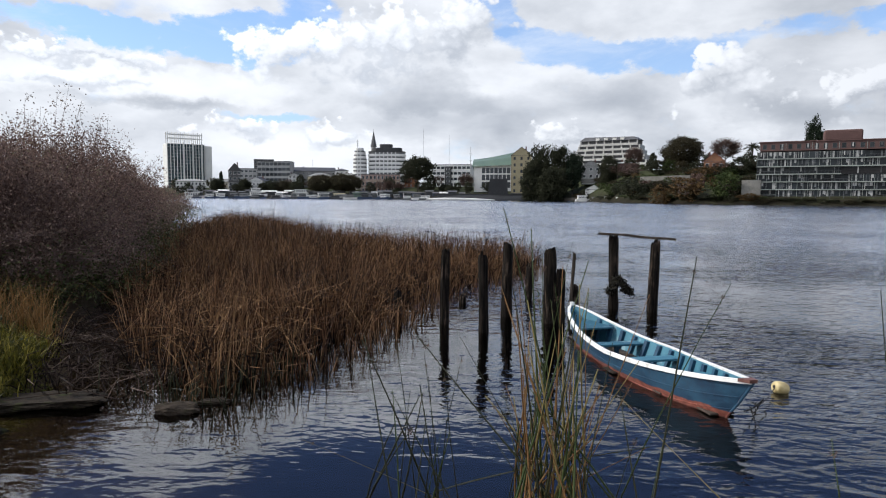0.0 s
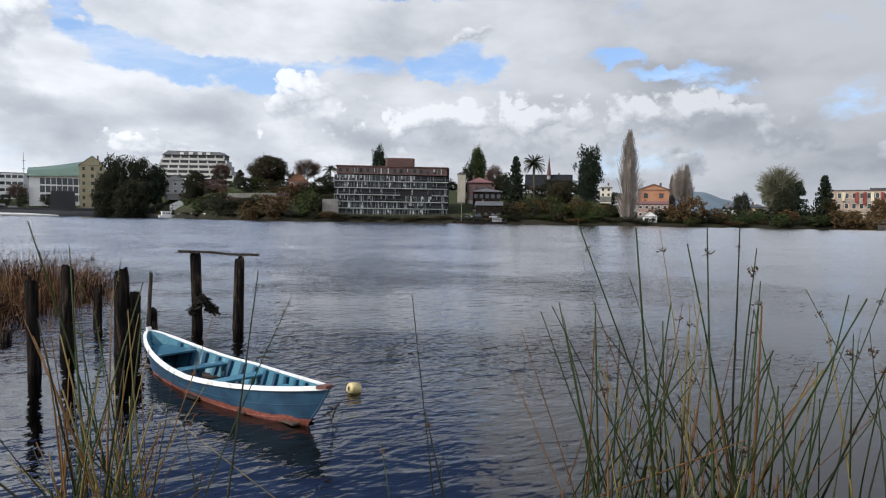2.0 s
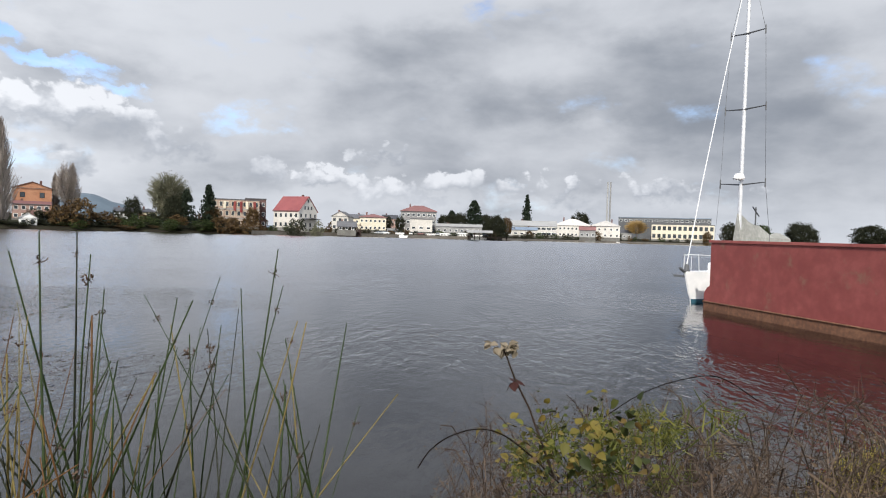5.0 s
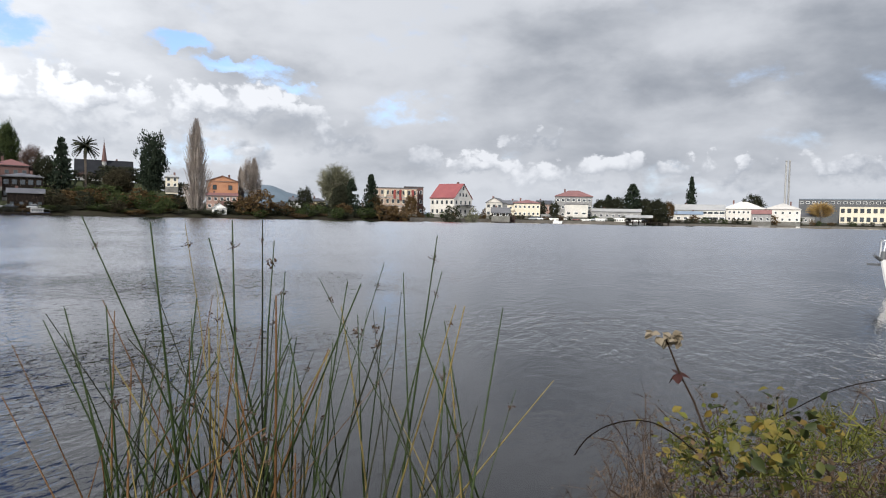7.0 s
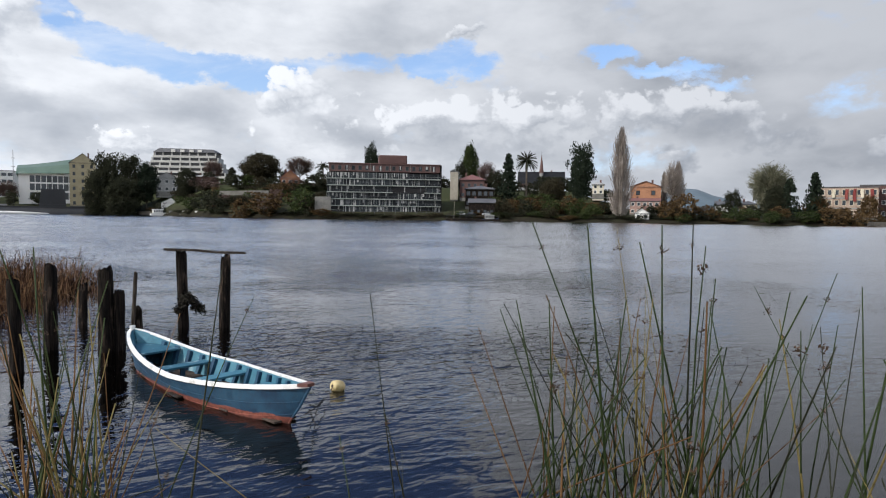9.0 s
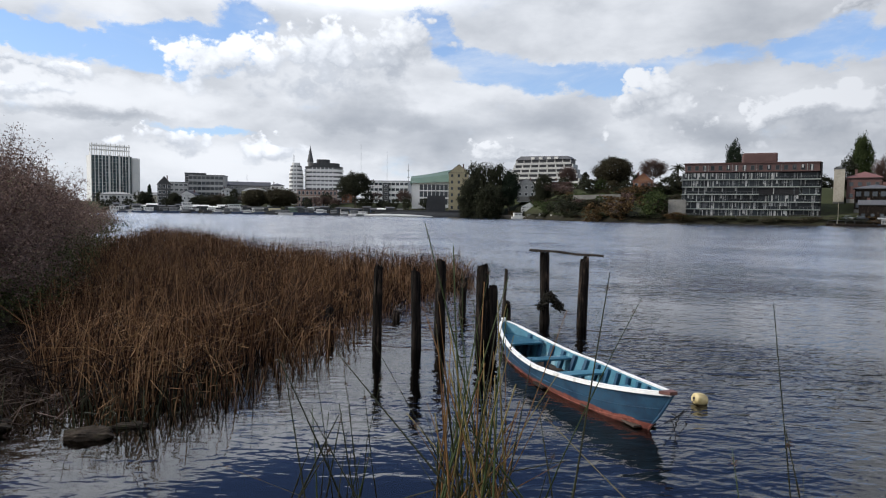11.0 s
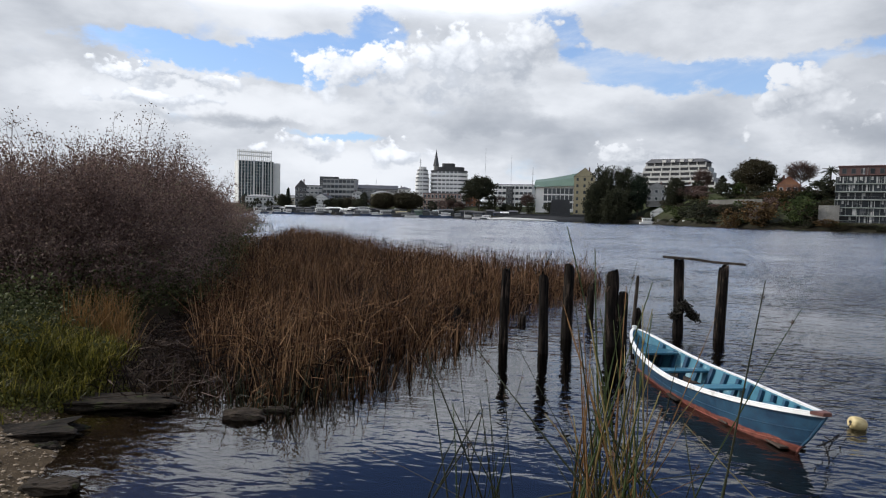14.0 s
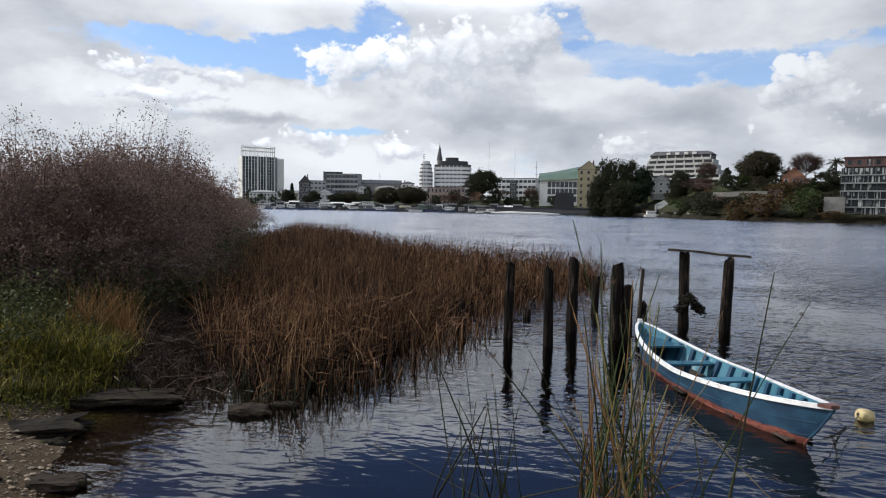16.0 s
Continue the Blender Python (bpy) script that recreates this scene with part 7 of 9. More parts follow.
def barge():
    ang = math.atan2(-0.354, -0.935)
    b = thing("barge", Matrix.Translation((23.64, -6.69, 0)) @ Matrix.Rotation(ang, 4, "Z"), "moored barge with flat faded red steel side and rusty waterline", "barge")
    bm = bmesh.new()
    # local x runs along the side, +y away from the near bank
    prof = [(0.28, 2.36), (0.28, 0.86), (0.14, 0.78), (0.0, 0.60), (0.0, -0.8)]
    L, W = 13.0, 4.2
    front = [bm.verts.new((x, 0, z)) for x, z in prof] + [bm.verts.new((L, 0, -0.8)), bm.verts.new((L, 0, 2.36))]
    back = [bm.verts.new((v.co.x, W, v.co.z)) for v in front]
    f = bm.faces.new(front)
    bm.faces.new(back[::-1])
    n = len(front)
    for k in range(n):
        bm.faces.new((front[k], front[(k + 1) % n], back[(k + 1) % n], back[k]))
    bmesh.ops.recalc_face_normals(bm, faces=bm.faces)
    part("hull", bm, RUSTRED, b)
    bm = bmesh.new()
    box(bm, -0.012, L, -0.012, -0.003, -0.3, 0.30)
    part("rust_band", bm, RUSTB, b, "brown rusted band at the waterline")
    bm = bmesh.new()
    rod(bm, (0.0, -0.03, 0.31), (L, -0.03, 0.31), 0.025, 0.025, 6)
    part("rubbing_strake", bm, RUSTB, b)
    bm = bmesh.new()
    box(bm, 0.22, L, -0.05, 0.06, 2.33, 2.42, 0.01)
    part("deck_edge", bm, RUSTRED, b)


barge()


def yacht():
    bow, mastp = Vector((25.66, -6.52, 0)), Vector((28.4, -9.3, 0))
    ax = (mastp - bow).normalized()
    m = Matrix.Translation(bow) @ Matrix.Rotation(math.atan2(ax.y, ax.x), 4, "Z")
    b = thing("sailing_yacht", m, "white sailing yacht with furled sail, tall silver mast and blue waterline", "yacht")
    L = 11.0
    bm = bmesh.new()
    rows = []
    for k in range(15):
        u = k / 14
        hb = 1.6 * min(1.0, (u * 2.0) ** 0.75 if u > 0 else 0.02) * (1 - 0.25 * max(0, u - 0.6))
        hb = max(hb, 0.03)
        x = L * u
        zt = 1.22 - 0.25 * u
        rk = 0.55 * max(0, 1 - u * 5)
        rows.append([bm.verts.new(p) for p in ((x, -hb, zt), (x + rk * 0.55, -hb * 0.92, 0.42), (x + rk * 0.8, -hb * 0.82, 0.16), (x + rk, -hb * 0.6, -0.4), (x + rk, hb * 0.6, -0.4), (x + rk * 0.8, hb * 0.82, 0.16), (x + rk * 0.55, hb * 0.92, 0.42), (x, hb, zt))])
    for p, q in zip(rows, rows[1:]):
        for j in range(8):
            fc = bm.faces.new((p[j], p[(j + 1) % 8], q[(j + 1) % 8], q[j]))
            fc.material_index = 1 if j in (2, 3, 4) else 0
    bm.faces.new(rows[-1])
    bm.faces.new(rows[0])
    bmesh.ops.recalc_face_normals(bm, faces=bm.faces)
    part("hull", bm, (WHITEGEL, BLUEGEL), b, smooth=False)
    bm = bmesh.new()
    box(bm, 3.2, 8.0, -0.95, 0.95, 1.05, 1.5, 0.1)
    part("coachroof", bm, WHITEGEL, b)
    mx = (mastp - bow).length
    bm = bmesh.new()
    tube(bm, [(mx, 0, 1.0), (mx + 0.03, 0, 6.0), (mx + 0.1, 0, 14.2)], [0.09, 0.08, 0.065], 10)
    part("mast", bm, ALLOY, b, "tall silver mast")
    for z, half in ((4.75, 0.95), (7.85, 0.85), (10.95, 0.72)):
        for sg in (-1, 1):
            bm = bmesh.new()
            rod(bm, (mx, 0, z), (mx + 0.12, sg * half, z + 0.08), 0.035, 0.022, 6)
            part("spreader", bm, STEELG, b)
        for sg in (-1, 1):
            bm = bmesh.new()
            rod(bm, (mx + 0.12, sg * half, z - 0.12), (mx + 0.12, sg * half, z + 0.24), 0.028, 0.022, 6)
            part("spreader_end", bm, STEELG, b)
    for sg in (-1, 1):
        bm = bmesh.new()
        tube(bm, [(mx + 0.3, sg * 1.3, 1.05), (mx + 0.12, sg * 0.95, 4.83), (mx + 0.12, sg * 0.85, 7.93), (mx + 0.12, sg * 0.72, 11.0), (mx + 0.1, 0, 14.0)], 0.008, 4)
        part("shroud", bm, STEELG, b)
    bm = bmesh.new()
    tube(bm, [(0.12, 0, 1.45), (mx * 0.25, 0, 4.6), (mx * 0.6, 0, 9.0), (mx + 0.05, 0, 13.9)], [0.018, 0.020, 0.017, 0.012], 8)
    part("furled_sail", bm, WHITEGEL, b, "white sail furled round the forestay")
    bm = bmesh.new()
    rod(bm, (0.10, 0, 1.22), (0.14, 0, 1.48), 0.085, 0.085, 10)
    part("furling_drum", bm, STEELG, b)
    bm = bmesh.new()
    rod(bm, (mx - 0.16, 0, 4.95), (mx - 0.16, 0, 5.02), 0.20, 0.235, 16)
    rod(bm, (mx - 0.16, 0, 5.02), (mx - 0.16, 0, 5.20), 0.235, 0.16, 16)
    part("radar_dome", bm, WHITEGEL, b, "white radar dome on the mast")
    bm = bmesh.new()
    rod(bm, (mx, 0, 2.35), (mx + 4.2, 0, 2.45), 0.075, 0.06, 8)
    part("boom", bm, ALLOY, b)
    bm = bmesh.new()
    rows = []
    for k in range(10):
        u = k / 9
        x = mx - 0.18 + 4.3 * u
        top = 3.55 - 0.75 * min(1, u * 1.5) + 0.06 * math.sin(u * 17)
        w = 0.16 + 0.16 * u
        rows.append([bm.verts.new(p) for p in ((x, -w, 2.15), (x, -w * 0.8, 2.6), (x, 0, top), (x, w * 0.8, 2.6), (x, w, 2.15))])
    for p, q in zip(rows, rows[1:]):
        for j in range(5):
            bm.faces.new((p[j], p[(j + 1) % 5], q[(j + 1) % 5], q[j]))
    bm.faces.new(rows[0])
    bm.faces.new(rows[-1])
    bmesh.ops.recalc_face_normals(bm, faces=bm.faces)
    part("sail_cover", bm, CANVAS, b, "grey canvas sail cover")
    for sg in (-1, 1):
        bm = bmesh.new()
        tube(bm, [(0.05, 0.02 * sg, 1.85), (0.5, sg * 0.36, 1.85), (1.2, sg * 0.75, 1.82), (1.2, sg * 0.75, 1.15)], 0.016, 6)
        rod(bm, (0.45, sg * 0.32, 1.2), (0.42, sg * 0.30, 1.85), 0.016, 0.016, 6)
        part("pulpit_rail", bm, ALLOY, b)
        for x in (2.6, 4.2, 5.8):
            bm = bmesh.new()
            rod(bm, (x, sg * 1.3, 1.0), (x, sg * 1.3, 1.72), 0.014, 0.014, 6)
            part("stanchion", bm, ALLOY, b)
        bm = bmesh.new()
        tube(bm, [(1.2, sg * 0.75, 1.8), (2.6, sg * 1.3, 1.7), (4.2, sg * 1.3, 1.7), (5.8, sg * 1.3, 1.7)], 0.006, 4)
        part("guard_wire", bm, ALLOY, b)
    bm = bmesh.new()
    tube(bm, [(-0.35, 0, 1.35), (-0.05, 0, 1.22), (0.3, 0, 1.24)], [0.05, 0.06, 0.05], 6)
    box(bm, -0.45, -0.30, -0.18, 0.18, 1.02, 1.10)
    part("anchor", bm, STEELG, b, "grey anchor on the bow roller")
    bm = bmesh.new()
    rod(bm, (mx + 3.2, 0.9, 1.3), (mx + 3.2, 0.9, 4.0), 0.03, 0.03, 6)
    rod(bm, (mx + 2.9, 0.9, 4.0), (mx + 3.5, 0.9, 3.6), 0.03, 0.03, 6)
    part("davit", bm, STEELG, b)


yacht()

# ---- plants and stones of the near bank ----
REEDS = leafy("dry_reeds", ((0.007, 0.005, 0.004), (0.026, 0.014, 0.009), (0.078, 0.038, 0.019), (0.16, 0.082, 0.038), (0.31, 0.185, 0.092)), 0.05, 0.7, speckle=1.0)
STALKG = leafy("green_stalk", ((0.016, 0.026, 0.010), (0.036, 0.052, 0.018), (0.085, 0.092, 0.034)), 0.0, 0.5)
STALKY = leafy("yellow_stalk", ((0.10, 0.080, 0.028), (0.19, 0.15, 0.055), (0.30, 0.24, 0.12)), 0.0, 0.6)
STALKB = leafy("brown_stalk", ((0.06, 0.032, 0.015), (0.14, 0.075, 0.03), (0.24, 0.15, 0.07)), 0.0, 0.7)
STALKD = leafy("dark_stalk", ((0.012, 0.014, 0.010), (0.03, 0.032, 0.018), (0.05, 0.048, 0.025)), 0.0, 0.6)
LITTER = leafy("fallen_stems", ((0.006, 0.005, 0.004), (0.020, 0.013, 0.010), (0.050, 0.033, 0.025), (0.15, 0.11, 0.09)), 0.0, 0.8)
# near black: paints the shade among the reed feet, also colours bare canes
REEDDARK = leafy("reed_shade_and_dark_cane", ((0.004, 0.003, 0.0025), (0.012, 0.008, 0.006), (0.035, 0.020, 0.013)), 0.0, 0.9)
SEED = leafy("brown_seed_head", ((0.03, 0.02, 0.014), (0.07, 0.045, 0.03), (0.13, 0.085, 0.06)), 0.1, 0.8)
GRASSL = leafy("bank_grass", ((0.021, 0.023, 0.007), (0.067, 0.067, 0.013), (0.184, 0.161, 0.025), (0.391, 0.310, 0.081)), 0.35, 0.55)
GRASSDRY = leafy("dry_bank_grass", ((0.10, 0.055, 0.02), (0.20, 0.11, 0.04), (0.30, 0.19, 0.08)), 0.2, 0.7)
TWIGS = leafy("shrub_twigs", ((0.061, 0.043, 0.039), (0.152, 0.104, 0.090), (0.281, 0.207, 0.183)), 0.0, 0.8)
SHRUBL = leafy("fading_shrub_leaves", ((0.055, 0.034, 0.030), (0.140, 0.090, 0.076), (0.268, 0.183, 0.149), (0.183, 0.171, 0.104)), 0.2, 0.7)
SHRUBG = leafy("dark_undergrowth_leaves", ((0.022, 0.028, 0.012), (0.058, 0.067, 0.026), (0.126, 0.130, 0.054)), 0.2, 0.6)


MOSSY = leafy("mossy_growth", ((0.030, 0.033, 0.010), (0.086, 0.090, 0.024), (0.196, 0.172, 0.048)), 0.2, 0.8)


def inside(px, py, poly):
    ok = np.zeros(px.shape, bool)
    n = len(poly)
    for k in range(n):
        (x0, y0), (x1, y1) = poly[k], poly[(k + 1) % n]
        hit = ((y0 > py) != (y1 > py)) & (px < (x1 - x0) * (py - y0) / (y1 - y0 + 1e-12) + x0)
        ok ^= hit
    return ok


def stems_stuff(name, poly, count, lo, hi, mat, label, seed, near_bias=0.0, lean=0.16, thick=0.0042, base=-0.15, bent=0.12):
    """A stand of reeds: each stem bends once, some are broken."""
    rng = np.random.default_rng(seed)
    px, py = np.array([p[0] for p in poly]), np.array([p[1] for p in poly])
    pts = np.zeros((0, 2))
    while len(pts) < count:
        q = np.stack([rng.uniform(px.min(), px.max(), count * 3), rng.uniform(py.min(), py.max(), count * 3)], 1)
        keep = inside(q[:, 0], q[:, 1], poly)
        if near_bias:
            d = np.hypot(q[:, 0] - CX, q[:, 1] - CY)
            keep &= rng.uniform(0, 1, len(q)) < np.clip(near_bias / d, 0.08, 1.0)
        clump = np.array([noise.noise(Vector((x * 0.8, y * 0.8, seed))) for x, y in q[keep]])
        pts = np.concatenate([pts, q[keep][rng.uniform(-0.9, 0.9, len(clump)) < clump + 0.45]])
    pts = pts[:count]
    n = count
    g = np.maximum(ground_z(pts[:, 0], pts[:, 1]), base)
    h = rng.uniform(lo, hi, n) * (0.86 + 0.14 * np.array([noise.noise(Vector((x * 0.35, y * 0.35, 3.0 + seed))) for x, y in pts]) * 2)
    h = np.where(rng.uniform(0, 1, n) < 0.12, h * rng.uniform(0.4, 0.8, n), h)
    p0 = np.stack([pts[:, 0], pts[:, 1], g], 1)
    ln = rng.normal(0, lean, (n, 2)) + np.array([0.05, 0.02])
    p1 = p0 + np.stack([ln[:, 0] * h * 0.35, ln[:, 1] * h * 0.35, h * 0.55], 1)
    p2 = p0 + np.stack([ln[:, 0] * h, ln[:, 1] * h, h * np.sqrt(np.clip(1 - (ln ** 2).sum(1), 0.5, 1))], 1)
    brk = rng.uniform(0, 1, n) < bent
    side = rng.normal(0, 1, (n, 2))
    side /= np.linalg.norm(side, axis=1, keepdims=True)
    p2[brk] = p1[brk] + np.concatenate([side[brk] * (h[brk] * 0.42)[:, None], (rng.uniform(-0.25, 0.25, brk.sum()) * h[brk])[:, None]], 1)
    r = thick * rng.uniform(0.7, 1.5, n)
    # both lengths of a stem interleaved, three sides each
    q = np.concatenate([prism_quads(p0, p1, r, r * 0.9), prism_quads(p1, p2, r * 0.9, r * 0.25)])
    ob = new(name, quads_mesh(name, q, mat))
    return tagged(ob, label, "reeds", kind="stuff")


BED = ((-2.75, 6.9), (-2.1, 9.4), (-1.55, 12.2), (-0.75, 15.2), (0.9, 18), (2.4, 21), (2.0, 24), (-2.5, 28), (-8, 35), (-17, 52), (-25, 62), (-17, 34), (-11.4, 21), (-7.4, 13.0), (-5.2, 9.4), (-4.5, 8.0), (-3.7, 7.4))
stems_stuff("reed_bed", BED, 21000, 0.8, 1.75, REEDS, "dense bed of dry brown reeds in shallow water", 1, 11.0, 0.27, 0.0056, bent=0.40)
# stubble whose near-black colour stands for the shade low in the bed
stems_stuff("reed_undergrowth", BED, 13000, 0.25, 0.95, REEDDARK, "broken reed stubble coloured dark as the shade under the standing reeds", 6, 9.0, 0.4, 0.008, bent=0.4)
stems_stuff("reed_fringe", ((-2.9, 6.4), (-1.75, 7.6), (-1.0, 9.6), (-0.6, 12.0), (0.1, 15.0), (1.7, 17.5), (3.0, 20.5), (2.2, 22), (0.4, 18.5), (-1.0, 15.2), (-1.9, 12), (-2.5, 9.2), (-3.6, 7.2)), 1100, 0.35, 1.25, REEDS, "thin broken reeds standing in the water along the edge of the bed", 2, 14.0, 0.30, 0.0052, bent=0.35)
stems_stuff("reed_litter", ((-5.0, 6.6), (-3.6, 6.6), (-3.4, 8.0), (-5.2, 10.5), (-7.2, 12.2), (-6.6, 10.0)), 900, 0.25, 0.7, LITTER, "dead reed stems fallen on the muddy edge", 3, 0.0, 1.3, 0.006, bent=0.6)
stems_stuff("reed_shoots", ((-4.3, 6.6), (-2.5, 6.3), (-1.8, 8.4), (-3.2, 8.0)), 160, 0.25, 0.75, STALKD, "dark dead shoots standing in the shallows", 4, 0.0, 0.3, 0.006)


def blades(name, poly, count, lo, hi, mat, label, seed, width=0.006, droop=0.5):
    rng = np.random.default_rng(seed)
    px, py = np.array([p[0] for p in poly]), np.array([p[1] for p in poly])
    pts = np.zeros((0, 2))
    while len(pts) < count:
        q = np.stack([rng.uniform(px.min(), px.max(), count), rng.uniform(py.min(), py.max(), count)], 1)
        pts = np.concatenate([pts, q[inside(q[:, 0], q[:, 1], poly)]])
    pts = pts[:count]
    tuft = pts[rng.integers(0, max(1, count // 45), count)]
    pts = np.where(rng.uniform(0, 1, (count, 1)) < 0.65, tuft + rng.normal(0, 0.09, (count, 2)), pts)
    z = ground_z(pts[:, 0], pts[:, 1])
    keep = z > -0.05
    pts, z = pts[keep], z[keep]
    n = len(pts)
    h = rng.uniform(lo, hi, n)
    a = rng.uniform(0, 6.28, n)
    out = rng.uniform(0.15, 0.9, n) * droop
    d = np.stack([np.cos(a), np.sin(a)], 1)
    w = np.stack([-np.sin(a), np.cos(a), 0 * a], 1) * (width * rng.uniform(0.6, 1.4, n))[:, None]
    s = [np.concatenate([pts + d * (h * out * f ** 2)[:, None], (z - 0.03 + h * (f - 0.45 * out * f ** 2.4))[:, None]], 1) for f in (0, 0.4, 0.75, 1.0)]
    q = [np.stack([s[k] - w * k0, s[k] + w * k0, s[k + 1] + w * k1, s[k + 1] - w * k1], 1) for k, k0, k1 in ((0, 1.0, 0.9), (1, 0.9, 0.6), (2, 0.6, 0.08))]
    ob = new(name, quads_mesh(name, np.concatenate(q), mat))
    return tagged(ob, label, "grass", kind="stuff")


def weeds(name, poly, count, top, size, mat, label, seed):
    """Low leafy growth in mounds."""
    rng = np.random.default_rng(seed)
    px, py = np.array([p[0] for p in poly]), np.array([p[1] for p in poly])
    pts = np.zeros((0, 2))
    while len(pts) < count:
        q = np.stack([rng.uniform(px.min(), px.max(), count), rng.uniform(py.min(), py.max(), count)], 1)
        pts = np.concatenate([pts, q[inside(q[:, 0], q[:, 1], poly)]])
    pts = pts[:count]
    mound = np.array([max(0.12, 0.5 + 0.9 * noise.noise(Vector((x * 1.1, y * 1.1, seed)))) for x, y in pts])
    z = ground_z(pts[:, 0], pts[:, 1]) + rng.uniform(0, 1, count) ** 0.7 * top * mound
    ob = new(name, quads_mesh(name, leaf_quads(np.concatenate([pts, z[:, None]], 1), size, rng, 0.3, 0.6), mat))
    return tagged(ob, label, "weeds", kind="stuff")


weeds("weeds", ((-5.4, 7.6), (-6.0, 6.4), (-9, 6.2), (-11, 9), (-9.5, 12.5), (-7.4, 11.2)), 14000, 0.75, 0.030, SHRUBG, "dark leafy weeds on the bank", 15)
weeds("weeds", ((-4.72, 6.85), (-4.95, 6.2), (-4.95, 5.5), (-5.2, 4.9), (-7.5, 4.2), (-8.5, 6.5), (-5.2, 7.4)), 9000, 0.26, 0.020, MOSSY, "low mossy growth at the water's edge", 16)
blades("grass", ((-4.95, 6.8), (-4.95, 6.2), (-5.6, 5.6), (-7.4, 6.0), (-7.4, 8.8), (-6.4, 9.2), (-5.6, 7.8)), 6500, 0.12, 0.36, GRASSL, "long yellow-green grass on the river bank", 11, 0.008, 1.1)
blades("grass", ((-5.15, 6.75), (-6.1, 6.5), (-6.4, 7.8), (-5.5, 8.0)), 2200, 0.22, 0.52, GRASSL, "dense tuft of long yellow-green grass", 17, 0.008, 1.0)
blades("dry_grass", ((-5.6, 8.0), (-6.3, 9.2), (-7.2, 9.6), (-6.4, 7.6)), 420, 0.45, 1.15, GRASSDRY, "tall dry orange grass stems", 12, 0.005, 0.75)
blades("grass", ((-5.1, 5.3), (-4.9, 4.3), (-3.9, 2.4), (-3.2, -1.5), (-9, -1), (-8, 5.5)), 3500, 0.06, 0.25, GRASSL, "short grass on the muddy bank", 13)
blades("grass", ((1.5, 0.4), (4.2, -0.8), (9, -5), (8, -8), (1.0, -3.0), (-1.5, -0.5)), 7000, 0.15, 0.5, GRASSL, "rank grass under the brambles", 14)


def shrub(az, d, w, top, seed, shoots, leaves, label, green=0.22, leaf=0.026):
    """A twiggy bush: shoots from the root to a lobed dome, small leaves along their outer half, darker undergrowth at the foot."""
    rng = np.random.default_rng(seed)
    p = spot(az, d)
    z = gz(p.x, p.y)
    h = top - z
    b = thing("shrub", Matrix.Translation((p.x, p.y, z)), label, "shrub", "shrubs on the near bank")
    n = shoots
    dr = rng.normal(size=(n, 3))
    dr[:, 2] = np.abs(dr[:, 2]) * 0.9 + 0.05
    dr /= np.linalg.norm(dr, axis=1, keepdims=True)
    rad = lobes(dr, seed, 0.20) * rng.uniform(0.70, 1.0, n)
    rad = np.where(rng.uniform(0, 1, n) < 0.02, rad * 1.10, rad)
    rad = rad / np.quantile(rad, 0.96)
    p2 = dr * rad[:, None] * np.array([w / 2, w / 2, h])
    p0 = np.stack([p2[:, 0] * 0.25, p2[:, 1] * 0.25, np.zeros(n) - 0.1], 1) + rng.normal(0, 0.12, (n, 3)) * np.array([1, 1, 0])
    p1 = p0 * 0.45 + p2 * 0.55 + np.array([0, 0, 1]) * (0.10 * h) + rng.normal(0, 0.10, (n, 3))
    tw = np.concatenate([prism_quads(p0, p1, 0.013, 0.008), prism_quads(p1, p2, 0.008, 0.0025)])
    # side twigs
    m = n * 9
    src = rng.integers(0, n, m)
    f = rng.uniform(0.2, 0.95, (m, 1))
    a0 = p1[src] * (1 - f) + p2[src] * f
    a1 = a0 + rng.normal(0, 1, (m, 3)) * np.array([0.16, 0.16, 0.12]) + np.array([0, 0, 0.10])
    tw = np.concatenate([tw, prism_quads(a0, a1, 0.0038, 0.0016)])
    tagged(child("brushwood", quads_mesh("brushwood", tw, TWIGS), b), kind="stuff")
    leaves = int(leaves * 1.05)
    src = rng.integers(0, m, leaves)
    f = rng.uniform(0.2, 1.05, (leaves, 1))
    c = a0[src] * (1 - f) + a1[src] * f + rng.normal(0, 0.045, (leaves, 3))
    shell = rng.uniform(0, 1, leaves) < 0.45
    c[shell] = p2[rng.integers(0, n, shell.sum())] * rng.uniform(0.84, 1.0, (shell.sum(), 1)) + rng.normal(0, 0.13, (shell.sum(), 3))
    child("foliage", quads_mesh("foliage", leaf_quads(c, leaf, rng), SHRUBL), b, "small fading brown and grey-green leaves")
    k = int(leaves * green)
    a = rng.uniform(0, 6.28, k)
    rr = np.sqrt(rng.uniform(0.1, 1, k)) * w * 0.52
    zz = rng.uniform(0, 1, k) ** 1.3 * h * 0.38 * np.sqrt(np.clip(1.05 - (rr / (w * 0.54)) ** 2, 0.1, 1))
    c = np.stack([np.cos(a) * rr, np.sin(a) * rr, zz], 1) + rng.normal(0, 0.10, (k, 3))
    child("undergrowth", quads_mesh("undergrowth", leaf_quads(c, leaf * 1.2, rng), SHRUBG), b, "dark green leafy undergrowth")


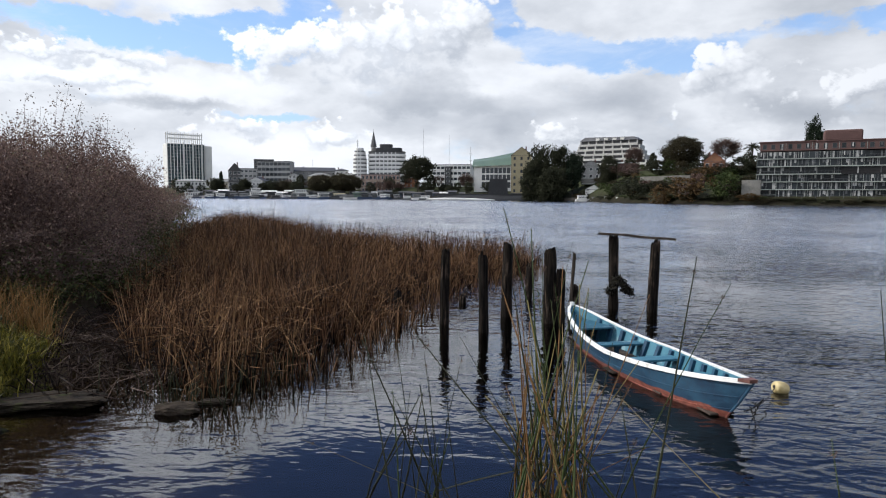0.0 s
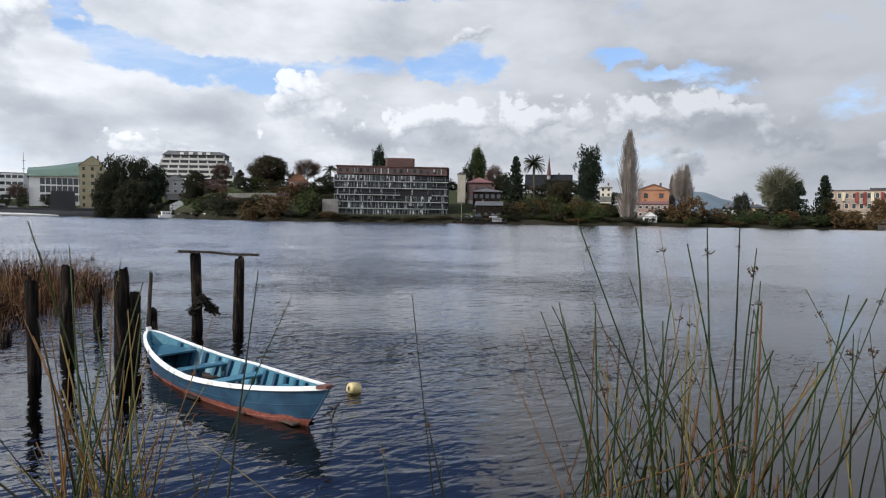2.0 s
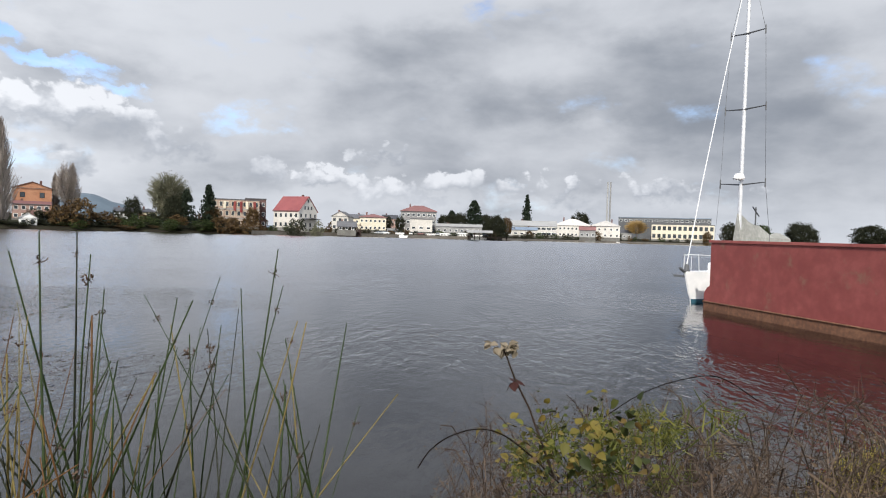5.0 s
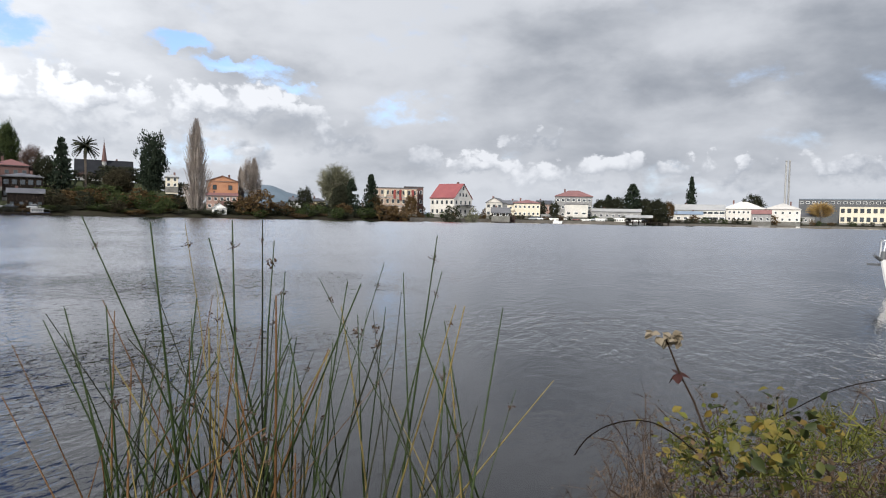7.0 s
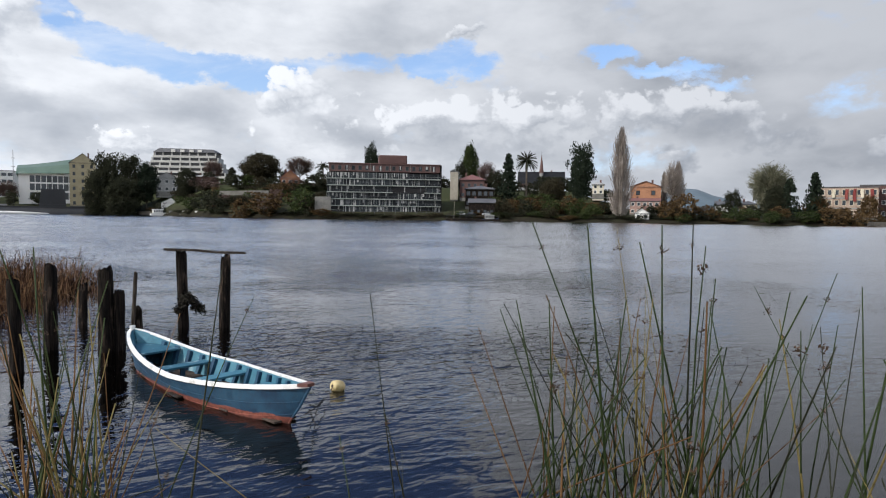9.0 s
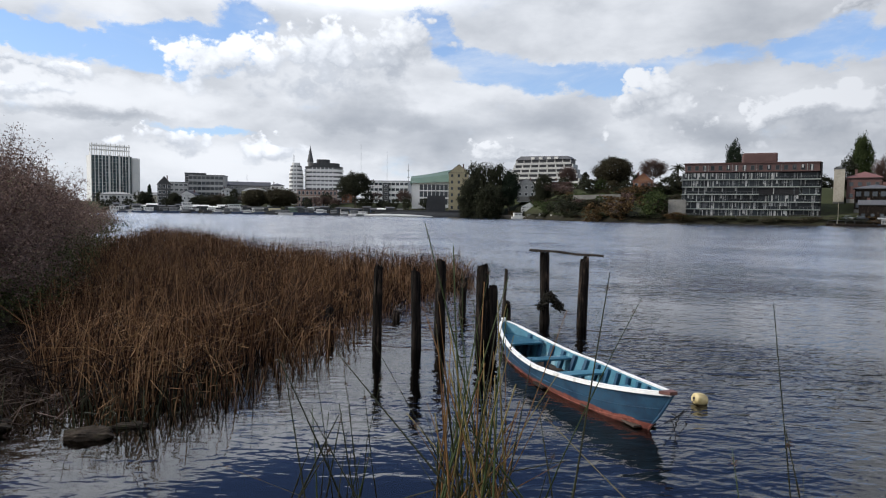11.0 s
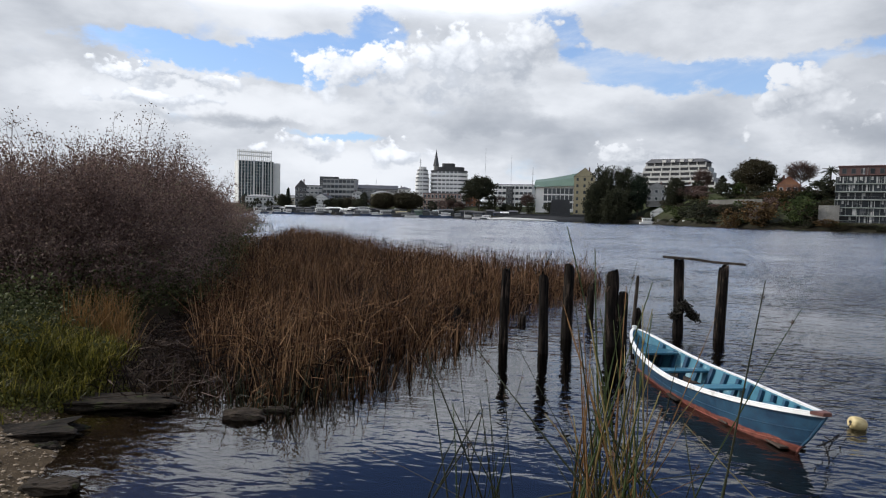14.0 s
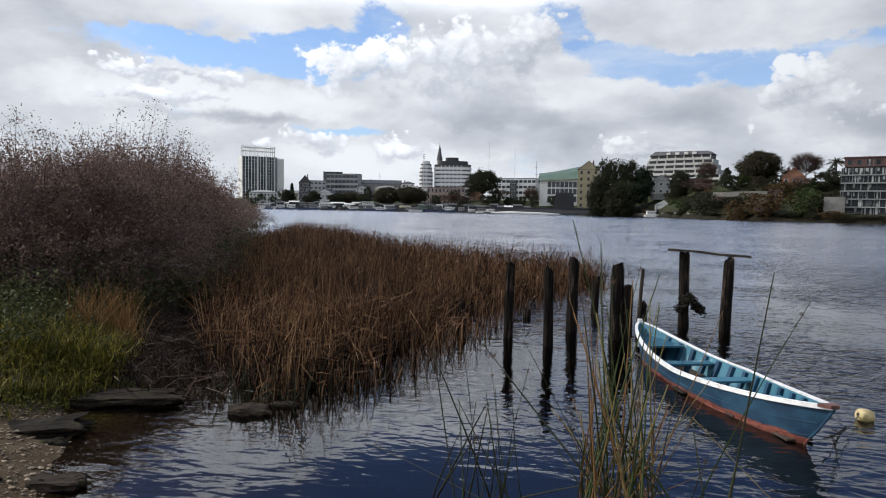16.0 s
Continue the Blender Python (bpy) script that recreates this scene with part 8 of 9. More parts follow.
for k, (az, d, w, top, ns, nl) in enumerate(((-45.5, 16.5, 5.8, 3.75, 480, 16000), (-42.3, 14.6, 5.0, 3.75, 560, 22000), (-38.4, 15.0, 5.2, 3.9, 820, 40000), (-35.6, 18.0, 5.4, 4.5, 760, 40000), (-33.6, 22.0, 5.6, 4.9, 760, 34000),
                                             (-32.0, 28, 6.2, 5.1, 640, 24000), (-30.5, 36, 6.8, 4.7, 540, 17000), (-29.3, 46, 7.2, 4.1, 320, 7000), (-28.3, 60, 8.0, 3.8, 300, 6000), (-27.4, 80, 10, 3.6, 300, 5000),
                                             (-41.5, 19, 7, 4.3, 400, 14000), (-46, 20, 7, 4.3, 360, 10000), (-37.5, 21, 7, 4.2, 420, 16000))):
    shrub(az, d, w, top, 40 + k, ns, nl, "tangled leafless-looking shrub with small brown leaves on the bank", leaf=0.014 + 0.0007 * d)


# ---- stones at the water's edge ----
STONE = surface("wet_stone", (0.008, 0.0065, 0.005), (0.052, 0.041, 0.031), 0.9, 18.0, 2.5, 0.4, stain=(0.034, 0.040, 0.013), spec=0.1)


def stone(x, y, z, sx, sy, sz, turn, seed, label, flat=0.5):
    b = thing("stone", Matrix.Translation((x, y, z)) @ Matrix.Rotation(radians(turn), 4, "Z"), label, "stone", "stones at the water's edge")
    bm = bmesh.new()
    bmesh.ops.create_cube(bm, size=2.0)
    bmesh.ops.subdivide_edges(bm, edges=bm.edges, cuts=9, use_grid_fill=True)
    for v in bm.verts:
        c = v.co.copy()
        s = c.normalized()
        c = s * (1 - flat) * 1.2 + c * flat
        c.x += 0.22 * noise.noise(Vector((c.y * 1.3, c.z, seed + 5.0)))
        c.z *= 1 + 0.22 * noise.noise(Vector((c.x * 1.2, c.y * 1.2, seed + 9.0)))
        f = 1 + 0.24 * noise.noise(c * 1.6 + Vector((seed, 0, 0))) + 0.13 * noise.noise(c * 4 + Vector((0, seed, 0))) + 0.06 * noise.noise(c * 9 + Vector((0, 0, seed)))
        v.co = Vector((c.x * sx * f, c.y * sy * f, c.z * sz * f))
    part("rock", bm, STONE, b, smooth=False)


stone(-4.62, 6.40, 0.03, 0.62, 0.22, 0.052, 16, 1, "flat broken concrete slab jutting over the water", 0.93)
stone(-2.95, 6.30, -0.02, 0.23, 0.13, 0.095, 10, 3, "mossy stone in the shallows", 0.35)
stone(-2.66, 6.62, -0.01, 0.16, 0.06, 0.045, 12, 4, "low dark stone in the shallows", 0.55)
stone(-4.88, 5.08, 0.05, 0.58, 0.24, 0.070, 30, 5, "broad worn concrete ledge at the bank", 0.9)
stone(-3.62, 4.20, 0.01, 0.20, 0.11, 0.06, 14, 6, "flat wet stone at the water's edge", 0.6)
stone(-3.42, 4.22, 0.03, 0.04, 0.03, 0.03, 8, 7, "small pale pebble at the water", 0.4)
stone(-4.32, 4.98, 0.0, 0.11, 0.07, 0.05, 30, 8, "small stone below the ledge", 0.5)
stone(-4.10, 3.95, 0.08, 0.13, 0.09, 0.05, 60, 9, "muddy stone on the gravel", 0.5)


def pebbles():
    rng = np.random.default_rng(9)
    bm = bmesh.new()
    bmesh.ops.create_icosphere(bm, subdivisions=1, radius=1.0)
    base = np.array([v.co[:] for v in bm.verts])
    tris = [[v.index for v in f.verts] for f in bm.faces]
    bm.free()
    vs, fs = [], []
    xs, ys = rng.uniform(-6.6, 0.6, 30000), rng.uniform(0.6, 6.2, 30000)
    side = bank_side(xs, ys)
    keep = (side > -0.45) & (side < rng.uniform(0.5, 1.5, 30000)) & (rng.uniform(0, 1, 30000) < np.interp(xs, (-2.8, 0.4), (1.0, 0.0)))
    zs = ground_z(xs, ys)
    for x, y, z in zip(xs[keep], ys[keep], zs[keep]):
        r = 0.005 + 0.022 * rng.uniform(0, 1) ** 5.0
        off = len(vs) * len(base)
        vs.append(base * r * rng.uniform(0.6, 1.2, 3) * np.array([1.2, 1.0, 0.45]) + np.array([x, y, z + hump(x, y) + r * 0.2]))
        fs += [[i + off for i in t] for t in tris]
    tagged(new("pebbles", mesh_of("pebbles", np.concatenate(vs).tolist(), fs, PEBBLE)), "brown gravel at the water's edge", "gravel", kind="stuff")


def make_pebble():
    m, t, b = shader("gravel")
    r = t.nodes.new("ShaderNodeNewGeometry").outputs["Random Per Island"]
    put(t, b.inputs["Base Color"], blend(t, r, (0.050, 0.036, 0.022, 1), (0.25, 0.185, 0.115, 1)))
    b.inputs["Roughness"].default_value = 0.6
    return m


PEBBLE = make_pebble()
pebbles()


# ---- tall stalks in front of the camera's bank ----
def seed_head(rng, size):
    c = rng.normal(0, 1, (16, 3)) * np.array([0.5, 0.5, 0.45]) * size + np.array([0, 0, 0.2 * size])
    q = leaf_quads(c, size * 0.32, rng, slim=0.5)
    st = prism_quads(np.zeros((6, 3)), c[:6], 0.0012, 0.0006)
    return np.concatenate([q, st])


SEED_MESHES = [quads_mesh("seed_head", seed_head(np.random.default_rng(70 + k), 0.013 + 0.003 * k), SEED) for k in range(4)]


def stalk(parent, base, tip, r, mat, bow, head, seed):
    rng = random.Random(seed)
    base, tip = Vector(base), Vector(tip)
    d = tip - base
    side = Vector((d.y, -d.x, 0))
    if side.length < 1e-4:
        side = Vector((1, 0, 0))
    side = side.normalized()
    pts, rad = [], []
    for k in range(8):
        u = k / 7
        pts.append(base + d * u + Vector((0, 0, 1)) * bow * 4 * u * (1 - u) + side * bow * rng.uniform(0.3, 0.6) * math.sin(u * 3.1))
        rad.append(r * (1 - 0.72 * u ** 1.5))
    bm = bmesh.new()
    tube(bm, pts, rad, 6)
    o = part("stalk", bm, mat, parent, smooth=True)
    if head:
        child("seed_head", SEED_MESHES[seed % 4], o, m=Matrix.Translation(pts[-2] * 0.25 + pts[-1] * 0.75) @ Matrix.Rotation(rng.uniform(0, 6), 4, "Z"))
        if seed % 3 == 0:
            child("seed_head", SEED_MESHES[(seed + 1) % 4], o, m=Matrix.Translation(pts[-2]) @ Matrix.Scale(0.6, 4))


RIGHT_STAND, LEFT_STAND = (0.67, -0.28), (0.35, -0.36)


def aim(az, el, d, stand=RIGHT_STAND):
    """A place by bearing, slope and distance from where one stands on the bank."""
    a = radians(az)
    return Vector((stand[0] + math.sin(a) * d, stand[1] + math.cos(a) * d, 2.36 + d * math.tan(radians(el))))


def clump(label, rows, d, spread, mats, extra, box_az, top_el, seed, r=0.0042, tilt=2.6, stand=RIGHT_STAND):
    """A clump of stalks: some set by tip and foot bearings, the rest scattered among them."""
    rng = random.Random(seed)
    c_az = sum(q[2] for q in rows) / len(rows)
    p = aim(c_az, -20, d, stand)
    b = thing("reed_clump", Matrix.Translation((p.x, p.y, 0)), label, "reeds", "reed clumps before the bank")
    o = Vector((p.x, p.y, 0))
    k = 0

    def one(taz, tel, faz, mat, head):
        nonlocal k
        dt, df = d + rng.uniform(-spread, spread), d + rng.uniform(-spread, spread) * 0.7
        tip, low = aim(taz, tel, dt, stand), aim(faz, -22.8, df, stand)
        g = 0.0
        f = (tip.z - g + 0.1) / max(tip.z - low.z, 0.05)
        f = min(f, 4.0)
        base = tip + (low - tip) * f
        if base.z > 0:
            base.z = -0.05
        stalk(b, base - o, tip - o, r * rng.uniform(0.5, 1.2), mat, rng.uniform(-0.05, 0.09), head, seed * 100 + k)
        k += 1
    for taz, tel, faz in rows:
        one(taz, tel, faz, mats[0] if rng.random() < 0.75 else rng.choice(mats), rng.random() < 0.8)
    for _ in range(extra):
        faz = rng.uniform(*box_az)
        one(faz + rng.gauss(0, tilt), rng.uniform(-21, top_el), faz, rng.choice(mats), rng.random() < 0.25)


clump("tall green reed stalks with brown seed heads, rising from the water", ((39.9, -0.6, 49.5), (44.8, -1.0, 47.1), (47.4, -1.1, 49.5), (51.2, -0.8, 52.4), (53.7, -0.7, 54.4), (49.3, -2.3, 54.4), (55.6, -5.2, 54.7), (54.7, -2.5, 54.4), (37.3, -8.6, 43.4), (35.3, -10.3, 39.8)),
      2.25, 0.3, (STALKG, STALKG, STALKD, STALKY, STALKB), 96, (40, 58), -5.0, 3, 0.0070, 4.2)
clump("tall green and yellow reed stalks with seed heads", ((58.5, -5.7, 67.7), (64.3, -4.3, 58.5), (66.0, -5.2, 67.2), (69.0, -1.8, 66.1), (69.5, -5.0, 65.0), (71.6, -8.1, 68.2), (76.4, -15.2, 73.2), (62.0, -9.0, 63.0)),
      2.3, 0.3, (STALKG, STALKD, STALKY), 36, (57, 73), -6.5, 4, 0.0068, 4.2)
clump("dry brown and green reed stalks before the mooring posts", ((2.0, -0.9, 7.5), (4.5, -2.8, 6.0), (8.1, -3.8, 4.0), (9.5, -5.5, 4.5), (6.6, -7.6, 8.5), (7.3, -6.0, 7.0), (10.5, -17.1, 9.0), (5.5, -5.0, 6.5), (6.3, -9, 8.0)),
      3.3, 0.35, (STALKG, STALKB, STALKD, STALKY, STALKB), 70, (3.6, 9.8), -7.0, 5, 0.0082, 2.8, LEFT_STAND)
clump("two slender reed stalks with drooping heads", ((18.3, -4.8, 15.8), (21.0, -6.9, 14.4), (14.0, -20, 13.0)), 3.2, 0.2, (STALKD, STALKG), 2, (13, 16), -16, 6, 0.0075, 2.0, LEFT_STAND)
clump("dark dead reed stalks standing in the shallows", ((-10.4, -12.2, -8.6), (-7.6, -12.7, -6.3), (-10.6, -12.7, -6.3), (-5.8, -12.2, 4.0), (-3.2, -15.5, -2.2), (-5.0, -14, -3.5)), 3.4, 0.2, (STALKD, STALKD, STALKG), 14, (-9, -2), -13.5, 7, 0.0085, 1.5, LEFT_STAND)
clump("single slender reed stalk with a small head", ((30.2, -7.1, 32.1), (31.5, -17, 33.5), (27.5, -19, 29.0)), 2.5, 0.1, (STALKD, STALKG), 1, (30, 34), -18, 8, 0.0085, 2.0, (0.46, -0.25))
clump("thin pale reed stalk leaning over the shallows", ((-16.0, -20.8, -9.7), (12.5, -17, 20)), 3.6, 0.1, (STALKY, STALKD), 0, (0, 1), -18, 9, 0.005, 2.0, LEFT_STAND)


# ---- the bramble on the near bank ----
BRL = leafy("bramble_leaves", ((0.012, 0.017, 0.006), (0.028, 0.036, 0.011), (0.062, 0.066, 0.016), (0.14, 0.108, 0.024), (0.085, 0.045, 0.018)), 0.15, 0.5)
BRG = leafy("light_green_leaves", ((0.026, 0.034, 0.008), (0.066, 0.074, 0.015), (0.16, 0.155, 0.038)), 0.2, 0.5)
BRY = leafy("yellowing_leaves", ((0.06, 0.055, 0.012), (0.14, 0.115, 0.024), (0.22, 0.13, 0.036)), 0.2, 0.5)
BRD = leafy("withered_leaves", ((0.022, 0.014, 0.009), (0.060, 0.038, 0.021), (0.13, 0.088, 0.05)), 0.1, 0.8)
BRC = leafy("bramble_canes", ((0.013, 0.009, 0.007), (0.040, 0.028, 0.020), (0.12, 0.088, 0.064)), 0.0, 0.7)
REDLEAF = leafy("dark_red_leaf", ((0.030, 0.014, 0.013), (0.060, 0.026, 0.022)), 0.3, 0.5)
PALELEAF = leafy("pale_withered_leaf", ((0.05, 0.04, 0.028), (0.16, 0.13, 0.09), (0.36, 0.31, 0.23)), 0.3, 0.6)


def leaf_blade(name, size, mat, fold=0.25):
    """A toothed leaf folded along its midrib."""
    bm = bmesh.new()
    prof = [(0.0, 0.0), (0.12, 0.22), (0.30, 0.36), (0.5, 0.38), (0.7, 0.28), (0.86, 0.14), (1.0, 0.0)]
    mid = [bm.verts.new((0, y * size, -0.10 * size * y * y)) for y, w in prof]
    for sg in (-1, 1):
        edge = [bm.verts.new((sg * w * size * (1.08 if k % 2 else 0.94), y * size, fold * w * size - 0.10 * size * y * y)) for k, (y, w) in enumerate(prof)]
        for k in range(len(prof) - 1):
            vs = [mid[k], mid[k + 1], edge[k + 1], edge[k]]
            bm.faces.new(vs if sg < 0 else vs[::-1])
    bmesh.ops.remove_doubles(bm, verts=bm.verts, dist=1e-5)
    me = bpy.data.meshes.new(name)
    bm.to_mesh(me)
    bm.free()
    me.materials.append(mat)
    return me


def folded_leaves(c, size, rng):
    """Many small pointed leaves, folded along the midrib and curled, as loose faces joined at the rib."""
    n = len(c)
    prof = ((0.0, 0.05), (0.28, 0.36), (0.62, 0.34), (1.0, 0.02))
    a = rng.normal(size=(n, 3)) * np.array([1, 1, 0.55]) + np.array([0, 0, -0.25])
    a /= np.linalg.norm(a, axis=1, keepdims=True)
    b = np.cross(a, rng.normal(size=(n, 3)) * 0.5 + np.array([0, 0, 1.0]))
    b /= np.maximum(np.linalg.norm(b, axis=1, keepdims=True), 1e-6)
    k = np.cross(b, a)
    s = (size * rng.uniform(0.5, 1.35, n))[:, None]
    vs, fs = [], []
    for f, w in prof:
        rib = c + a * s * f - k * s * 0.25 * f * f
        vs += [rib - b * s * w + k * s * w * 0.45, rib, rib + b * s * w + k * s * w * 0.45]
    verts = np.stack(vs, 1).reshape(-1, 3)
    base = np.arange(n)[:, None] * 12
    for r in range(3):
        for q in range(2):
            o = r * 3 + q
            fs.append(base + np.array([[o, o + 1, o + 4, o + 3]]))
    return verts, np.concatenate(fs)


def poly_mesh(name, verts, faces, mat):
    me = bpy.data.meshes.new(name)
    n = len(faces)
    me.vertices.add(len(verts))
    me.vertices.foreach_set("co", np.ascontiguousarray(verts, dtype=np.float32).ravel())
    me.loops.add(n * 4)
    me.loops.foreach_set("vertex_index", np.ascontiguousarray(faces, dtype=np.int32).ravel())
    me.polygons.add(n)
    me.polygons.foreach_set("loop_start", np.arange(0, n * 4, 4, dtype=np.int32))
    me.materials.append(mat)
    me.update(calc_edges=True)
    me.validate()
    return me


BRAMBLE_TOP = ((84, 85.5, 87.3, 89.4, 93.9, 98.1, 102.2, 106, 109, 114), (-26, -21, -18.2, -17, -16.4, -14.8, -13.9, -12.6, -11.6, -11.2))


def flowing(pts, n=6):
    """A smooth line through the points."""
    out = []
    for k in range(len(pts) - 1):
        p0, p1, p2, p3 = pts[max(k - 1, 0)], pts[k], pts[k + 1], pts[min(k + 2, len(pts) - 1)]
        for j in range(n):
            u = j / n
            out.append(0.5 * (2 * p1 + (p2 - p0) * u + (2 * p0 - 5 * p1 + 4 * p2 - p3) * u * u + (3 * p1 - p0 - 3 * p2 + p3) * u ** 3))
    return out + [pts[-1]]


def bramble():
    rng = np.random.default_rng(31)
    prng = random.Random(31)
    org = Vector((2.9, -0.8, 0.5))
    b = thing("bramble", Matrix.Translation(org), "autumn bramble thicket with yellow-green leaves and brown canes on the bank", "bramble")
    def spray():
        az, d = prng.triangular(88.5, 110, 97), prng.uniform(1.6, 3.4)
        q = aim(az, -20, d)
        roof = 2.36 + d * math.tan(radians(np.interp(az, *BRAMBLE_TOP)))
        return Vector((q.x, q.y, max(roof - abs(prng.gauss(0, 0.22)) - 0.02, gz(q.x, q.y) + 0.1)))

    # arching canes
    segs0, segs1, tips = [], [], []
    for k in range(640):
        az, d = prng.uniform(86.5, 126), 1.55 + 4.5 * prng.random() ** 1.8
        foot = aim(az, -20, d)
        z0 = gz(foot.x, foot.y)
        roof = 2.36 + d * math.tan(radians(np.interp(az, *BRAMBLE_TOP))) if d < 3.6 else 1.6
        h = max(0.25, min(1.25, roof - z0)) * prng.uniform(0.45, 1.0)
        a = prng.uniform(0, 6.28)
        run = prng.uniform(0.15, 0.6)
        last = Vector((foot.x, foot.y, z0))
        for j in range(1, 7):
            u = j / 6
            p = Vector((foot.x + math.cos(a) * run * u, foot.y + math.sin(a) * run * u, z0 + h * (1.75 * u - 0.78 * u * u) + prng.gauss(0, 0.012)))
            segs0.append(last - org)
            segs1.append(p - org)
            tips.append((p - org, u))
            last = p
    s0, s1 = np.array([tuple(p) for p in segs0]), np.array([tuple(p) for p in segs1])
    child("canes", quads_mesh("canes", prism_quads(s0, s1, 0.0042, 0.0034), BRC), b, "thin brown tangled canes").name = "cane"
    n = 28000
    src = rng.integers(0, len(s0), n)
    f = rng.uniform(0, 1, (n, 1))
    st = s0[src] * (1 - f) + s1[src] * f
    en = st + rng.normal(0, 0.07, (n, 3)) + np.array([0, 0, 0.03])
    child("brushwood", quads_mesh("brushwood", prism_quads(st, en, 0.0019, 0.0009), BRC), b, "fine dry twigs")
    for name, mat, m, size, lo, label in (("withered_foliage", BRD, 15000, 0.015, -9, "small withered brown leaves"), ("foliage", BRL, 330, 0.030, 0.0, "yellow-green bramble leaves"), ("bright_foliage", BRG, 500, 0.014, 0.1, "fresh light green leaves")):
        src = rng.integers(0, n, m * 3)
        c = en[src] + rng.normal(0, 0.03, (m * 3, 3))
        if lo >= 0:
            # sprays of leaves over the top of the thicket
            heart = np.array([tuple(spray() - org) for _ in range(70)])
            c = heart[(rng.uniform(0, 1, m * 3) ** 1.3 * 70).astype(int)] + rng.normal(0, 0.055, (m * 3, 3)) * np.array([1, 1, 0.8])
        patch = np.array([noise.noise(Vector((x * 1.3, y * 1.3, len(name)))) for x, y, z in c])
        bear = np.degrees(np.arctan2(c[:, 0] + org.x - RIGHT_STAND[0], c[:, 1] + org.y - RIGHT_STAND[1]))
        keep = (patch > np.interp(bear, (88, 90, 97, 101, 105), (0.1, -0.25, -0.15, 0.12, 0.25)) + lo) if lo >= 0 else patch > -9
        c = c[keep][:m]
        tagged(child(name, poly_mesh(name, *folded_leaves(c, size, rng), mat), b, label), kind="stuff")
    # tufts of narrow fresh leaves, rayed out from their shoots
    heart = np.array([tuple(spray() - org) for _ in range(34)])
    pick = (rng.uniform(0, 1, 1300) ** 1.2 * 34).astype(int)
    st = heart[pick] + rng.normal(0, 0.022, (1300, 3))
    ray = rng.normal(0, 1, (1300, 3)) + np.array([0, 0, 0.5])
    ray /= np.linalg.norm(ray, axis=1, keepdims=True)
    en2 = st + ray * rng.uniform(0.025, 0.075, (1300, 1))
    child("tufts", quads_mesh("tufts", prism_quads(st, en2, 0.0026, 0.0009), BRG), b, "narrow light green leaves in rayed tufts").name = "tuft"
    # larger leaves that stand out one by one
    kinds = [leaf_blade("leaf", s, m) for s, m in ((0.040, BRL), (0.030, BRY), (0.032, BRL), (0.044, BRL), (0.030, BRG), (0.032, BRD), (0.038, BRL))]
    for cluster in range(22):
        az, d = prng.triangular(88.6, 106, 93), prng.uniform(1.6, 2.5)
        q = aim(az, -20, d)
        roof = 2.36 + d * math.tan(radians(np.interp(az, *BRAMBLE_TOP)))
        heart = Vector((q.x, q.y, roof - 0.02 - 0.40 * prng.random() ** 1.3))
        for k in range(7):
            at = heart + Vector((prng.gauss(0, 0.045), prng.gauss(0, 0.045), prng.gauss(0, 0.035)))
            m = Matrix.Translation(at - org) @ Euler((prng.uniform(-0.9, 1.0), prng.uniform(-0.8, 0.8), prng.uniform(0, 6.28))).to_matrix().to_4x4() @ Matrix.Scale(prng.uniform(0.5, 0.9), 4)
            child("leaf", kinds[(cluster * 3 + k) % 7], b, m=m)
    # the tall sprig with pale and dark red leaves
    sp = [aim(94.0, -20.5, 1.75), aim(91.6, -15.0, 1.75), aim(90.3, -12.7, 1.73), aim(89.1, -9.9, 1.7)]
    bm = bmesh.new()
    tube(bm, [p - org for p in sp], [0.0034, 0.003, 0.0026, 0.002], 7)
    sprig = part("sprig", bm, BRC, b, "upright sprig")
    pale, red = leaf_blade("pale_leaf", 0.026, PALELEAF, 0.5), leaf_blade("red_leaf", 0.034, REDLEAF)
    for k in range(26):
        m = Matrix.Translation(sp[3] - org + Vector((prng.uniform(-0.01, 0.01), prng.uniform(-0.035, 0.035), prng.uniform(-0.01, 0.012)))) @ Euler((prng.uniform(-1.5, 0.7), prng.uniform(-0.9, 0.9), 0.9 * k)).to_matrix().to_4x4()
        child("pale_leaf", pale, sprig, m=m)
    for k in range(4):
        m = Matrix.Translation(sp[2] - org + Vector((0, 0.005, -0.005))) @ Euler((-0.9 + 0.35 * k, 0.2, 1.6 * k)).to_matrix().to_4x4()
        child("red_leaf", red, sprig, m=m)
    # the long bare cane that arches over the water
    bm = bmesh.new()
    arc = [aim(81.8, -20.3, 1.9), aim(82.8, -18.9, 1.9), aim(84.5, -17.7, 1.9), aim(86.8, -17.0, 1.88), aim(89.0, -17.2, 1.86), aim(91.5, -18.6, 1.85), aim(94.4, -20.8, 1.85)]
    tube(bm, flowing([p - org for p in arc]), 0.0021, 6)
    part("bare_cane", bm, REEDDARK, b, "dark bare arching cane")
    bm = bmesh.new()
    arc = [aim(98, -15.2, 2.6), aim(101, -13.0, 2.6), aim(104, -11.6, 2.6), aim(107, -11.0, 2.6), aim(110, -12.5, 2.5)]
    tube(bm, flowing([p - org for p in arc]), 0.0019, 6)
    part("bare_cane", bm, REEDDARK, b, "dark bare arching cane")


bramble()


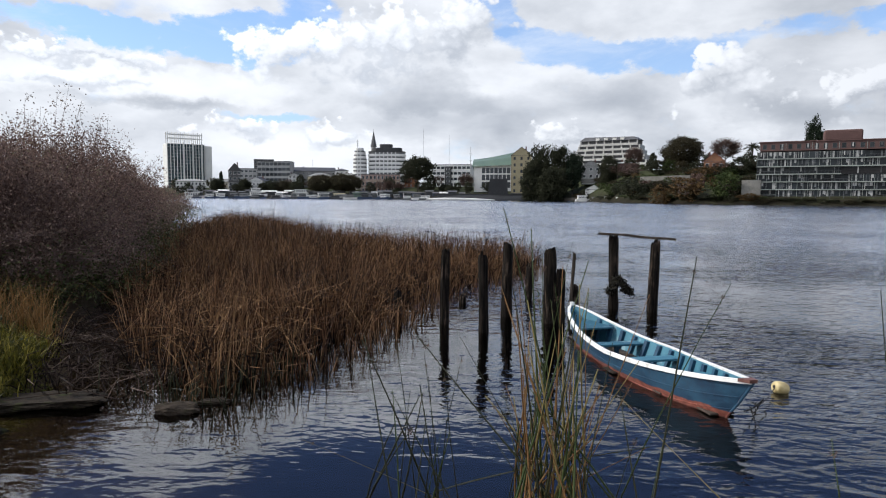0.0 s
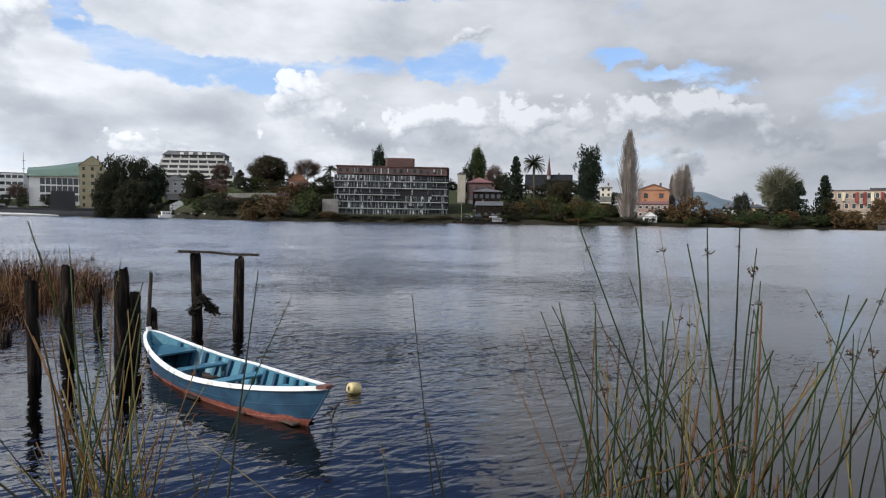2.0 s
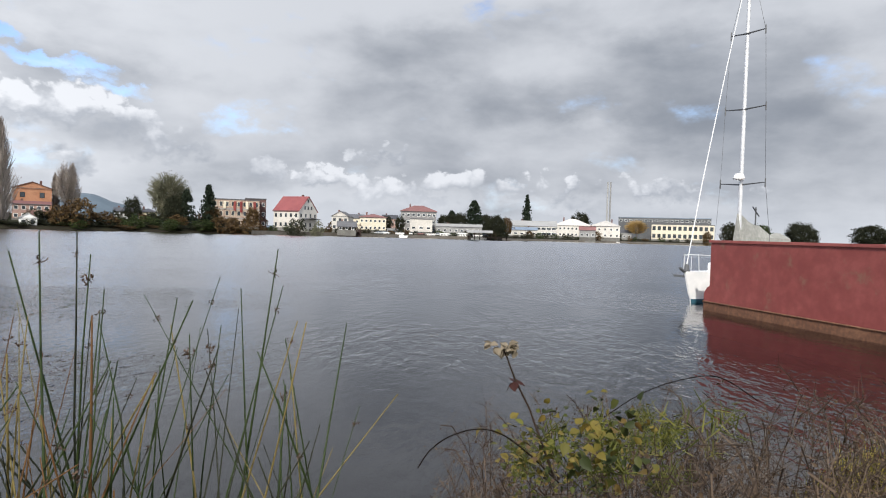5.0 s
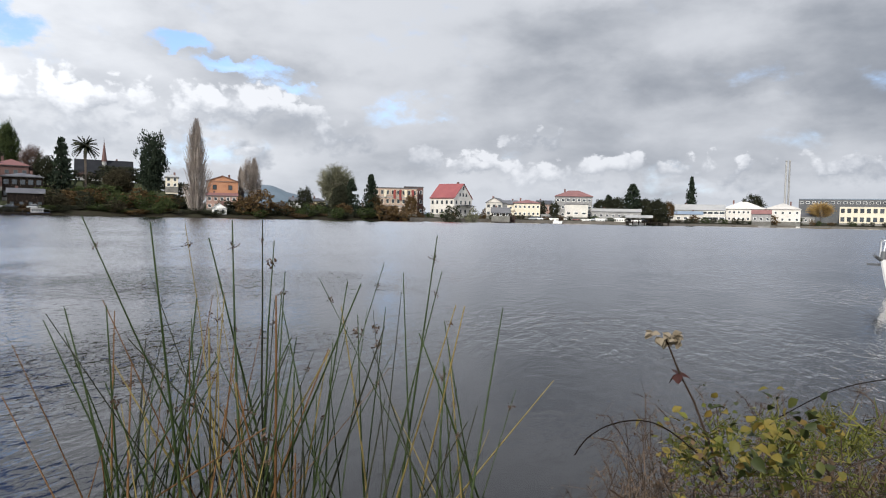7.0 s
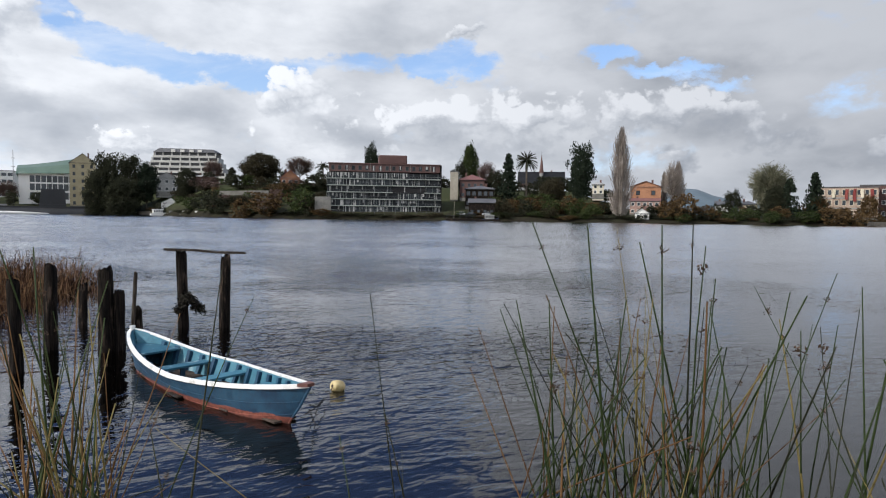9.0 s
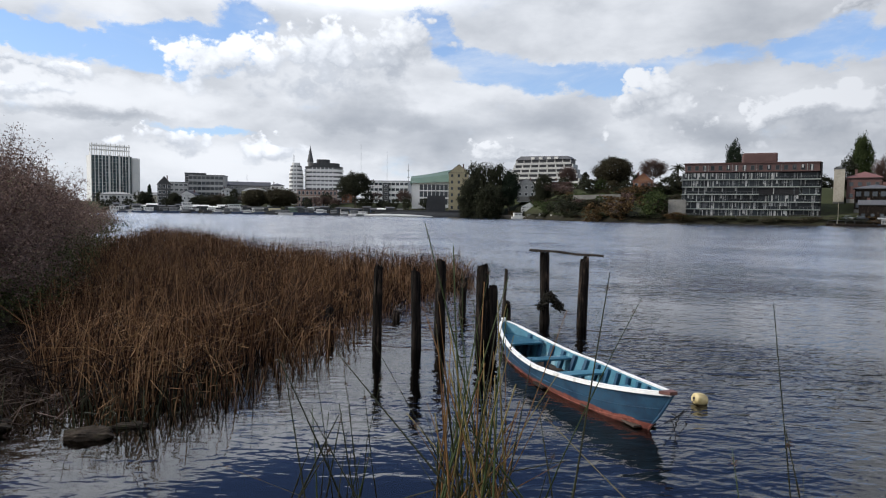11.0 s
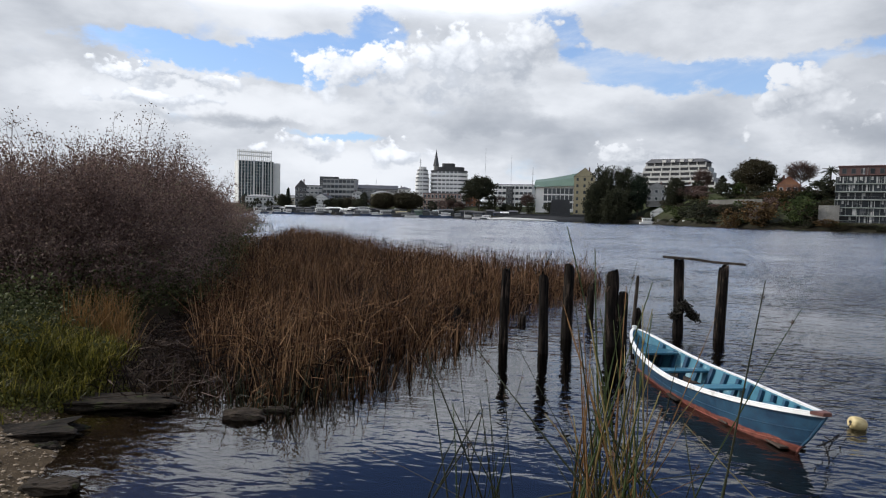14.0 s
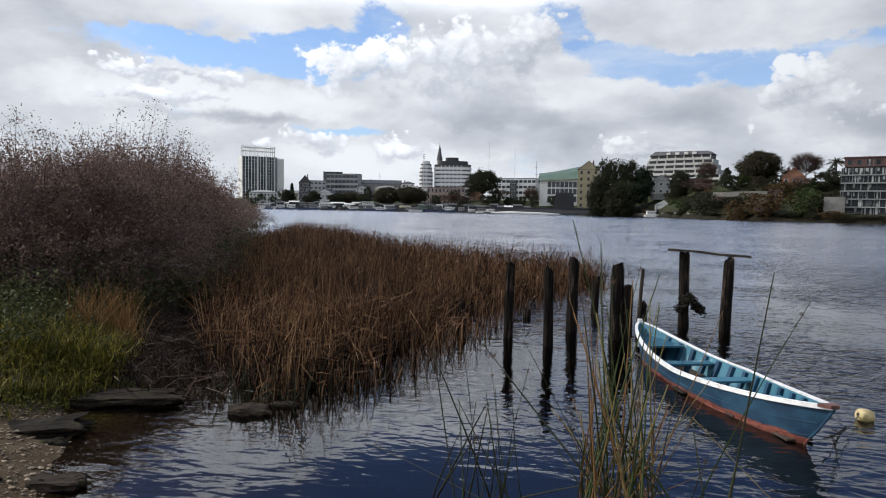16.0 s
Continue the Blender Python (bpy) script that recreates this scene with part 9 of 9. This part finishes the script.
def dead_canes():
    b = thing("dead_cane", Matrix.Translation(aim(105, -18, 2.0)), "dry brown canes lying across the bramble thicket", "cane")
    o = b.matrix_basis.translation.copy()
    for rows, r in ((((101.5, -19.8), (103.0, -17.9), (105.5, -16.6), (109.0, -16.0)), 0.003), (((106.5, -19.5), (105.6, -16.6), (105.0, -13.8)), 0.0025), (((103.2, -20.5), (102.4, -17.6), (102.2, -15.2)), 0.0022)):
        bm = bmesh.new()
        pts = [aim(a, e, 1.95 + 0.06 * k) - o for k, (a, e) in enumerate(rows)]
        tube(bm, flowing(pts), r * 0.75, 6)
        part("cane", bm, BRC, b)


dead_canes()
